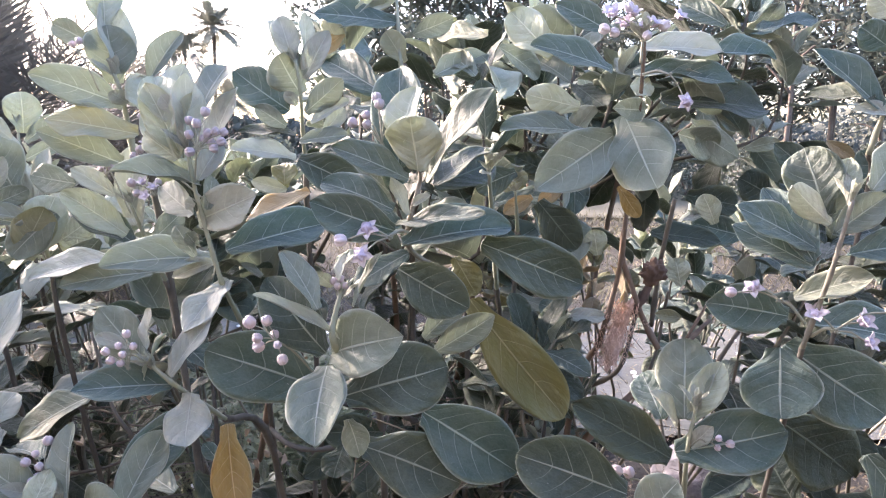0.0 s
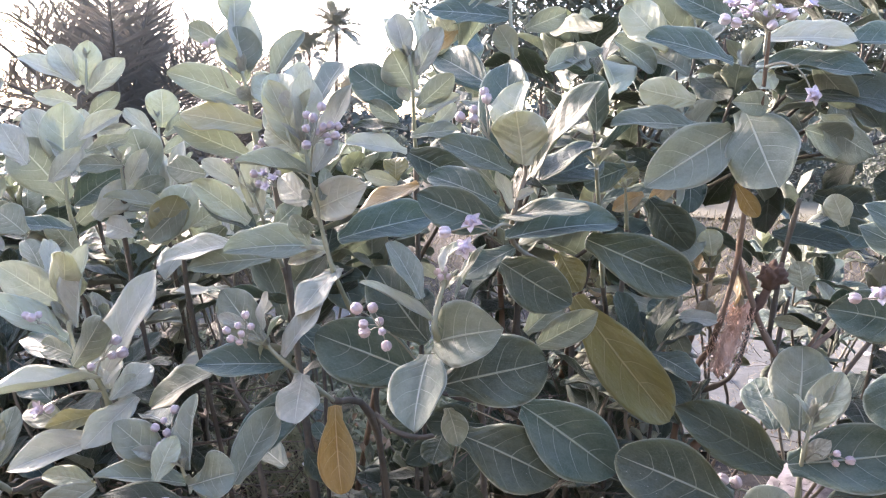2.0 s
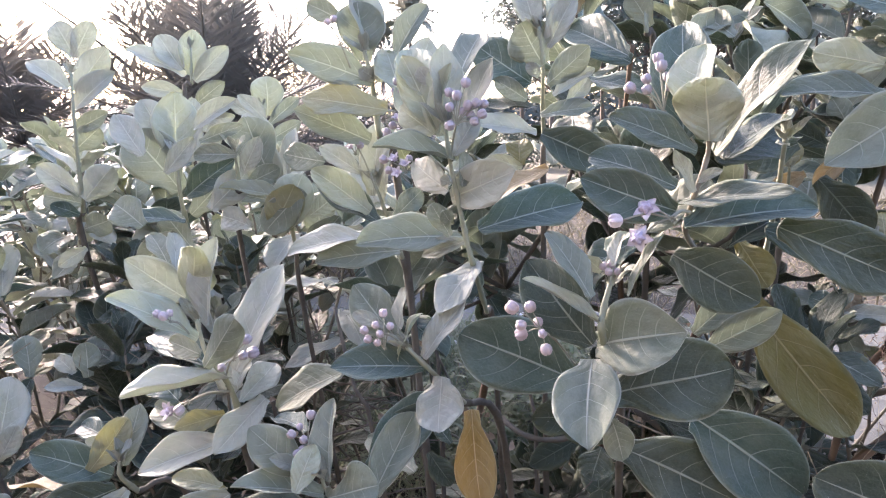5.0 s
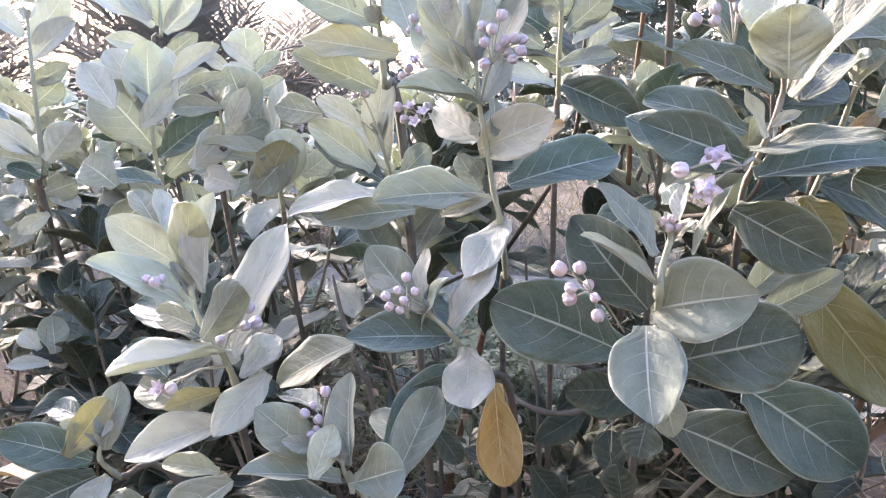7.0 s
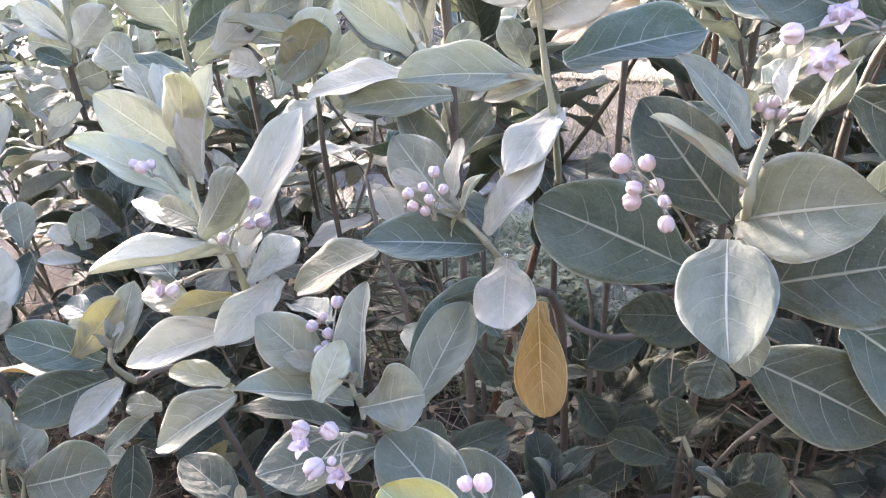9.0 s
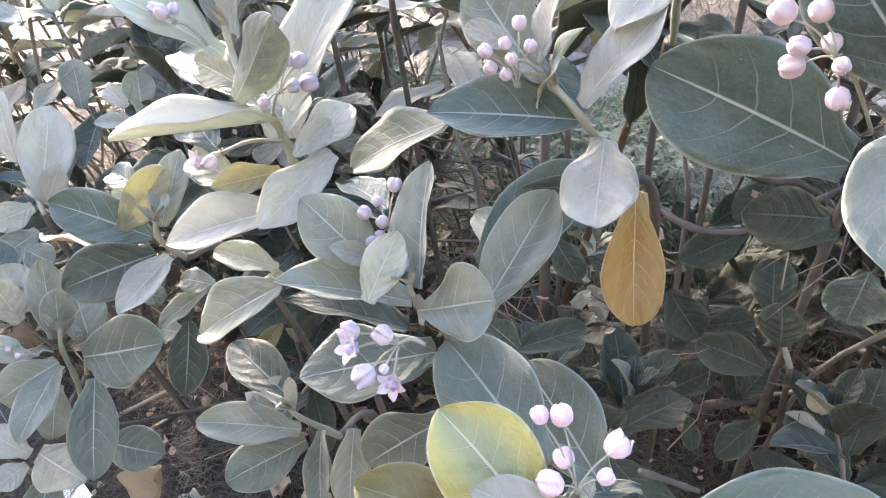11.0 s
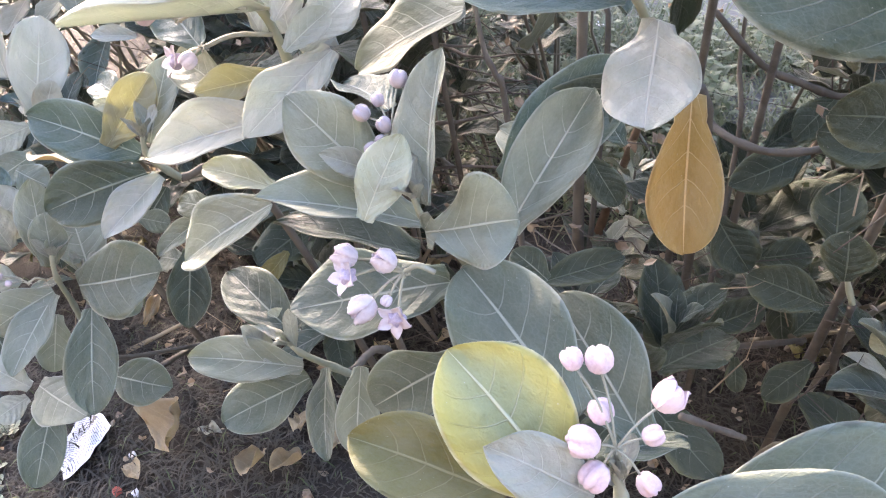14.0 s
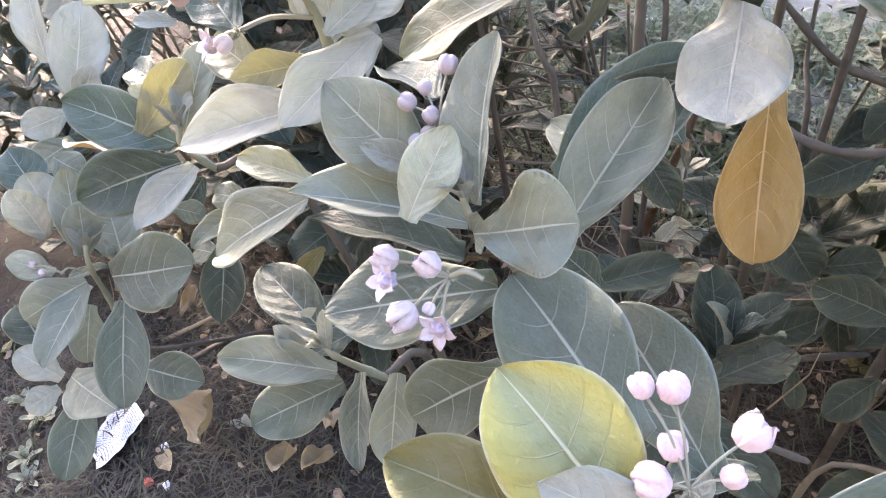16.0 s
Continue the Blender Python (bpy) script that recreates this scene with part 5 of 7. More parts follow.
for a in [
    ((-0.711, 0.980, 1.062), 67, 30, 0.098, 0.062, 30, "p", 0.2, 0),
    ((-0.703, 1.010, 1.053), 41, 44, 0.082, 0.050, -20, "p", 0.2, 3),
    ((-0.682, 0.996, 1.045), -10, 23, 0.082, 0.050, 30, "p", 0.2, 1),
    ((-0.764, 0.983, 1.202), 127, 39, 0.103, 0.060, -80, "p", 0.2, 2),
    ((-0.746, 0.966, 1.199), -136, 48, 0.133, 0.061, -43, "l", 0.2, 3),
    ((-0.693, 0.930, 1.180), -22, 79, 0.126, 0.058, -3, "p", 0.2, 2),
    ((-0.704, 0.920, 1.163), 123, 32, 0.132, 0.061, -28, "l", 0.2, 0),
    ((-0.778, 0.972, 1.249), 55, 27, 0.093, 0.039, 2, "g", 0.2, 5),
    ((-0.77, 0.972, 1.244), 36, 36, 0.083, 0.035, 29, "p", 0.2, 0),
    ((-0.677, 0.967, 1.101), -30, 58, 0.174, 0.080, 15, "p", 0.2, 5),
    ((-0.683, 0.902, 1.130), -109, 50, 0.107, 0.049, -78, "g", 0.2, 0),
    ((-0.701, 0.990, 1.082), 161, 8, 0.178, 0.082, 0, "p", 0, 2),
    ((-0.650, 1.000, 1.048), 164, -26, 0.113, 0.052, -25, "p", 0.2, 3),
]:
    leaf(s, *a)
for a in [
    ((-0.703, 0.969, 0.986), 116, -18, 0.136, 0.063, -35, "p", 0.2, 2),
    ((-0.738, 1.023, 1.003), 145, -2, 0.081, 0.037, -45, "t", 0.2, 3),
    ((-0.665, 0.954, 1.059), -7, 19, 0.062, 0.028, 41, "p", 0.2, 2),
    ((-0.673, 0.957, 1.083), 11, 20, 0.059, 0.025, 4, "p", 0.2, 0),
    ((-0.727, 0.956, 1.126), 69, 4, 0.078, 0.038, -58, "g", 0.2, 5),
    ((-0.729, 0.971, 1.105), 66, 8, 0.148, 0.062, -25, "b", 0.2, 0),
    ((-0.8, 0.994, 1.031), 64, 17, 0.099, 0.058, -38, "b", 0.2, 4),
    ((-0.774, 0.99, 0.992), 70, 6, 0.102, 0.05, -49, "g", 0.2, 0),
]:
    leaf(s, *a)
umbel(leftp, (-0.715, 0.88, 1.199), (-0.702, 0.899, 1.177), [
    (-0.721, 0.873, 1.208, 0.0061, "pink"),
    (-0.737, 0.882, 1.208, 0.0055, "pink"),
    (-0.722, 0.888, 1.208, 0.0049, "pink"),
])
umbel(leftp, (-0.661, 0.938, 1.13), (-0.682, 0.949, 1.101), [
    (-0.655, 0.946, 1.158, 0.0065, "dusk"),
    (-0.644, 0.948, 1.158, 0.0072, "dusk"),
    (-0.637, 0.95, 1.138, 0.0086, "dusk"),
    (-0.644, 0.936, 1.138, 0.0065, "dusk"),
    (-0.68, 0.937, 1.117, 0.0059, "dusk"),
])
umbel(leftp, (-0.764, 0.940, 1.077), (-0.691, 0.946, 1.094), [
    (-0.801, 0.938, 1.078, 0.0086, "pink"),
    (-0.784, 0.947, 1.093, 0.0086, "open"),
    (-0.772, 0.945, 1.083, 0.0079, "open"),
    (-0.783, 0.939, 1.089, 0.0059, "pink"),
])
umbel(leftp, (-0.741, 0.939, 1.057), (-0.7, 0.984, 1.06), [
    (-0.770, 0.936, 1.042, 0.0150, "open"),
    (-0.750, 0.928, 1.049, 0.0074, "lilac"),
])

stem(main, ((-0.346, 1.703, 0), (-0.353, 1.403, 0.822), (-0.385, 1.193, 0.988)), 0.009, 0.006, STEM_GREY)
s = stem(main, ((-0.385, 1.193, 0.988), (-0.386, 0.991, 1.12), (-0.414, 0.973, 1.157)), 0.0042, 0.0028)
apex(s, (-0.414, 0.973, 1.157), (-0.566, -0.374, 0.735), 0.045, 330)
for a in [
    ((-0.394, 0.989, 1.125), 111, 1, 0.129, 0.059, -43, "b", 0.2, 2),
    ((-0.434, 1.002, 1.154), 74, 42, 0.107, 0.063, -55, "g", 0.2, 3),
    ((-0.454, 0.994, 1.176), 102, 25, 0.048, 0.022, -53, "p", 0.2, 1),
    ((-0.433, 0.999, 1.165), -102, 82, 0.071, 0.033, 59, "p", 0.2, 3),
    ((-0.430, 0.979, 1.136), -82, 62, 0.075, 0.054, 10, "l", 0.2, 1),
    ((-0.388, 0.968, 1.144), -53, 50, 0.099, 0.046, 19, "p", 0.2, 0),
    ((-0.539, 1.040, 1.085), 81, -32, 0.150, 0.069, -42, "g", 0.2, 5),
    ((-0.374, 1.008, 1.105), -168, -37, 0.088, 0.066, 2, "p", 0, 4),
    ((-0.352, 1.101, 1.018), -148, -73, 0.147, 0.066, 24, "y", 0.2, 5),
    ((-0.404, 1.074, 1.036), 113, -44, 0.126, 0.065, -65, "m", 0.2, 0),
]:
    leaf(s, *a)
umbel(main, (-0.438, 0.952, 1.18), (-0.415, 0.972, 1.153), [
    (-0.462, 0.941, 1.187, 0.0056, "pink"),
    (-0.46, 0.949, 1.172, 0.0056, "pink"),
    (-0.451, 0.955, 1.191, 0.0050, "pink"),
    (-0.442, 0.962, 1.206, 0.0057, "pink"),
    (-0.441, 0.944, 1.182, 0.0050, "pink"),
    (-0.447, 0.95, 1.168, 0.0050, "pink"),
    (-0.429, 0.951, 1.192, 0.0050, "pink"),
])

stem(main, ((-0.392, 1.188, 0), (-0.4, 1.034, 0.566), (-0.44, 0.97, 0.78)), 0.006, 0.005, STEM_GREY)
s = stem(main, ((-0.44, 0.97, 0.78), (-0.469, 0.917, 0.909), (-0.489, 0.869, 0.984), (-0.49, 0.852, 1.017)), 0.005, 0.002)
apex(s, (-0.49, 0.852, 1.017), (-0.038, -0.464, 0.885), 0.032, 355)
for a in [
    ((-0.506, 0.888, 0.971), 126, 16, 0.123, 0.057, -12, "g", 0.2, 2),
    ((-0.529, 0.879, 1.002), 95, 38, 0.096, 0.056, -49, "g", 0.2, 3),
    ((-0.537, 0.877, 1.014), 142, 30, 0.045, 0.021, -62, "p", 0.2, 2),
    ((-0.515, 0.827, 1.006), -16, 53, 0.063, 0.035, 38, "l", 0.2, 3),
    ((-0.481, 0.857, 1.010), 18, 52, 0.108, 0.050, -47, "g", 0.2, 2),
    ((-0.533, 0.898, 1.054), 53, -9, 0.098, 0.041, -4, "b", 0.2, 0),
    ((-0.488, 0.862, 0.983), -76, 14, 0.068, 0.065, 56, "g", 0.2, 6),
    ((-0.447, 0.917, 0.961), -22, 44, 0.128, 0.059, 20, "g", 0.2, 0),
    ((-0.479, 0.991, 0.958), -33, 34, 0.151, 0.073, 43, "b", 0.2, 5),
    ((-0.710, 0.960, 0.914), 96, 6, 0.082, 0.038, -29, "l", 0.2, 0),
]:
    leaf(s, *a)
for a in [
    ((-0.644, 0.881, 0.956), 101, -38, 0.129, 0.059, -43, "g", 0.2, 2),
    ((-0.687, 0.937, 0.930), 167, -21, 0.064, 0.029, 0, "t", 0.2, 3),
    ((-0.525, 0.917, 0.914), 105, 8, 0.130, 0.060, 0, "k", 0.2, 2),
    ((-0.484, 0.893, 0.917), 131, -1, 0.127, 0.074, -19, "h", 0.2, 3),
    ((-0.481, 0.903, 0.824), 114, -36, 0.101, 0.070, -54, "h", 0.2, 1),
    ((-0.593, 0.908, 0.764), -161, -56, 0.090, 0.044, -12, "g", 0.2, 0),
    ((-0.465, 1.156, 0.869), 55, 4, 0.144, 0.06, -21, "g", 0.2, 5),
]:
    leaf(s, *a)
umbel(main, (-0.497, 0.845, 0.956), (-0.473, 0.847, 0.962), [
    (-0.539, 0.833, 0.966, 0.0096, "crown"),
    (-0.531, 0.826, 0.955, 0.0142, "open"),
    (-0.517, 0.816, 0.937, 0.0110, "crown"),
    (-0.511, 0.841, 0.965, 0.0096, "crown"),
    (-0.493, 0.825, 0.932, 0.0142, "open"),
    (-0.502, 0.826, 0.942, 0.0043, "lilac"),
])
umbel(main, (-0.526, 0.887, 1.042), (-0.496, 0.863, 1.018), [
    (-0.528, 0.905, 1.075, 0.0064, "dusk"),
    (-0.546, 0.883, 1.055, 0.0060, "dusk"),
    (-0.531, 0.887, 1.047, 0.0057, "dusk"),
    (-0.541, 0.897, 1.060, 0.0047, "dusk"),
    (-0.535, 0.875, 1.033, 0.0053, "dusk"),
    (-0.532, 0.883, 1.037, 0.0043, "dusk"),
])

stem(leftp, ((-0.673, 1.253, 0), (-0.671, 1.099, 0.565), (-0.661, 0.976, 0.662)), 0.006, 0.005, STEM_GREY)
s = stem(leftp, ((-0.661, 0.976, 0.662), (-0.661, 0.908, 0.751), (-0.668, 0.895, 0.775)), 0.005, 0.002)
apex(s, (-0.668, 0.895, 0.775), (-0.272, -0.445, 0.853), 0.045, 396)
for a in [
    ((-0.654, 0.893, 0.751), 112, 4, 0.120, 0.048, -36, "g", 0.2, 0),
    ((-0.657, 0.903, 0.725), 141, -14, 0.098, 0.060, -44, "h", 0.2, 4),
    ((-0.644, 0.917, 0.733), -151, -38, 0.095, 0.037, 23, "h", 0.2, 0),
    ((-0.677, 0.913, 0.771), 73, 11, 0.117, 0.056, -22, "m", 0.2, 2),
    ((-0.693, 0.900, 0.744), 125, 56, 0.055, 0.025, -34, "p", 0.2, 3),
    ((-0.682, 0.922, 0.768), 95, 26, 0.035, 0.024, -37, "l", 0.2, 1),
    ((-0.681, 0.906, 0.744), 167, 28, 0.036, 0.015, -18, "p", 0.2, 3),
]:
    leaf(s, *a)

stem(main, ((-0.273, 1.103, 0), (-0.279, 0.819, 0.739), (-0.309, 0.768, 0.89)), 0.007, 0.005, STEM_GREY)
s = stem(main, ((-0.309, 0.768, 0.89), (-0.318, 0.77, 0.917)), 0.005, 0.003)
apex(s, (-0.318, 0.77, 0.917), (-0.324, 0.055, 0.944), 0.032, 409)
for a in [
    ((-0.339, 0.756, 0.902), 76, 34, 0.113, 0.078, -34, "v", 0.2, 0),
    ((-0.379, 0.754, 0.881), 100, 13, 0.107, 0.056, -35, "o", 0.2, 0),
    ((-0.358, 0.839, 0.875), 68, 28, 0.138, 0.087, -30, "h", 0.2, 4),
    ((-0.311, 0.878, 0.824), 56, 29, 0.138, 0.078, -32, "h", 0.2, 1),
    ((-0.326, 0.756, 0.910), 111, 31, 0.075, 0.040, -43, "p", 0.2, 5),
    ((-0.313, 0.779, 0.820), -60, -2, 0.223, 0.094, 12, "h", 0.2, 0),
    ((-0.266, 0.857, 0.781), -57, -5, 0.268, 0.113, 18, "h", 0.2, 2),
    ((-0.341, 0.837, 0.842), -35, -22, 0.104, 0.044, -13, "m", 0.2, 3),
]:
    leaf(s, *a)
umbel(main, (-0.321, 0.771, 0.938), (-0.312, 0.773, 0.899), [
    (-0.355, 0.784, 0.982, 0.0064, "pale"),
    (-0.341, 0.79, 0.982, 0.0079, "pale"),
    (-0.334, 0.78, 0.953, 0.0074, "pale"),
    (-0.338, 0.763, 0.943, 0.0094, "pale"),
    (-0.301, 0.799, 0.962, 0.0101, "bloom"),
    (-0.304, 0.782, 0.946, 0.0061, "pale"),
    (-0.328, 0.758, 0.925, 0.0086, "pale"),
    (-0.3, 0.768, 0.922, 0.0067, "pale"),
])

stem(leftp, ((-1.5, 1.4, 0), (-1.287, 1.022, 0.285), (-1.217, 1.004, 0.433)), 0.007, 0.005, STEM_GREY)
s = stem(leftp, ((-1.217, 1.004, 0.433), (-1.16, 0.977, 0.577), (-1.122, 0.948, 0.677), (-1.109, 0.947, 0.721)), 0.005, 0.003)
apex(s, (-1.109, 0.947, 0.721), (0.269, -0.031, 0.963), 0.045, 433)
for a in [
    ((-1.085, 0.952, 0.672), -76, 16, 0.140, 0.105, 57, "h", 0.2, 1),
    ((-1.126, 0.947, 0.696), 47, 55, 0.122, 0.055, 12, "g", 0.2, 3),
    ((-1.116, 0.933, 0.666), 150, -17, 0.091, 0.068, -57, "g", 0.2, 1),
    ((-1.061, 0.943, 0.647), -148, -47, 0.145, 0.068, -19, "h", 0.2, 0),
    ((-1.116, 0.933, 0.661), -165, -23, 0.123, 0.055, -8, "g", 0.2, 5),
    ((-1.123, 0.949, 0.696), -13, 77, 0.078, 0.048, 67, "g", 0.2, 1),
    ((-1.157, 0.918, 0.676), 158, 44, 0.064, 0.039, -69, "p", 0.2, 4),
    ((-1.140, 0.872, 0.527), -97, -1, 0.110, 0.079, 23, "g", 0.2, 1),
    ((-1.124, 0.878, 0.508), -161, -39, 0.129, 0.062, -31, "h", 0.2, 1),
    ((-1.15, 0.865, 0.526), 111, 38, 0.072, 0.049, -34, "p", 0.2, 4),
]:
    leaf(s, *a)
for a in [
    ((-1.15, 0.856, 0.514), 167, -4, 0.049, 0.041, -50, "p", 0.2, 1),
    ((-1.108, 0.960, 0.480), -72, -10, 0.096, 0.074, 32, "h", 0.2, 0),
    ((-1.261, 0.991, 0.718), 76, 45, 0.092, 0.068, -13, "b", 0.2, 1),
    ((-1.196, 0.946, 0.705), 141, 79, 0.083, 0.055, -72, "p", 0.2, 1),
]:
    leaf(s, *a)
umbel(leftp, (-1.12, 0.91, 0.695), (-1.117, 0.931, 0.686), [
    (-1.163, 0.899, 0.7, 0.0049, "pink"),
    (-1.137, 0.894, 0.7, 0.0041, "pink"),
])

stem(leftp, ((-0.874, 1.432, 0), (-0.883, 1.135, 0.756), (-0.929, 1.037, 0.834)), 0.007, 0.005, STEM_GREY)
s = stem(leftp, ((-0.929, 1.037, 0.834), (-0.931, 1.002, 0.88), (-0.927, 0.999, 0.909)), 0.005, 0.003)
apex(s, (-0.927, 0.999, 0.909), (0.162, -0.099, 0.982), 0.045, 459)
for a in [
    ((-0.954, 1.010, 0.875), 107, 18, 0.141, 0.070, -52, "b", 0.2, 5),
    ((-0.982, 0.989, 0.889), -37, 47, 0.102, 0.055, 72, "t", 0.2, 1),
    ((-0.928, 1.007, 0.897), 12, 47, 0.108, 0.050, 11, "g", 0.2, 5),
    ((-0.939, 0.998, 0.859), 135, -13, 0.122, 0.077, -63, "m", 0.2, 0),
    ((-0.920, 1.002, 0.857), 173, -24, 0.098, 0.045, -29, "p", 0.2, 2),
    ((-1.044, 1.028, 0.818), 91, -2, 0.158, 0.073, 20, "d", 0.2, 3),
    ((-0.973, 1.017, 0.927), 147, 30, 0.031, 0.018, -72, "p", 0.2, 1),
    ((-0.915, 1.067, 0.775), 89, -7, 0.067, 0.041, -53, "g", 0.2, 4),
    ((-0.97, 1.054, 0.702), -157, -57, 0.112, 0.058, -22, "m", 0.2, 2),
    ((-0.97, 1.024, 0.934), 70, 1, 0.084, 0.042, -37, "b", 0.2, 0),
]:
    leaf(s, *a)
for a in [
    ((-0.974, 1.042, 0.689), 77, -21, 0.072, 0.041, -55, "g", 0.2, 4),
]:
    leaf(s, *a)

stem(leftp, ((-1.378, 1.385, 0), (-1.378, 1.192, 0.617), (-1.378, 1.156, 0.75)), 0.007, 0.005, STEM_GREY)
s = stem(leftp, ((-1.378, 1.156, 0.75), (-1.404, 1.167, 0.783)), 0.005, 0.003)
apex(s, (-1.404, 1.167, 0.783), (-0.609, 0.251, 0.753), 0.045, 478)
for a in [
    ((-1.385, 1.162, 0.776), 22, 53, 0.174, 0.092, 33, "p", 0.2, 0),
    ((-1.399, 1.155, 0.763), 153, -11, 0.075, 0.057, -68, "p", 0.2, 4),
    ((-1.382, 1.166, 0.766), -49, 59, 0.084, 0.048, 92, "p", 0.2, 1),
    ((-1.448, 1.181, 0.832), 53, 54, 0.141, 0.059, -29, "p", 0.2, 2),
    ((-1.38, 1.137, 0.726), 163, -19, 0.076, 0.057, -63, "g", 0.2, 4),
    ((-1.375, 1.385, 0.88), 87, 37, 0.059, 0.042, -40, "p", 0.2, 1),
    ((-1.344, 1.393, 0.871), 44, 56, 0.085, 0.063, 5, "g", 0.2, 4),
    ((-1.349, 1.378, 0.853), 116, 1, 0.084, 0.035, -44, "p", 0.2, 2),
    ((-1.538, 1.413, 0.845), 46, 55, 0.11, 0.068, 7, "g", 0.2, 1),
]:
    leaf(s, *a)

stem(leftp, ((-1.3, 1.6, 0), (-1.226, 1.013, 0.417), (-1.182, 1.011, 0.56)), 0.005, 0.004, STEM_GREY)
s = stem(leftp, ((-1.182, 1.011, 0.56), (-1.161, 1.01, 0.633)), 0.004, 0.002)
apex(s, (-1.161, 1.01, 0.633), (0.27, -0.004, 0.963), 0.045, 493)
for a in [
    ((-1.148, 1.012, 0.626), 58, 39, 0.105, 0.079, 1, "g", 0.2, 4),
    ((-1.182, 0.958, 0.58), -162, -55, 0.088, 0.053, -36, "g", 0.2, 1),
    ((-1.147, 1.116, 0.671), -38, -29, 0.052, 0.04, 63, "g", 0.2, 4),
    ((-0.945, 1.078, 0.751), 141, -30, 0.088, 0.037, -24, "g", 0.2, 0),
    ((-0.806, 1.069, 0.737), 130, -49, 0.063, 0.027, -62, "o", 0.2, 2),
    ((-1.193, 1.037, 0.513), -3, -1, 0.069, 0.057, 52, "g", 0.2, 4),
    ((-1.153, 1.193, 0.685), 130, -52, 0.087, 0.047, -81, "m", 0.2, 2),
    ((-1.211, 0.972, 0.704), 87, 67, 0.082, 0.064, -21, "p", 0.2, 4),
    ((-1.227, 0.891, 0.524), 73, 45, 0.08, 0.068, -5, "m", 0.2, 1),
    ((-1.289, 1.045, 0.76), -81, -24, 0.053, 0.051, 40, "g", 0.2, 1),
]:
    leaf(s, *a)

stem(rightp, ((0.47, 1.408, 0), (0.45, 1.133, 0.727), (0.354, 1, 0.952)), 0.006, 0.004, STEM_GREY)
s = stem(rightp, ((0.354, 1, 0.952), (0.332, 0.939, 1.065), (0.336, 0.93, 1.128)), 0.004, 0.002)
apex(s, (0.336, 0.93, 1.128), (0.057, -0.143, 0.988), 0.045, 509)
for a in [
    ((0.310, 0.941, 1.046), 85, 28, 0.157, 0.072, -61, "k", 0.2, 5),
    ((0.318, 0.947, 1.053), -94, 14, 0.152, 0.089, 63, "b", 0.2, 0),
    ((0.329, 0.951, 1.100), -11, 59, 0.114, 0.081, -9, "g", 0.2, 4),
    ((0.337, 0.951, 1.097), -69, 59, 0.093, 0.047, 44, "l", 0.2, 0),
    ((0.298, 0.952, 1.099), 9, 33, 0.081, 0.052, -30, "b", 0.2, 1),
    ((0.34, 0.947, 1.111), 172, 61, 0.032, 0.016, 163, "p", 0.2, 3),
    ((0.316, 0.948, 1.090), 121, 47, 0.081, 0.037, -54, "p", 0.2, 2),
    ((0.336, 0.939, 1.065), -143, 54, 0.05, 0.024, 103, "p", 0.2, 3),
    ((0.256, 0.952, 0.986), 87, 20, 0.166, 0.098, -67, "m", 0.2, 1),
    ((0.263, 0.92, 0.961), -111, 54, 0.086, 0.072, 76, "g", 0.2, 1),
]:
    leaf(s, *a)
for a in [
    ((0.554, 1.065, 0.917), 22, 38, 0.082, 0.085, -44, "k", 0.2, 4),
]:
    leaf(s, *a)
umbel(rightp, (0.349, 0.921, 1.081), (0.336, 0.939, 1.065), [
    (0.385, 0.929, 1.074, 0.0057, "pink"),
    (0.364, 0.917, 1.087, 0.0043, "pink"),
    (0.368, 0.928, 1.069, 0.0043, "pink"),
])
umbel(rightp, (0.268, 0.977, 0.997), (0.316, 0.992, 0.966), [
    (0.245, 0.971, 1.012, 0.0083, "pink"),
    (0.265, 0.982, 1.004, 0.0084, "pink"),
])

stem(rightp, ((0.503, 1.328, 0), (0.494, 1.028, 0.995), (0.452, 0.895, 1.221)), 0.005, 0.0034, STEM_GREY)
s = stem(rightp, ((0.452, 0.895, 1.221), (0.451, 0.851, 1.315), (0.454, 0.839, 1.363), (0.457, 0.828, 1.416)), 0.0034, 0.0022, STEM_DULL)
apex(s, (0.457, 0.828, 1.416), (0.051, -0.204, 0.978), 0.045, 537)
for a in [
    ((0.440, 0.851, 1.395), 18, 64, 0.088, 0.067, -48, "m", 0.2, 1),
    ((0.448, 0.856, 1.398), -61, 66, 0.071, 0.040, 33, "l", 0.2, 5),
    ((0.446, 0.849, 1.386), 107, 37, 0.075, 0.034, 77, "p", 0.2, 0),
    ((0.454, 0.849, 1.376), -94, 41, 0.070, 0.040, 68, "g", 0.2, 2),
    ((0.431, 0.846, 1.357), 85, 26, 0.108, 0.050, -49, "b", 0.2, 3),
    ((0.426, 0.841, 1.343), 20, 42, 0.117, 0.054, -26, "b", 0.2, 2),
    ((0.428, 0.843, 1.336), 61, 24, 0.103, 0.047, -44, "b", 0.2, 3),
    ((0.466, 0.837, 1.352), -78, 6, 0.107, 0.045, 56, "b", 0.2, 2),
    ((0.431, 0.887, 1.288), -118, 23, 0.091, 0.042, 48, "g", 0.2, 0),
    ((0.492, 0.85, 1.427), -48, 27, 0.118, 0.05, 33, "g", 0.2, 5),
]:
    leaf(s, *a)
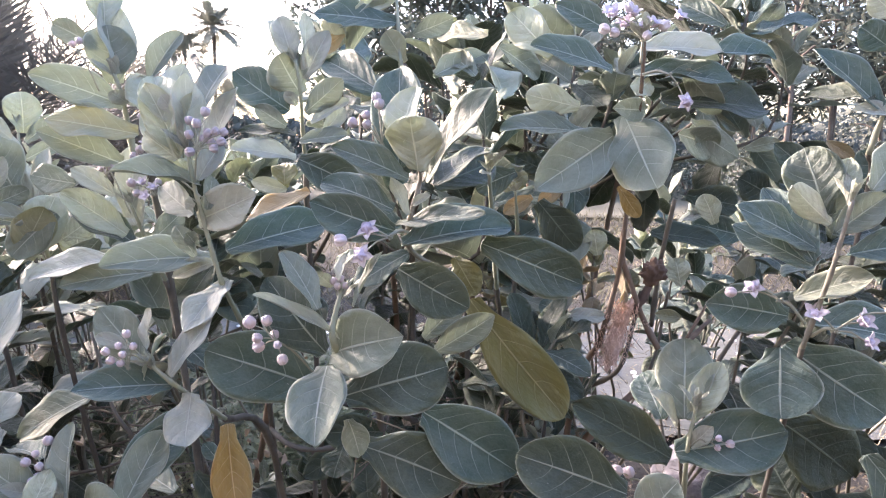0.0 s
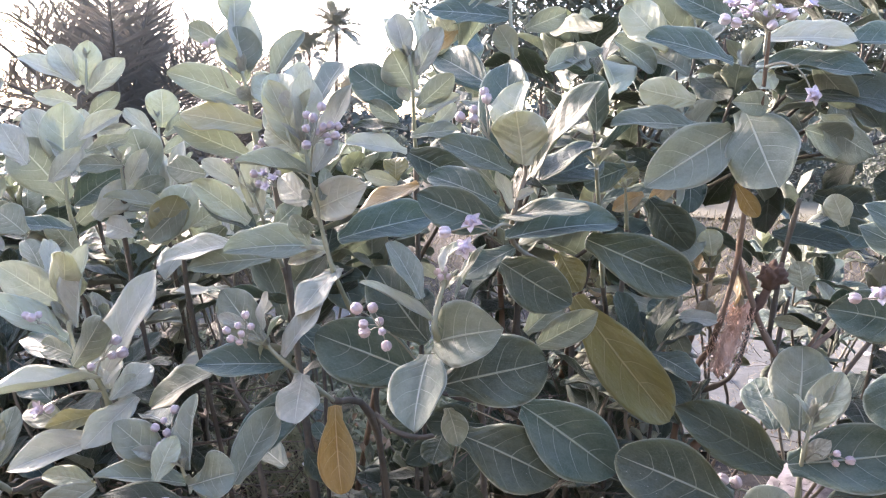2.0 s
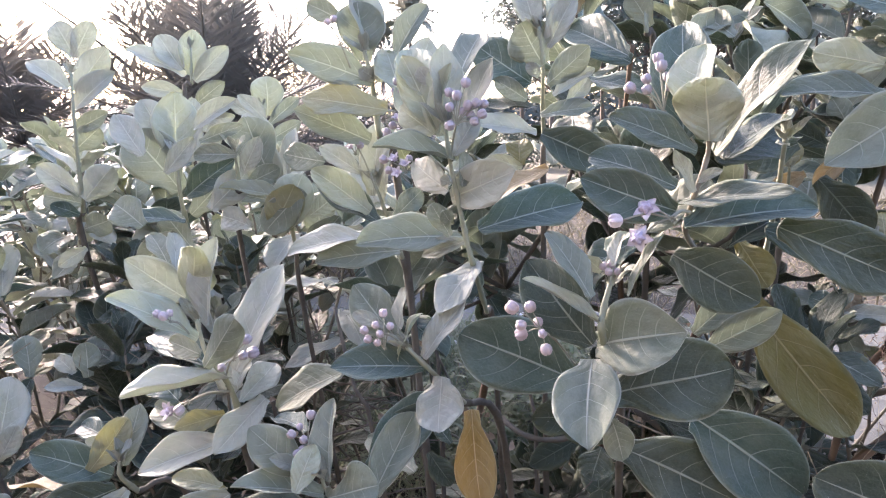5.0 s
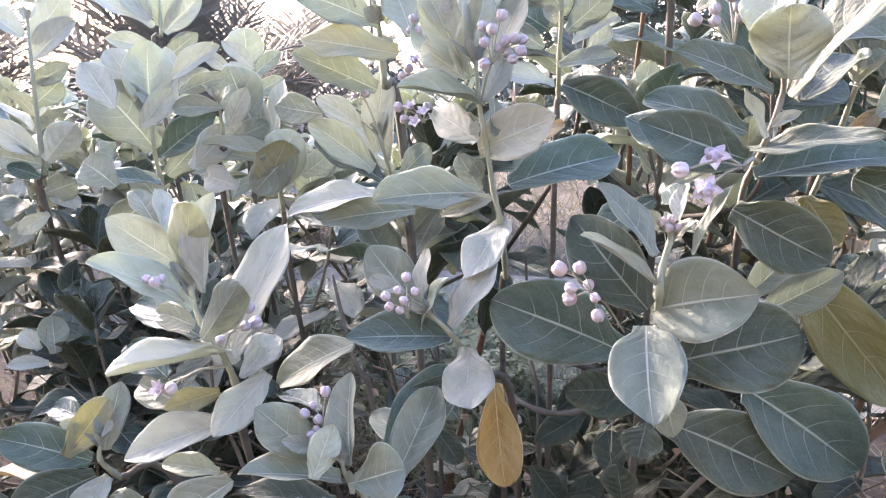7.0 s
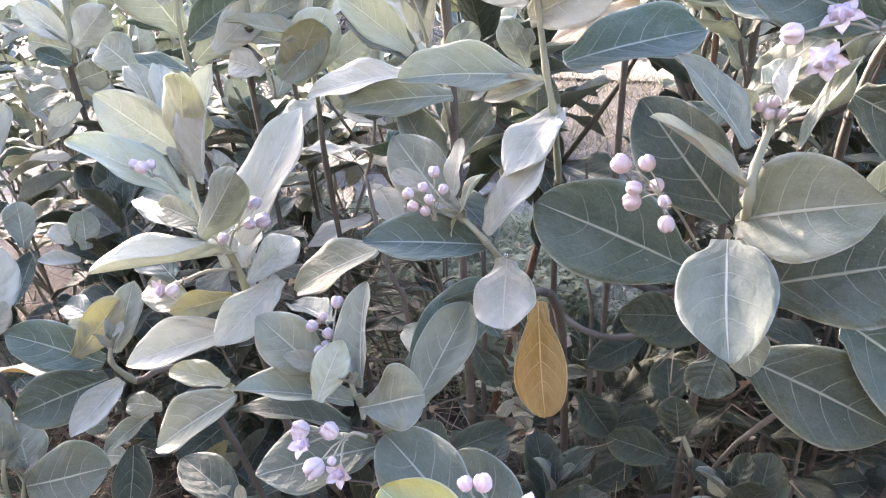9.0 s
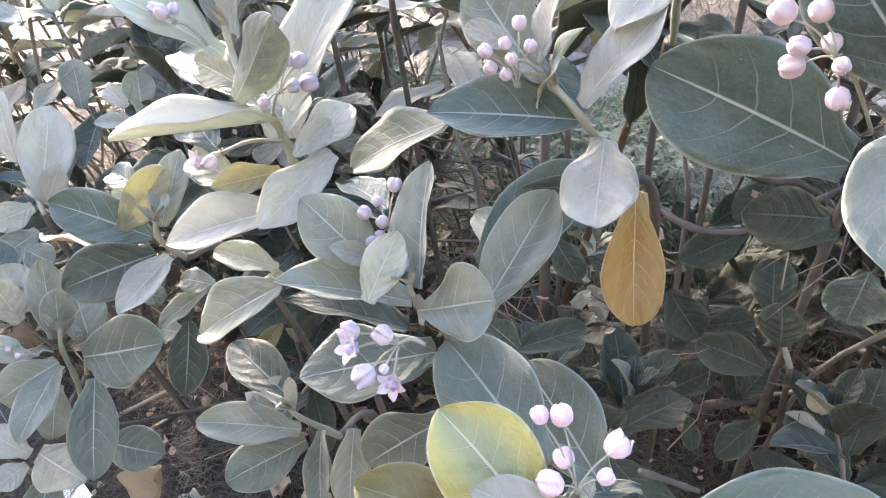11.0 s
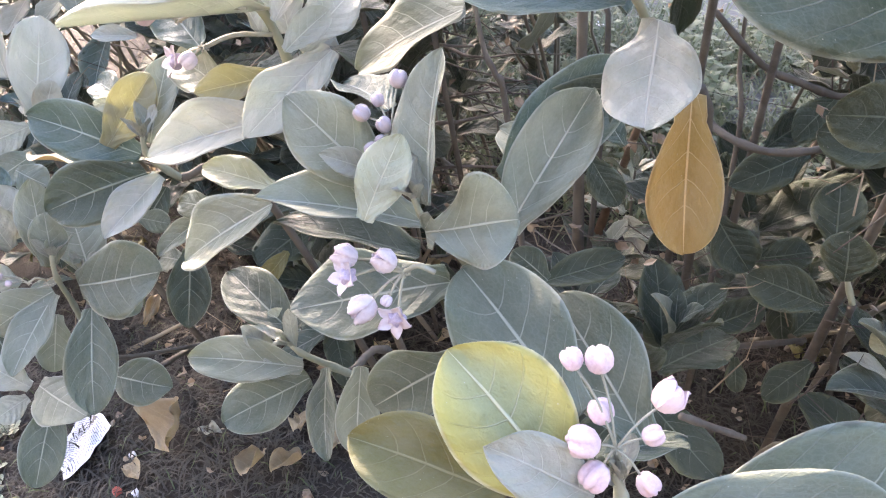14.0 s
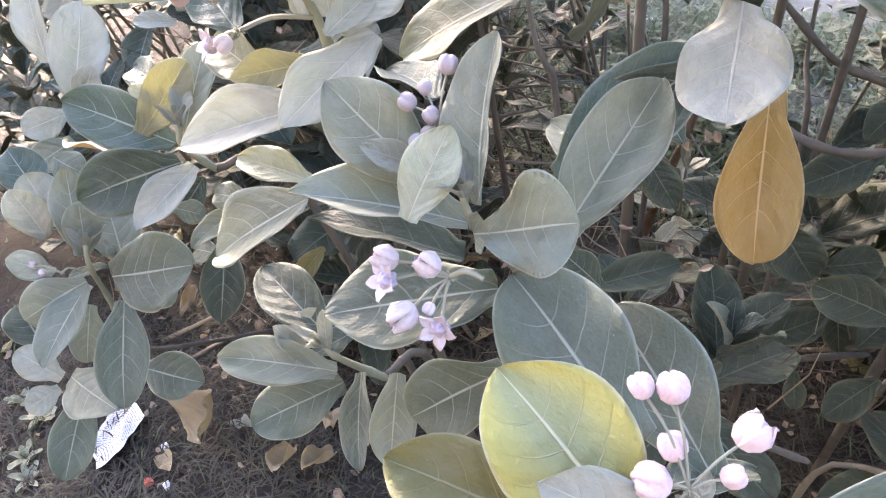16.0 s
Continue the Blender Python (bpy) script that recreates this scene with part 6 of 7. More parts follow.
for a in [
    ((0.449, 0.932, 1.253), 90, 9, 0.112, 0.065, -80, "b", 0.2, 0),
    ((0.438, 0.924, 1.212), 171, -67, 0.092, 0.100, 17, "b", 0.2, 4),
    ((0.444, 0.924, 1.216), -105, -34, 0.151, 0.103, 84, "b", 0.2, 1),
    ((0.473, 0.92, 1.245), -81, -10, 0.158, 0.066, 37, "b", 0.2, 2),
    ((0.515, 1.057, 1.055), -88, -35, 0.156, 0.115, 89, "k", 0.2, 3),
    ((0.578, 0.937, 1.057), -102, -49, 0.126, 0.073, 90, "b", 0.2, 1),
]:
    leaf(s, *a)
umbel(rightp, (0.408, 0.876, 1.287), (0.45, 0.891, 1.253), [
    (0.376, 0.881, 1.301, 0.0144, "star"),
    (0.348, 0.878, 1.296, 0.0065, "pink"),
])
umbel(rightp, (0.477, 0.87, 1.251), (0.458, 0.888, 1.238), [
    (0.449, 0.868, 1.271, 0.0156, "open"),
    (0.511, 0.874, 1.261, 0.0158, "open"),
    (0.519, 0.87, 1.236, 0.0131, "open"),
    (0.552, 0.877, 1.276, 0.0098, "lilac"),
])

stem(topp, ((0.27, 1.813, 0), (0.279, 1.513, 0.867), (0.327, 1.465, 1.056)), 0.009, 0.006, STEM_BROWN)
s = stem(topp, ((0.327, 1.465, 1.056), (0.352, 1.434, 1.224), (0.353, 1.402, 1.392), (0.339, 1.307, 1.544), (0.324, 1.246, 1.655)), 0.006, 0.003, STEM_BROWN)
apex(s, (0.324, 1.246, 1.655), (-0.12, -0.478, 0.87), 0.045, 571)
for a in [
    ((0.318, 1.329, 1.524), -160, -48, 0.170, 0.117, 43, "g", 0.2, 4),
    ((0.297, 1.318, 1.488), 114, -32, 0.190, 0.099, -68, "g", 0.2, 2),
    ((0.246, 1.320, 1.492), 97, 1, 0.158, 0.073, -34, "h", 0.2, 0),
    ((0.235, 1.328, 1.537), 84, 14, 0.100, 0.060, 86, "l", 0.2, 4),
    ((0.333, 1.343, 1.600), -97, -6, 0.186, 0.086, 29, "b", 0.2, 0),
    ((0.296, 1.342, 1.605), 96, 15, 0.160, 0.074, -46, "b", 0.2, 5),
    ((0.347, 1.349, 1.646), -90, -2, 0.151, 0.070, 42, "p", 0.2, 0),
    ((0.477, 1.351, 1.638), -70, 0, 0.149, 0.069, 37, "b", 0.2, 2),
    ((0.363, 1.336, 1.588), 141, -27, 0.067, 0.041, -48, "l", 0.2, 4),
    ((0.355, 1.326, 1.534), 129, -1, 0.096, 0.043, -91, "g", 0.2, 2),
]:
    leaf(s, *a)
for a in [
    ((0.442, 1.327, 1.510), -54, -22, 0.170, 0.078, -87, "g", 0.2, 3),
    ((0.416, 1.319, 1.492), -52, -10, 0.127, 0.065, 104, "g", 0.2, 2),
    ((0.384, 1.329, 1.552), -71, -3, 0.24, 0.101, 46, "k", 0.2, 0),
    ((0.193, 1.397, 1.636), 48, 41, 0.135, 0.076, -71, "l", 0.2, 4),
    ((0.295, 1.353, 1.671), 73, 28, 0.120, 0.055, -71, "b", 0.2, 0),
    ((0.426, 1.339, 1.606), -66, -37, 0.119, 0.054, 121, "g", 0.2, 5),
    ((0.5, 1.353, 1.689), 49, 29, 0.103, 0.043, -77, "b", 0.2, 0),
    ((0.309, 1.306, 1.397), -109, -55, 0.068, 0.032, 83, "y", 0.2, 2),
]:
    leaf(s, *a)
umbel(topp, (0.321, 1.244, 1.646), (0.323, 1.258, 1.609), [
    (0.269, 1.249, 1.687, 0.0180, "open"),
    (0.257, 1.25, 1.663, 0.0088, "lilac"),
    (0.292, 1.255, 1.671, 0.0166, "open"),
    (0.315, 1.25, 1.663, 0.0151, "open"),
    (0.339, 1.255, 1.671, 0.0166, "open"),
    (0.358, 1.255, 1.671, 0.0095, "lilac"),
    (0.382, 1.257, 1.685, 0.0144, "open"),
    (0.275, 1.252, 1.658, 0.0082, "lilac"),
    (0.295, 1.245, 1.698, 0.0087, "lilac"),
    (0.304, 1.249, 1.687, 0.0150, "open"),
    (0.326, 1.24, 1.653, 0.0075, "lilac"),
])
umbel(topp, (0.365, 1.234, 1.589), (0.326, 1.255, 1.59), [
    (0.396, 1.235, 1.545, 0.0176, "star"),
])

stem(topp, ((0.862, 1.782, 0), (0.856, 1.482, 1.265), (0.821, 1.414, 1.459)), 0.006, 0.0045, STEM_GREY)
s = stem(topp, ((0.821, 1.414, 1.459), (0.83, 1.383, 1.567), (0.823, 1.344, 1.637)), 0.006, 0.003)
apex(s, (0.823, 1.344, 1.637), (-0.082, -0.48, 0.873), 0.045, 613)
for a in [
    ((0.799, 1.347, 1.653), 83, 33, 0.067, 0.058, -108, "b", 0.2, 4),
    ((0.814, 1.379, 1.546), 56, 42, 0.17, 0.071, -43, "b", 0.2, 2),
    ((0.846, 1.409, 1.718), 82, 38, 0.07, 0.055, -111, "p", 0.2, 4),
    ((0.846, 1.377, 1.535), 89, 4, 0.087, 0.037, -52, "p", 0.2, 2),
    ((0.803, 1.383, 1.567), 38, 2, 0.131, 0.055, -40, "k", 0.2, 0),
    ((0.846, 1.379, 1.546), -115, -67, 0.093, 0.055, 97, "d", 0.2, 4),
]:
    leaf(s, *a)

stem(topp, ((-0.3, 1.831, 0), (-0.299, 1.531, 1.257), (-0.296, 1.507, 1.408)), 0.007, 0.005, STEM_GREY)
s = stem(topp, ((-0.296, 1.507, 1.408), (-0.295, 1.467, 1.469), (-0.293, 1.433, 1.564), (-0.3, 1.423, 1.624)), 0.005, 0.003)
apex(s, (-0.3, 1.423, 1.624), (-0.115, -0.162, 0.98), 0.045, 625)
for a in [
    ((-0.306, 1.441, 1.613), 51, 67, 0.107, 0.055, -43, "p", 0.2, 1),
    ((-0.285, 1.446, 1.639), 13, 61, 0.095, 0.04, 39, "p", 0.2, 5),
    ((-0.326, 1.446, 1.639), 35, 47, 0.094, 0.039, -3, "p", 0.2, 0),
    ((-0.291, 1.432, 1.558), 110, 58, 0.086, 0.088, 81, "g", 0.2, 1),
    ((-0.314, 1.430, 1.527), 75, 32, 0.143, 0.078, -76, "b", 0.2, 3),
    ((-0.284, 1.437, 1.588), -72, 64, 0.106, 0.049, 68, "p", 0.2, 2),
    ((-0.283, 1.426, 1.523), -96, 40, 0.100, 0.052, -78, "g", 0.2, 3),
    ((-0.27, 1.422, 1.501), -68, 33, 0.091, 0.038, 39, "p", 0.2, 2),
    ((-0.248, 1.419, 1.483), -36, 40, 0.081, 0.034, 57, "p", 0.2, 0),
    ((-0.319, 1.421, 1.496), 84, 31, 0.074, 0.038, -80, "g", 0.2, 5),
]:
    leaf(s, *a)
for a in [
    ((-0.298, 1.410, 1.435), 103, 8, 0.125, 0.057, -41, "p", 0.2, 0),
    ((-0.299, 1.418, 1.481), 80, 1, 0.121, 0.051, -25, "k", 0.2, 5),
    ((-0.293, 1.416, 1.467), -89, 8, 0.099, 0.042, 49, "g", 0.2, 0),
    ((-0.299, 1.428, 1.536), 131, 49, 0.036, 0.025, -113, "p", 0.2, 1),
    ((-0.136, 1.535, 1.565), 67, 25, 0.181, 0.076, -55, "b", 0.2, 3),
    ((-0.283, 1.357, 1.435), -91, -23, 0.139, 0.072, 83, "m", 0.2, 2),
    ((-0.28, 1.449, 1.367), 95, -26, 0.144, 0.06, -36, "d", 0.2, 3),
    ((-0.338, 1.5, 1.366), 88, 12, 0.077, 0.034, -82, "p", 0.2, 2),
    ((-0.344, 1.501, 1.372), 11, 37, 0.075, 0.057, 3, "o", 0.2, 1),
    ((-0.225, 1.654, 1.669), 38, -41, 0.072, 0.037, -141, "p", 0.2, 5),
]:
    leaf(s, *a)

stem(main, ((0.147, 2.022, 0), (0.14, 1.722, 0.902), (0.101, 1.416, 1.18)), 0.007, 0.005, STEM_GREY)
s = stem(main, ((0.101, 1.416, 1.18), (0.074, 1.189, 1.331), (0.056, 1.055, 1.435)), 0.005, 0.003)
apex(s, (0.056, 1.055, 1.435), (-0.104, -0.783, 0.613), 0.045, 653)
for a in [
    ((0.045, 0.998, 1.334), -74, -23, 0.172, 0.079, 82, "m", 0.2, 0),
    ((0.008, 1.033, 1.308), -131, -48, 0.066, 0.047, 52, "o", 0.2, 4),
    ((-0.022, 1.050, 1.408), -39, 13, 0.143, 0.066, 51, "k", 0.2, 0),
    ((-0.267, 1.408, 1.425), -95, -25, 0.125, 0.066, 81, "g", 0.2, 2),
    ((-0.075, 1.09, 1.345), 63, 19, 0.136, 0.057, -54, "b", 0.2, 3),
    ((-0.14, 1.434, 1.57), 48, 21, 0.181, 0.076, -50, "b", 0.2, 2),
]:
    leaf(s, *a)

stem(topp, ((-0.084, 2.02, 0), (-0.088, 1.72, 1.463), (-0.109, 1.648, 1.631)), 0.009, 0.006, STEM_GREY)
s = stem(topp, ((-0.109, 1.648, 1.631), (-0.122, 1.675, 1.784)), 0.006, 0.003)
apex(s, (-0.122, 1.675, 1.784), (-0.083, 0.173, 0.981), 0.045, 665)
for a in [
    ((-0.122, 1.666, 1.733), 89, 5, 0.188, 0.079, -56, "b", 0.2, 3),
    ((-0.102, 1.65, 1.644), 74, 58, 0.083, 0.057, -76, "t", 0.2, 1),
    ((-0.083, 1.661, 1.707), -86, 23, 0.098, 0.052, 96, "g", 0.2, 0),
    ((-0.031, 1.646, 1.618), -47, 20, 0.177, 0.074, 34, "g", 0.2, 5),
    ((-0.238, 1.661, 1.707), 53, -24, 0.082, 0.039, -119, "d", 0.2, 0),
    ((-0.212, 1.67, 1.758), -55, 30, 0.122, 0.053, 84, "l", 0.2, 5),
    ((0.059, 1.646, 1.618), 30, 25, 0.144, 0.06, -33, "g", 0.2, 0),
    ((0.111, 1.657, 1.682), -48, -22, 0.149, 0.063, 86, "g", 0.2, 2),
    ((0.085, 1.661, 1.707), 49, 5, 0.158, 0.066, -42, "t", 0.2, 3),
    ((0.124, 1.637, 1.567), 7, 23, 0.241, 0.101, 21, "l", 0.2, 2),
]:
    leaf(s, *a)
for a in [
    ((0.021, 1.641, 1.593), 3, -5, 0.201, 0.084, -99, "l", 0.2, 3),
]:
    leaf(s, *a)

stem(main, ((-0.042, 1.653, 0.174), (-0.091, 1.538, 0.414), (-0.118, 1.431, 0.613)), 0.007, 0.005, STEM_GREY)
s = stem(main, ((-0.118, 1.431, 0.613), (-0.143, 1.431, 0.667)), 0.005, 0.003)
apex(s, (-0.143, 1.431, 0.667), (-0.427, 0.003, 0.904), 0.045, 684)
# inner leaves, darkened in colour for the shade among the stems
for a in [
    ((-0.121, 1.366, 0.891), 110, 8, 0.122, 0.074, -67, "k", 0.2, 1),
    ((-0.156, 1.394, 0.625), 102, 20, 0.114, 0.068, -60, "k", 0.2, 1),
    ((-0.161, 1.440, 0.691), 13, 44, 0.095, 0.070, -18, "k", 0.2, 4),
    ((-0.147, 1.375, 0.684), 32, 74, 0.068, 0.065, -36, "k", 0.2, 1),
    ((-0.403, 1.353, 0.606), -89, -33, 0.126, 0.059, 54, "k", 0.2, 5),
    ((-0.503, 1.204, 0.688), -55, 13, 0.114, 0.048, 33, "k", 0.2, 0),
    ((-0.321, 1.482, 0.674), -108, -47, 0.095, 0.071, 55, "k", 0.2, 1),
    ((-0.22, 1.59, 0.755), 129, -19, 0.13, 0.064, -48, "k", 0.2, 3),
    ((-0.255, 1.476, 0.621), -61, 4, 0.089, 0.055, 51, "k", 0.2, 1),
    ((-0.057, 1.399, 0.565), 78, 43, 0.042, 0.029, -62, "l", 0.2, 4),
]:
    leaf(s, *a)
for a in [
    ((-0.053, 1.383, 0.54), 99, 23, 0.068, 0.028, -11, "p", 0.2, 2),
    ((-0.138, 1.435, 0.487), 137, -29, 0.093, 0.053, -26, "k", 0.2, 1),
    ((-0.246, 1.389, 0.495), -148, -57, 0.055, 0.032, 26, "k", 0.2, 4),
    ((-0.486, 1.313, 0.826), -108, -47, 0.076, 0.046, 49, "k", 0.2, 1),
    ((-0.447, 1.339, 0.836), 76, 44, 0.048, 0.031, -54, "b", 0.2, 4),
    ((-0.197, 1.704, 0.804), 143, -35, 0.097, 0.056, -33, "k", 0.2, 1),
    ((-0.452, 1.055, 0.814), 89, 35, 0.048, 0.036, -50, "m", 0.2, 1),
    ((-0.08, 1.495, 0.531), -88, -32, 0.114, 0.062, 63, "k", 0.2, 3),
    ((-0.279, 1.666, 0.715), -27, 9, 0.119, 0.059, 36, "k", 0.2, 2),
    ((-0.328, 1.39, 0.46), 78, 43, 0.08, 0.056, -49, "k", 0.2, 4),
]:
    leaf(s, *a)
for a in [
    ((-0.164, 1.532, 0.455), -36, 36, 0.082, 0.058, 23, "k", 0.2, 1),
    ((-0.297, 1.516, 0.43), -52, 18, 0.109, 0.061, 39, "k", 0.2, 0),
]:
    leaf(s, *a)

stem(topp, ((0.249, 1.955, 0), (0.249, 1.655, 0.808), (0.247, 1.531, 0.969)), 0.005, 0.004, STEM_GREY)
s = stem(topp, ((0.247, 1.531, 0.969), (0.247, 1.472, 1.092), (0.25, 1.46, 1.139)), 0.004, 0.002)
apex(s, (0.25, 1.46, 1.139), (0.058, -0.246, 0.967), 0.045, 716)
for a in [
    ((0.25, 1.455, 1.115), -90, -1, 0.087, 0.037, 53, "p", 0.2, 5),
    ((0.24, 1.454, 1.109), 105, -56, 0.075, 0.051, -62, "b", 0.2, 1),
    ((0.244, 1.456, 1.121), 54, 11, 0.056, 0.044, -69, "b", 0.2, 4),
    ((0.25, 1.457, 1.127), -52, 74, 0.034, 0.019, 41, "p", 0.2, 1),
    ((0.244, 1.452, 1.098), -109, -62, 0.068, 0.041, 74, "g", 0.2, 1),
    ((0.327, 1.527, 1.232), 49, 75, 0.057, 0.053, -60, "l", 0.2, 4),
    ((0.383, 1.514, 1.158), -61, 70, 0.05, 0.055, 46, "t", 0.2, 1),
    ((0.525, 1.565, 1.16), 55, 73, 0.064, 0.057, -71, "l", 0.2, 4),
    ((0.525, 1.552, 1.09), 89, 6, 0.059, 0.031, -77, "t", 0.2, 2),
    ((0.6, 1.589, 1.297), 66, 67, 0.072, 0.054, -84, "l", 0.2, 1),
]:
    leaf(s, *a)
for a in [
    ((0.5, 1.734, 1.256), -91, -7, 0.177, 0.074, 44, "k", 0.2, 5),
    ((0.605, 1.801, 1.346), -92, -12, 0.134, 0.087, 89, "k", 0.2, 1),
    ((0.822, 1.607, 1.402), 82, 40, 0.119, 0.065, -100, "b", 0.2, 5),
    ((0.956, 1.708, 1.396), 83, 33, 0.149, 0.082, -100, "k", 0.2, 0),
    ((0.75, 1.783, 1.246), 88, 12, 0.134, 0.073, -87, "b", 0.2, 2),
    ((0.823, 1.801, 1.346), 85, 26, 0.098, 0.087, -95, "k", 0.2, 4),
    ((0.94, 1.501, 1.372), 77, 52, 0.121, 0.073, -103, "b", 0.2, 1),
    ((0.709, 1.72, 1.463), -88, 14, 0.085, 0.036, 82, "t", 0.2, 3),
    ((0.848, 1.622, 1.484), -95, -28, 0.073, 0.031, 100, "d", 0.2, 2),
]:
    leaf(s, *a)

stem(topp, ((0.151, 1.858, 0), (0.15, 1.558, 1.122), (0.147, 1.486, 1.288)), 0.006, 0.005, STEM_GREY)
s = stem(topp, ((0.147, 1.486, 1.288), (0.131, 1.401, 1.381)), 0.005, 0.002)
apex(s, (0.131, 1.401, 1.381), (-0.122, -0.675, 0.728), 0.045, 743)
for a in [
    ((0.122, 1.306, 1.42), 94, -23, 0.08, 0.053, -83, "m", 0.2, 1),
    ((0.176, 1.397, 1.358), -101, -48, 0.12, 0.079, 83, "k", 0.2, 4),
    ((0.177, 1.498, 1.36), 96, -30, 0.071, 0.036, -79, "d", 0.2, 0),
    ((0.244, 1.505, 1.396), 101, -47, 0.082, 0.036, -72, "d", 0.2, 5),
    ((0.112, 1.451, 1.376), -83, 36, 0.059, 0.04, 79, "t", 0.2, 1),
    ((0.213, 1.507, 1.408), 85, 26, 0.081, 0.048, -88, "k", 0.2, 1),
    ((0.244, 1.513, 1.444), 74, 57, 0.057, 0.044, -84, "g", 0.2, 4),
]:
    leaf(s, *a)

stem(leftp, ((-0.941, 1.73, 0), (-0.936, 1.43, 1.171), (-0.909, 1.389, 1.319)), 0.006, 0.005, STEM_GREY)
s = stem(leftp, ((-0.909, 1.389, 1.319), (-0.906, 1.374, 1.406)), 0.005, 0.002)
apex(s, (-0.906, 1.374, 1.406), (0.036, -0.165, 0.986), 0.045, 756)
for a in [
    ((-0.993, 1.368, 1.446), -74, 34, 0.108, 0.045, 63, "p", 0.2, 2),
    ((-0.98, 1.365, 1.42), -63, 21, 0.093, 0.039, 62, "g", 0.2, 3),
    ((-0.843, 1.395, 1.463), 91, 39, 0.079, 0.033, -50, "p", 0.2, 2),
    ((-0.9, 1.373, 1.394), 88, -1, 0.104, 0.044, -68, "g", 0.2, 0),
    ((-0.952, 1.345, 1.284), -32, 41, 0.111, 0.067, 69, "p", 0.2, 4),
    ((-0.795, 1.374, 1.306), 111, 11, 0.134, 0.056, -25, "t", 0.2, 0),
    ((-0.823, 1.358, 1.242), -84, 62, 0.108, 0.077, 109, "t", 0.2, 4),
    ((-0.748, 1.376, 1.273), -43, 32, 0.071, 0.049, 73, "l", 0.2, 1),
    ((-0.887, 1.369, 1.358), -58, 65, 0.081, 0.041, 89, "p", 0.2, 2),
    ((-0.882, 1.365, 1.334), -50, 25, 0.078, 0.044, 82, "g", 0.2, 4),
]:
    leaf(s, *a)
for a in [
    ((-1.05, 1.342, 1.357), -37, 49, 0.096, 0.044, 75, "p", 0.2, 2),
    ((-1.099, 1.341, 1.393), 70, 42, 0.124, 0.061, -39, "p", 0.2, 3),
    ((-1.094, 1.316, 1.25), 78, 30, 0.09, 0.073, -50, "g", 0.2, 1),
    ((-0.867, 1.353, 1.251), 75, 13, 0.084, 0.054, -65, "p", 0.2, 1),
    ((-0.661, 1.375, 1.192), 67, 20, 0.114, 0.062, -56, "m", 0.2, 5),
    ((-0.617, 1.402, 1.3), 48, 40, 0.105, 0.049, -31, "p", 0.2, 0),
]:
    leaf(s, *a)


# ---- woody branches and things caught in them ----
def branch(pts, r0, r1, material=None):
    return stem(topp, pts, r0, r1, material or STEM_BROWN, 4)


# <branches>
branch(((0.444, 1.444, 1.05), (0.41, 1.455, 1.115), (0.385, 1.445, 1.174), (0.359, 1.448, 1.246), (0.361, 1.44, 1.319)), 0.007, 0.005, STEM_BROWN)
branch(((0.489, 1.646, 1.044), (0.488, 1.616, 1.162), (0.483, 1.578, 1.236), (0.493, 1.548, 1.355)), 0.006, 0.005, STEM_GREY)
branch(((0.279, 1.497, 0.778), (0.375, 1.497, 0.894), (0.458, 1.528, 0.95), (0.531, 1.559, 1.014), (0.608, 1.6, 1.073)), 0.009, 0.005, STEM_BROWN)
branch(((0.492, 1.55, 0.962), (0.531, 1.542, 1.032), (0.583, 1.558, 1.119)), 0.005, 0.003, STEM_BROWN)
branch(((0.324, 1.525, 0.937), (0.373, 1.493, 0.982), (0.388, 1.465, 1.056), (0.407, 1.465, 1.169)), 0.006, 0.004, STEM_GREY)
branch(((0.475, 1.622, 0.909), (0.497, 1.617, 0.996), (0.504, 1.611, 1.074), (0.503, 1.582, 1.143)), 0.004, 0.003, STEM_GREY)
branch(((0.631, 1.67, 0.891), (0.675, 1.656, 0.984), (0.722, 1.651, 1.071)), 0.007, 0.004, STEM_GREY)
branch(((-0.392, 1.529, 0.823), (-0.334, 1.451, 0.823), (-0.276, 1.446, 0.813), (-0.212, 1.479, 0.816), (-0.163, 1.539, 0.829), (-0.088, 1.648, 0.838)), 0.006, 0.005, STEM_GREY)
branch(((-0.4, 1.65, 0.93), (-0.317, 1.677, 0.848), (-0.252, 1.69, 0.822), (-0.197, 1.704, 0.804), (-0.126, 1.728, 0.79), (0.02, 1.82, 0.6), (0.06, 1.9, 0.0)), 0.005, 0.008, STEM_GREY)
branch(((-0.37, 1.76, 1.05), (-0.354, 1.723, 0.845), (-0.337, 1.69, 0.788), (-0.325, 1.675, 0.722), (-0.31, 1.65, 0.4), (-0.3, 1.66, 0.0)), 0.003, 0.006, STEM_GREY)
branch(((-0.68, 1.33, 1.1), (-0.647, 1.327, 0.953), (-0.629, 1.331, 0.91), (-0.615, 1.34, 0.857), (-0.58, 1.37, 0.5), (-0.57, 1.4, 0.0)), 0.003, 0.006, STEM_GREY)
branch(((-0.55, 1.66, 0.0), (-0.545, 1.64, 0.5), (-0.557, 1.644, 0.871), (-0.584, 1.678, 0.936), (-0.62, 1.74, 1.1)), 0.007, 0.003, STEM_GREY)
branch(((-0.296, 1.12, 0.615), (-0.261, 1.144, 0.589), (-0.218, 1.178, 0.552)), 0.005, 0.004, STEM_GREY)
branch(((-0.506, 1.457, 0.398), (-0.398, 1.499, 0.384), (-0.271, 1.55, 0.367), (-0.125, 1.668, 0.342)), 0.007, 0.006, STEM_GREY)
branch(((-0.148, 1.789, 1.217), (-0.152, 1.767, 1.358), (-0.145, 1.75, 1.515), (-0.136, 1.721, 1.616)), 0.006, 0.005, STEM_BROWN)
# </branches>


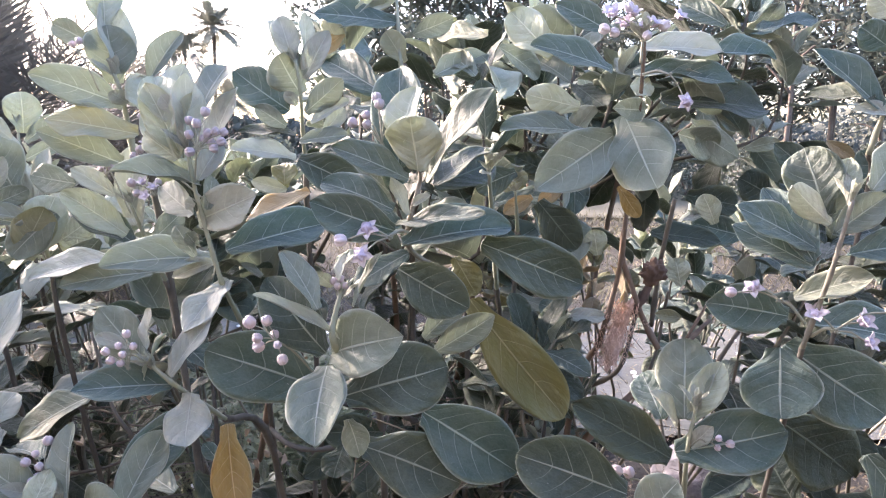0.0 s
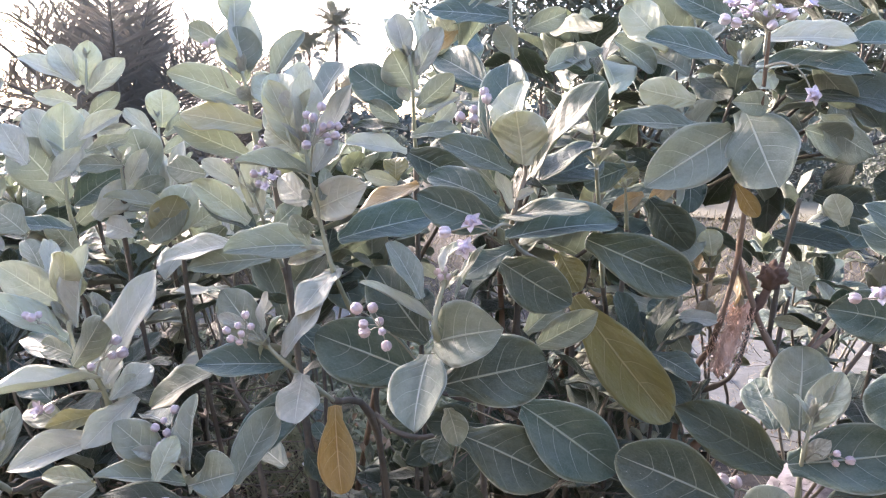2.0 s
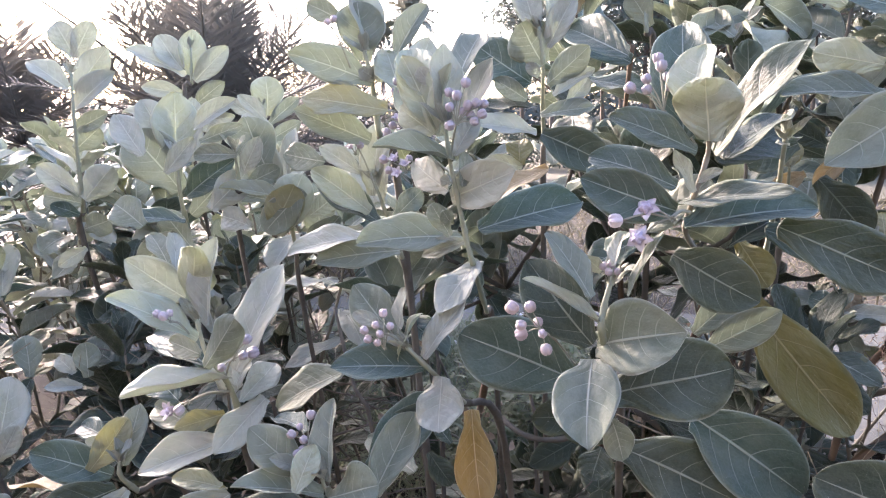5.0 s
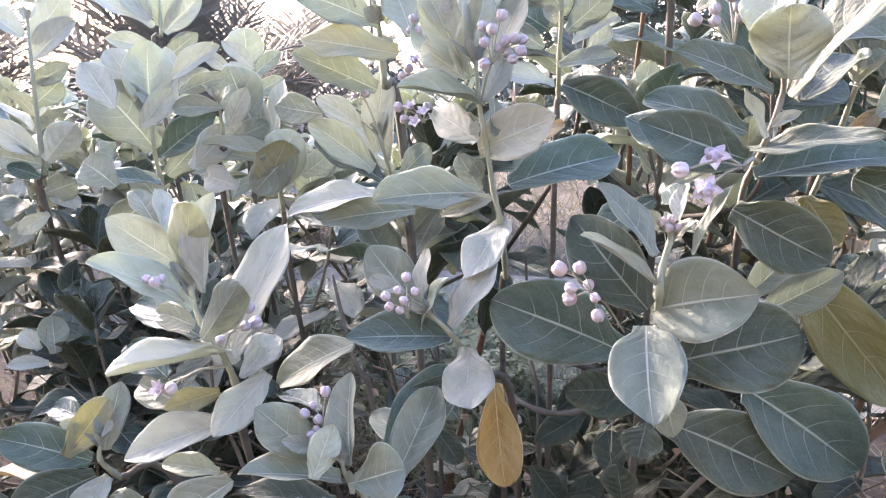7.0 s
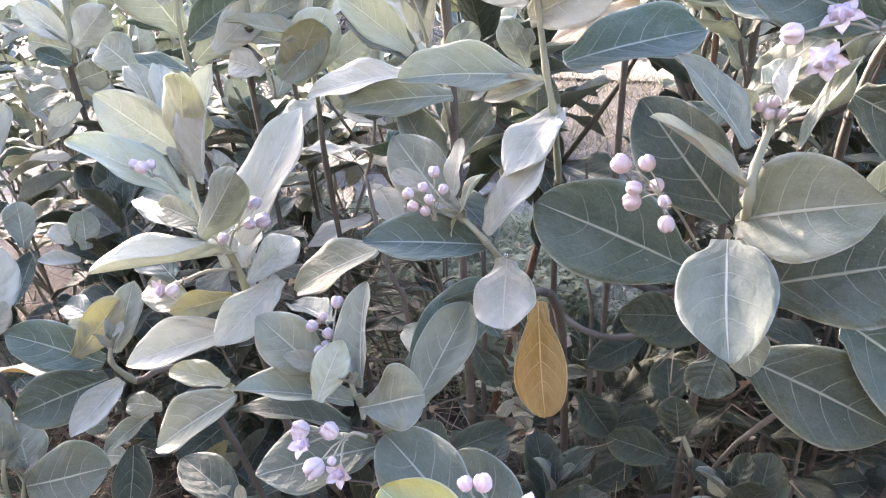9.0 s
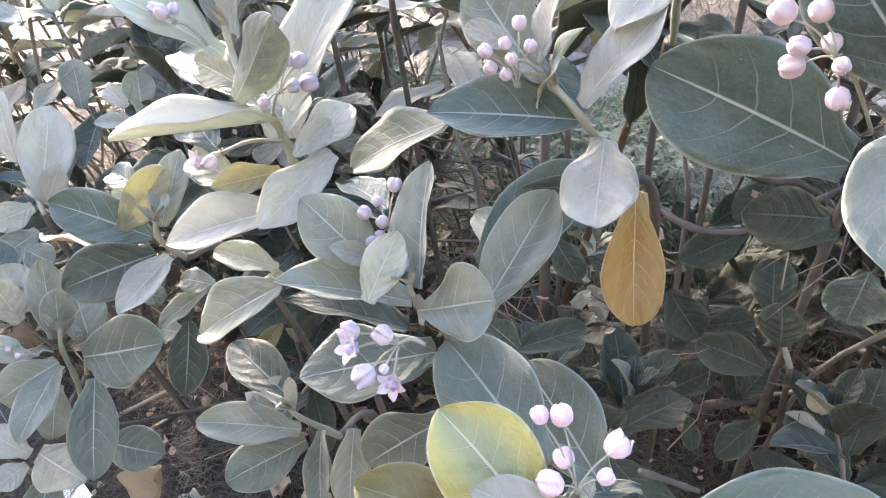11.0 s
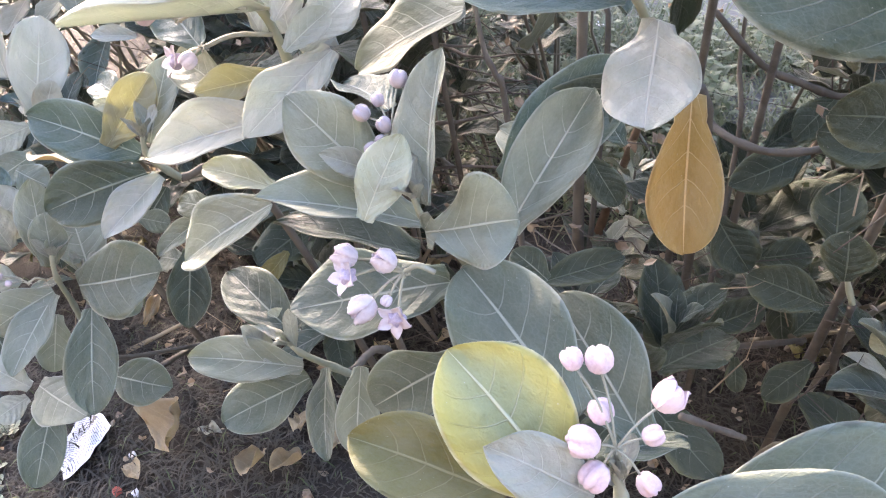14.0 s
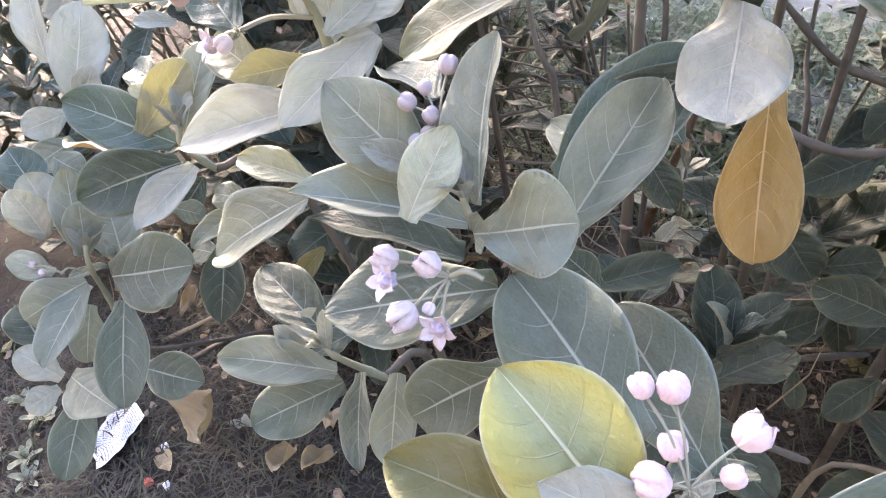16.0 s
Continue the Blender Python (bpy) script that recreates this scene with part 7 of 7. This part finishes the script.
# ---- litter on the ground, and a torn tuft on a stem ----
def fallen_leaf(x, y, heading, length, width, cup, tilt, kind="d", lift=0.012, label="curled dry tan leaf fallen on the soil", roll=0.0, wrap=0.0):
    """A withered leaf lying on the soil, its sides rolled up."""
    ob = new("fallen_leaf", leaf_mesh("fallen_leaf", 0.6, 0.45, cup, 3.2, 0.6, LEAF_KINDS[kind], int(abs(x * 1000)), 20, 12))
    for v in ob.data.vertices:
        v.co.z += 0.16 * noise.noise((v.co.x * 3, v.co.y * 3, x * 9)) + 0.06 * noise.noise((v.co.x * 9, v.co.y * 9, y * 9))
        v.co.y += 0.1 * noise.noise((v.co.x * 4, v.co.y * 2, y * 7))
        if wrap:
            # rolled into a cup, along and across
            a, b = v.co.y * wrap, (v.co.x - 0.45) * wrap * 0.7
            v.co.z = v.co.z * 0.5 + (1 - math.cos(a)) / wrap + 0.8 * (1 - math.cos(b)) / wrap
            v.co.y, v.co.x = math.sin(a) / wrap, 0.45 + math.sin(b) / (wrap * 0.7)
    ob.matrix_basis = pose(x, y, ground_z(x, y) + lift, roll, -tilt, heading + 90) @ Matrix.Diagonal((length, width, (length * width) ** 0.5, 1))
    return tagged(ob, label, "fallen leaf", "fallen leaves")


fallen_leaf(-1.28, 1.107, 12, 0.135, 0.125, 0.4, 40, "d", 0.02, "large curled tan leaf lying on dark soil", -28, 2.6)
fallen_leaf(-1.35, 1.05, 250, 0.08, 0.045, 0.5, 12, "d", 0.012, wrap=2.2)
fallen_leaf(-1.1, 1.2, 190, 0.11, 0.07, 0.4, 20, "d", 0.016, "brown crumpled leaf lying on dark soil", wrap=3.0)
fallen_leaf(-1.02, 1.235, 170, 0.11, 0.06, 0.5, 24, "d", 0.016, "brown crumpled leaf lying on dark soil", wrap=3.0)
fallen_leaf(-0.95, 1.33, 150, 0.1, 0.06, 0.8, 6, "d", 0.016)
fallen_leaf(-1.28, 1.19, 285, 0.06, 0.026, 0.6, 6, "p", 0.01, "small pale withered leaf on the soil")
litter = random.Random(91)
for k in range(46):
    x, y = litter.uniform(-2.3, 0.4), litter.uniform(0.8, 2.3)
    if -1.65 < x < -1.2 and y < 1.3:
        continue
    fallen_leaf(x, y, litter.uniform(0, 360), litter.uniform(0.06, 0.12), litter.uniform(0.03, 0.06), litter.uniform(-0.2, 0.6), litter.uniform(-5, 25), litter.choice("dddo"), 0.015, roll=litter.uniform(-40, 40))

PAPER = rough_material("newsprint", (0.72, 0.73, 0.74), (0.8, 0.81, 0.82), 40, 0.8, 0.3, 0.002, (0.7, 0.68, 0.64), 9)
INK = rough_material("print_ink", (0.22, 0.22, 0.26), (0.34, 0.34, 0.4), 200, 0.8, 0.1, 0.001)


def crumple(u, v):
    return 0.016 * noise.noise((u * 2.2, v * 1.8, 7)) + 0.006 * noise.noise((u * 7, v * 6, 2)) + 0.02 * (u - 0.5) ** 2


paper = thing("scrap_of_newspaper", "crumpled white scrap of printed newspaper on the soil", "paper", "", "", pose(-1.5, 0.955, 0.02, 6, -8, 12))
bm = bmesh.new()
for s in (0, 1):
    g = [[bm.verts.new((0.095 * u * (0.75 + 0.3 * v) + 0.012 * math.sin(v * 5), 0.145 * v + 0.018 * math.sin(u * 4), crumple(u, v) - 0.0012 * s)) for v in (j / 14 for j in range(15))] for u in (i / 10 for i in range(11))]
    for i in range(10):
        for j in range(14):
            q = (g[i][j], g[i + 1][j], g[i + 1][j + 1], g[i][j + 1])
            bm.faces.new(q[::-1] if s else q)
part("sheet", bm, paper, "", None, PAPER)
bm = bmesh.new()
rows = random.Random(8)
for j in range(22):
    v = 0.05 + 0.9 * j / 22
    u = 0.07
    while u < 0.9:
        w = rows.uniform(0.04, 0.13)
        pts = []
        for uu, vv in ((u, v), (u + w, v), (u + w, v + 0.014), (u, v + 0.014)):
            pts.append(bm.verts.new((0.095 * uu * (0.75 + 0.3 * vv) + 0.012 * math.sin(vv * 5), 0.145 * vv + 0.018 * math.sin(uu * 4), crumple(uu, vv) + 0.0014)))
        bm.faces.new(pts)
        u += w + 0.025
part("print", bm, paper, "rows of fine grey print", None, INK)

# small scraps
SCRAP_RED = rough_material("scrap_red", (0.45, 0.09, 0.06), (0.55, 0.14, 0.1), 60, 0.6, 0.3, 0.001)


def scrap(name, label, x, y, size, material, seed):
    bm = bmesh.new()
    rnd = random.Random(seed)
    ring = [(math.cos(a) * size * rnd.uniform(0.6, 1.1), math.sin(a) * size * rnd.uniform(0.5, 1.0)) for a in (k * 0.9 for k in range(7))]
    top = [bm.verts.new((px, py, 0.006 + rnd.uniform(0, 0.008))) for px, py in ring]
    low = [bm.verts.new((px * 0.96, py * 0.96, 0.0)) for px, py in ring]
    bm.faces.new(top)
    bm.faces.new(low[::-1])
    for k in range(7):
        bm.faces.new((low[k], low[(k + 1) % 7], top[(k + 1) % 7], top[k]))
    ob = new(name, mesh_of(name, bm, material, False))
    ob.matrix_basis = pose(x, y, ground_z(x, y) + 0.004, rnd.uniform(-8, 8), rnd.uniform(-8, 8), rnd.uniform(0, 360))
    return tagged(ob, label, "scrap", "litter scraps")


scrap("scrap", "small red plastic scrap on dark soil", -1.318, 0.992, 0.014, SCRAP_RED, 1)
scrap("scrap", "small white paper scrap on dark soil", -1.275, 1.004, 0.009, PAPER, 2)
scrap("scrap", "small white paper scrap on dark soil", -1.36, 1.075, 0.011, PAPER, 3)
for k in range(40):
    scrap("scrap", "small white litter scrap on the pale path", litter.uniform(-2.0, 3.0), litter.uniform(2.6, 5.2), litter.uniform(0.015, 0.05), PAPER, 10 + k).location.z = 0.05

# pale dry stick by the low shoots
stick = new("dry_stick", mesh_of("dry_stick", tube(bmesh.new(), glide(((-1.63, 1.31, 0.015), (-1.585, 1.375, 0.03), (-1.53, 1.45, 0.05)), 4), [0.007] * 4 + [0.006] * 5, 6), STRAW))
tagged(stick, "pale dry stick leaning on the soil", "stick")

# low weeds at the edge of the soil
for k in range(9):
    x, y = -1.66 + litter.uniform(-0.12, 0.12), 0.93 + litter.uniform(-0.12, 0.1)
    weed = thing("weed", "small fresh green weed on the soil", "weed", "weeds", "", pose(x, y, ground_z(x, y), 0, 0, litter.uniform(0, 360)))
    for i in range(6):
        leaf(weed, (0, 0, 0.004), i * 60 + litter.uniform(-15, 15), litter.uniform(15, 50), litter.uniform(0.03, 0.05), litter.uniform(0.012, 0.02), 0, "l", 0.2)

# a torn fibrous tuft caught on the brown stem
FIBRE = rough_material("brown_fibre", (0.42, 0.23, 0.14), (0.72, 0.55, 0.46), 14, 0.95, 0.6, 0.003, (0.66, 0.58, 0.54))
tuft = thing("fibrous_tuft", "torn pinkish-brown fibrous tuft hanging on a woody stem", "dead foliage", "", "", pose(0.352, 1.45, 1.06, 0, 6, 0) @ Matrix.Diagonal((0.95, 0.95, 0.85, 1)))
bm = bmesh.new()
fib = random.Random(12)
tube(bm, [(0.03, 0, 0.13), (0.02, 0, 0.08), (0.004, 0, 0.03), (0, 0, -0.03), (-0.006, 0, -0.075)], [0.004, 0.009, 0.017, 0.016, 0.004], 8)
for k in range(900):
    u = fib.random()
    p = Vector((0.025 * u * u - 0.006, 0, -0.06 + 0.17 * u)) + Vector((fib.gauss(0, 1), fib.gauss(0, 1), 0)) * (0.008 + 0.012 * math.sin(3 * u))
    d = Vector((fib.gauss(0, 0.35), fib.gauss(0, 0.35), -1)).normalized() * fib.uniform(0.006, 0.022)
    q = p + d * 0.5 + Vector((fib.gauss(0, 0.004), fib.gauss(0, 0.004), 0))
    tube(bm, [p, q, p + d], [0.0009, 0.0008, 0.0004], 3)
part("fibre", bm, tuft, "", None, FIBRE)
KNOT = rough_material("dark_husk", (0.035, 0.022, 0.016), (0.11, 0.07, 0.05), 30, 0.9, 0.8, 0.004)
bm = bmesh.new()
bmesh.ops.create_icosphere(bm, subdivisions=4, radius=1.0)
for v in bm.verts:
    n = v.co.normalized()
    v.co = Vector((0.062, 0.0, 0.185)) + Vector((n.x * 0.024, n.y * 0.018, n.z * 0.03)) * (1 + 0.55 * noise.noise(n * 2.3) + 0.3 * noise.noise(n * 6))
tube(bm, [(0.06, 0, 0.165), (0.048, 0.003, 0.115), (0.03, 0, 0.085), (0.012, 0, 0.06)], [0.008, 0.01, 0.008, 0.006], 7)
part("husk", bm, tuft, "dark brown shrivelled husk", None, KNOT)
leaf(tuft, (0.01, 0, 0.09), 40, 60, 0.11, 0.05, 60, "d", 0.45)
leaf(tuft, (0.0, 0, 0.1), -60, 40, 0.07, 0.03, -50, "d", 0.45)

# rough grey stone by the path
STONE = rough_material("grey_stone", (0.2, 0.19, 0.21), (0.34, 0.33, 0.35), 22, 0.95, 0.9, 0.02, (0.12, 0.11, 0.12), 7)
bm = bmesh.new()
bmesh.ops.create_icosphere(bm, subdivisions=4, radius=0.17)
for v in bm.verts:
    n = v.co.normalized()
    v.co = Vector((n.x, n.y, n.z * 0.9)) * 0.17 * (1 + 0.22 * noise.noise(n * 2.1) + 0.07 * noise.noise(n * 9))
stone = new("stone", mesh_of("stone", bm, STONE))
stone.matrix_basis = pose(1.02, 2.66, 0.12)
tagged(stone, "rough grey stone standing beside the pale path", "stone")


def settle(plant):
    """Moves a plant's own origin to the foot of its stems, leaving its parts where they are."""
    feet = [c.data.vertices[0].co for c in plant.children if c.data and c.data.vertices[0].co.z < 0.06]
    if feet:
        base = sum(feet, Vector()) / len(feet)
        base.z = 0.0
        plant.location = base
        for c in plant.children:
            c.matrix_parent_inverse = Matrix.Translation(-base)


for ob in [o for o in scene.collection.objects if o.parent is None and o.name.startswith("crown_flower_shrub")]:
    settle(ob)
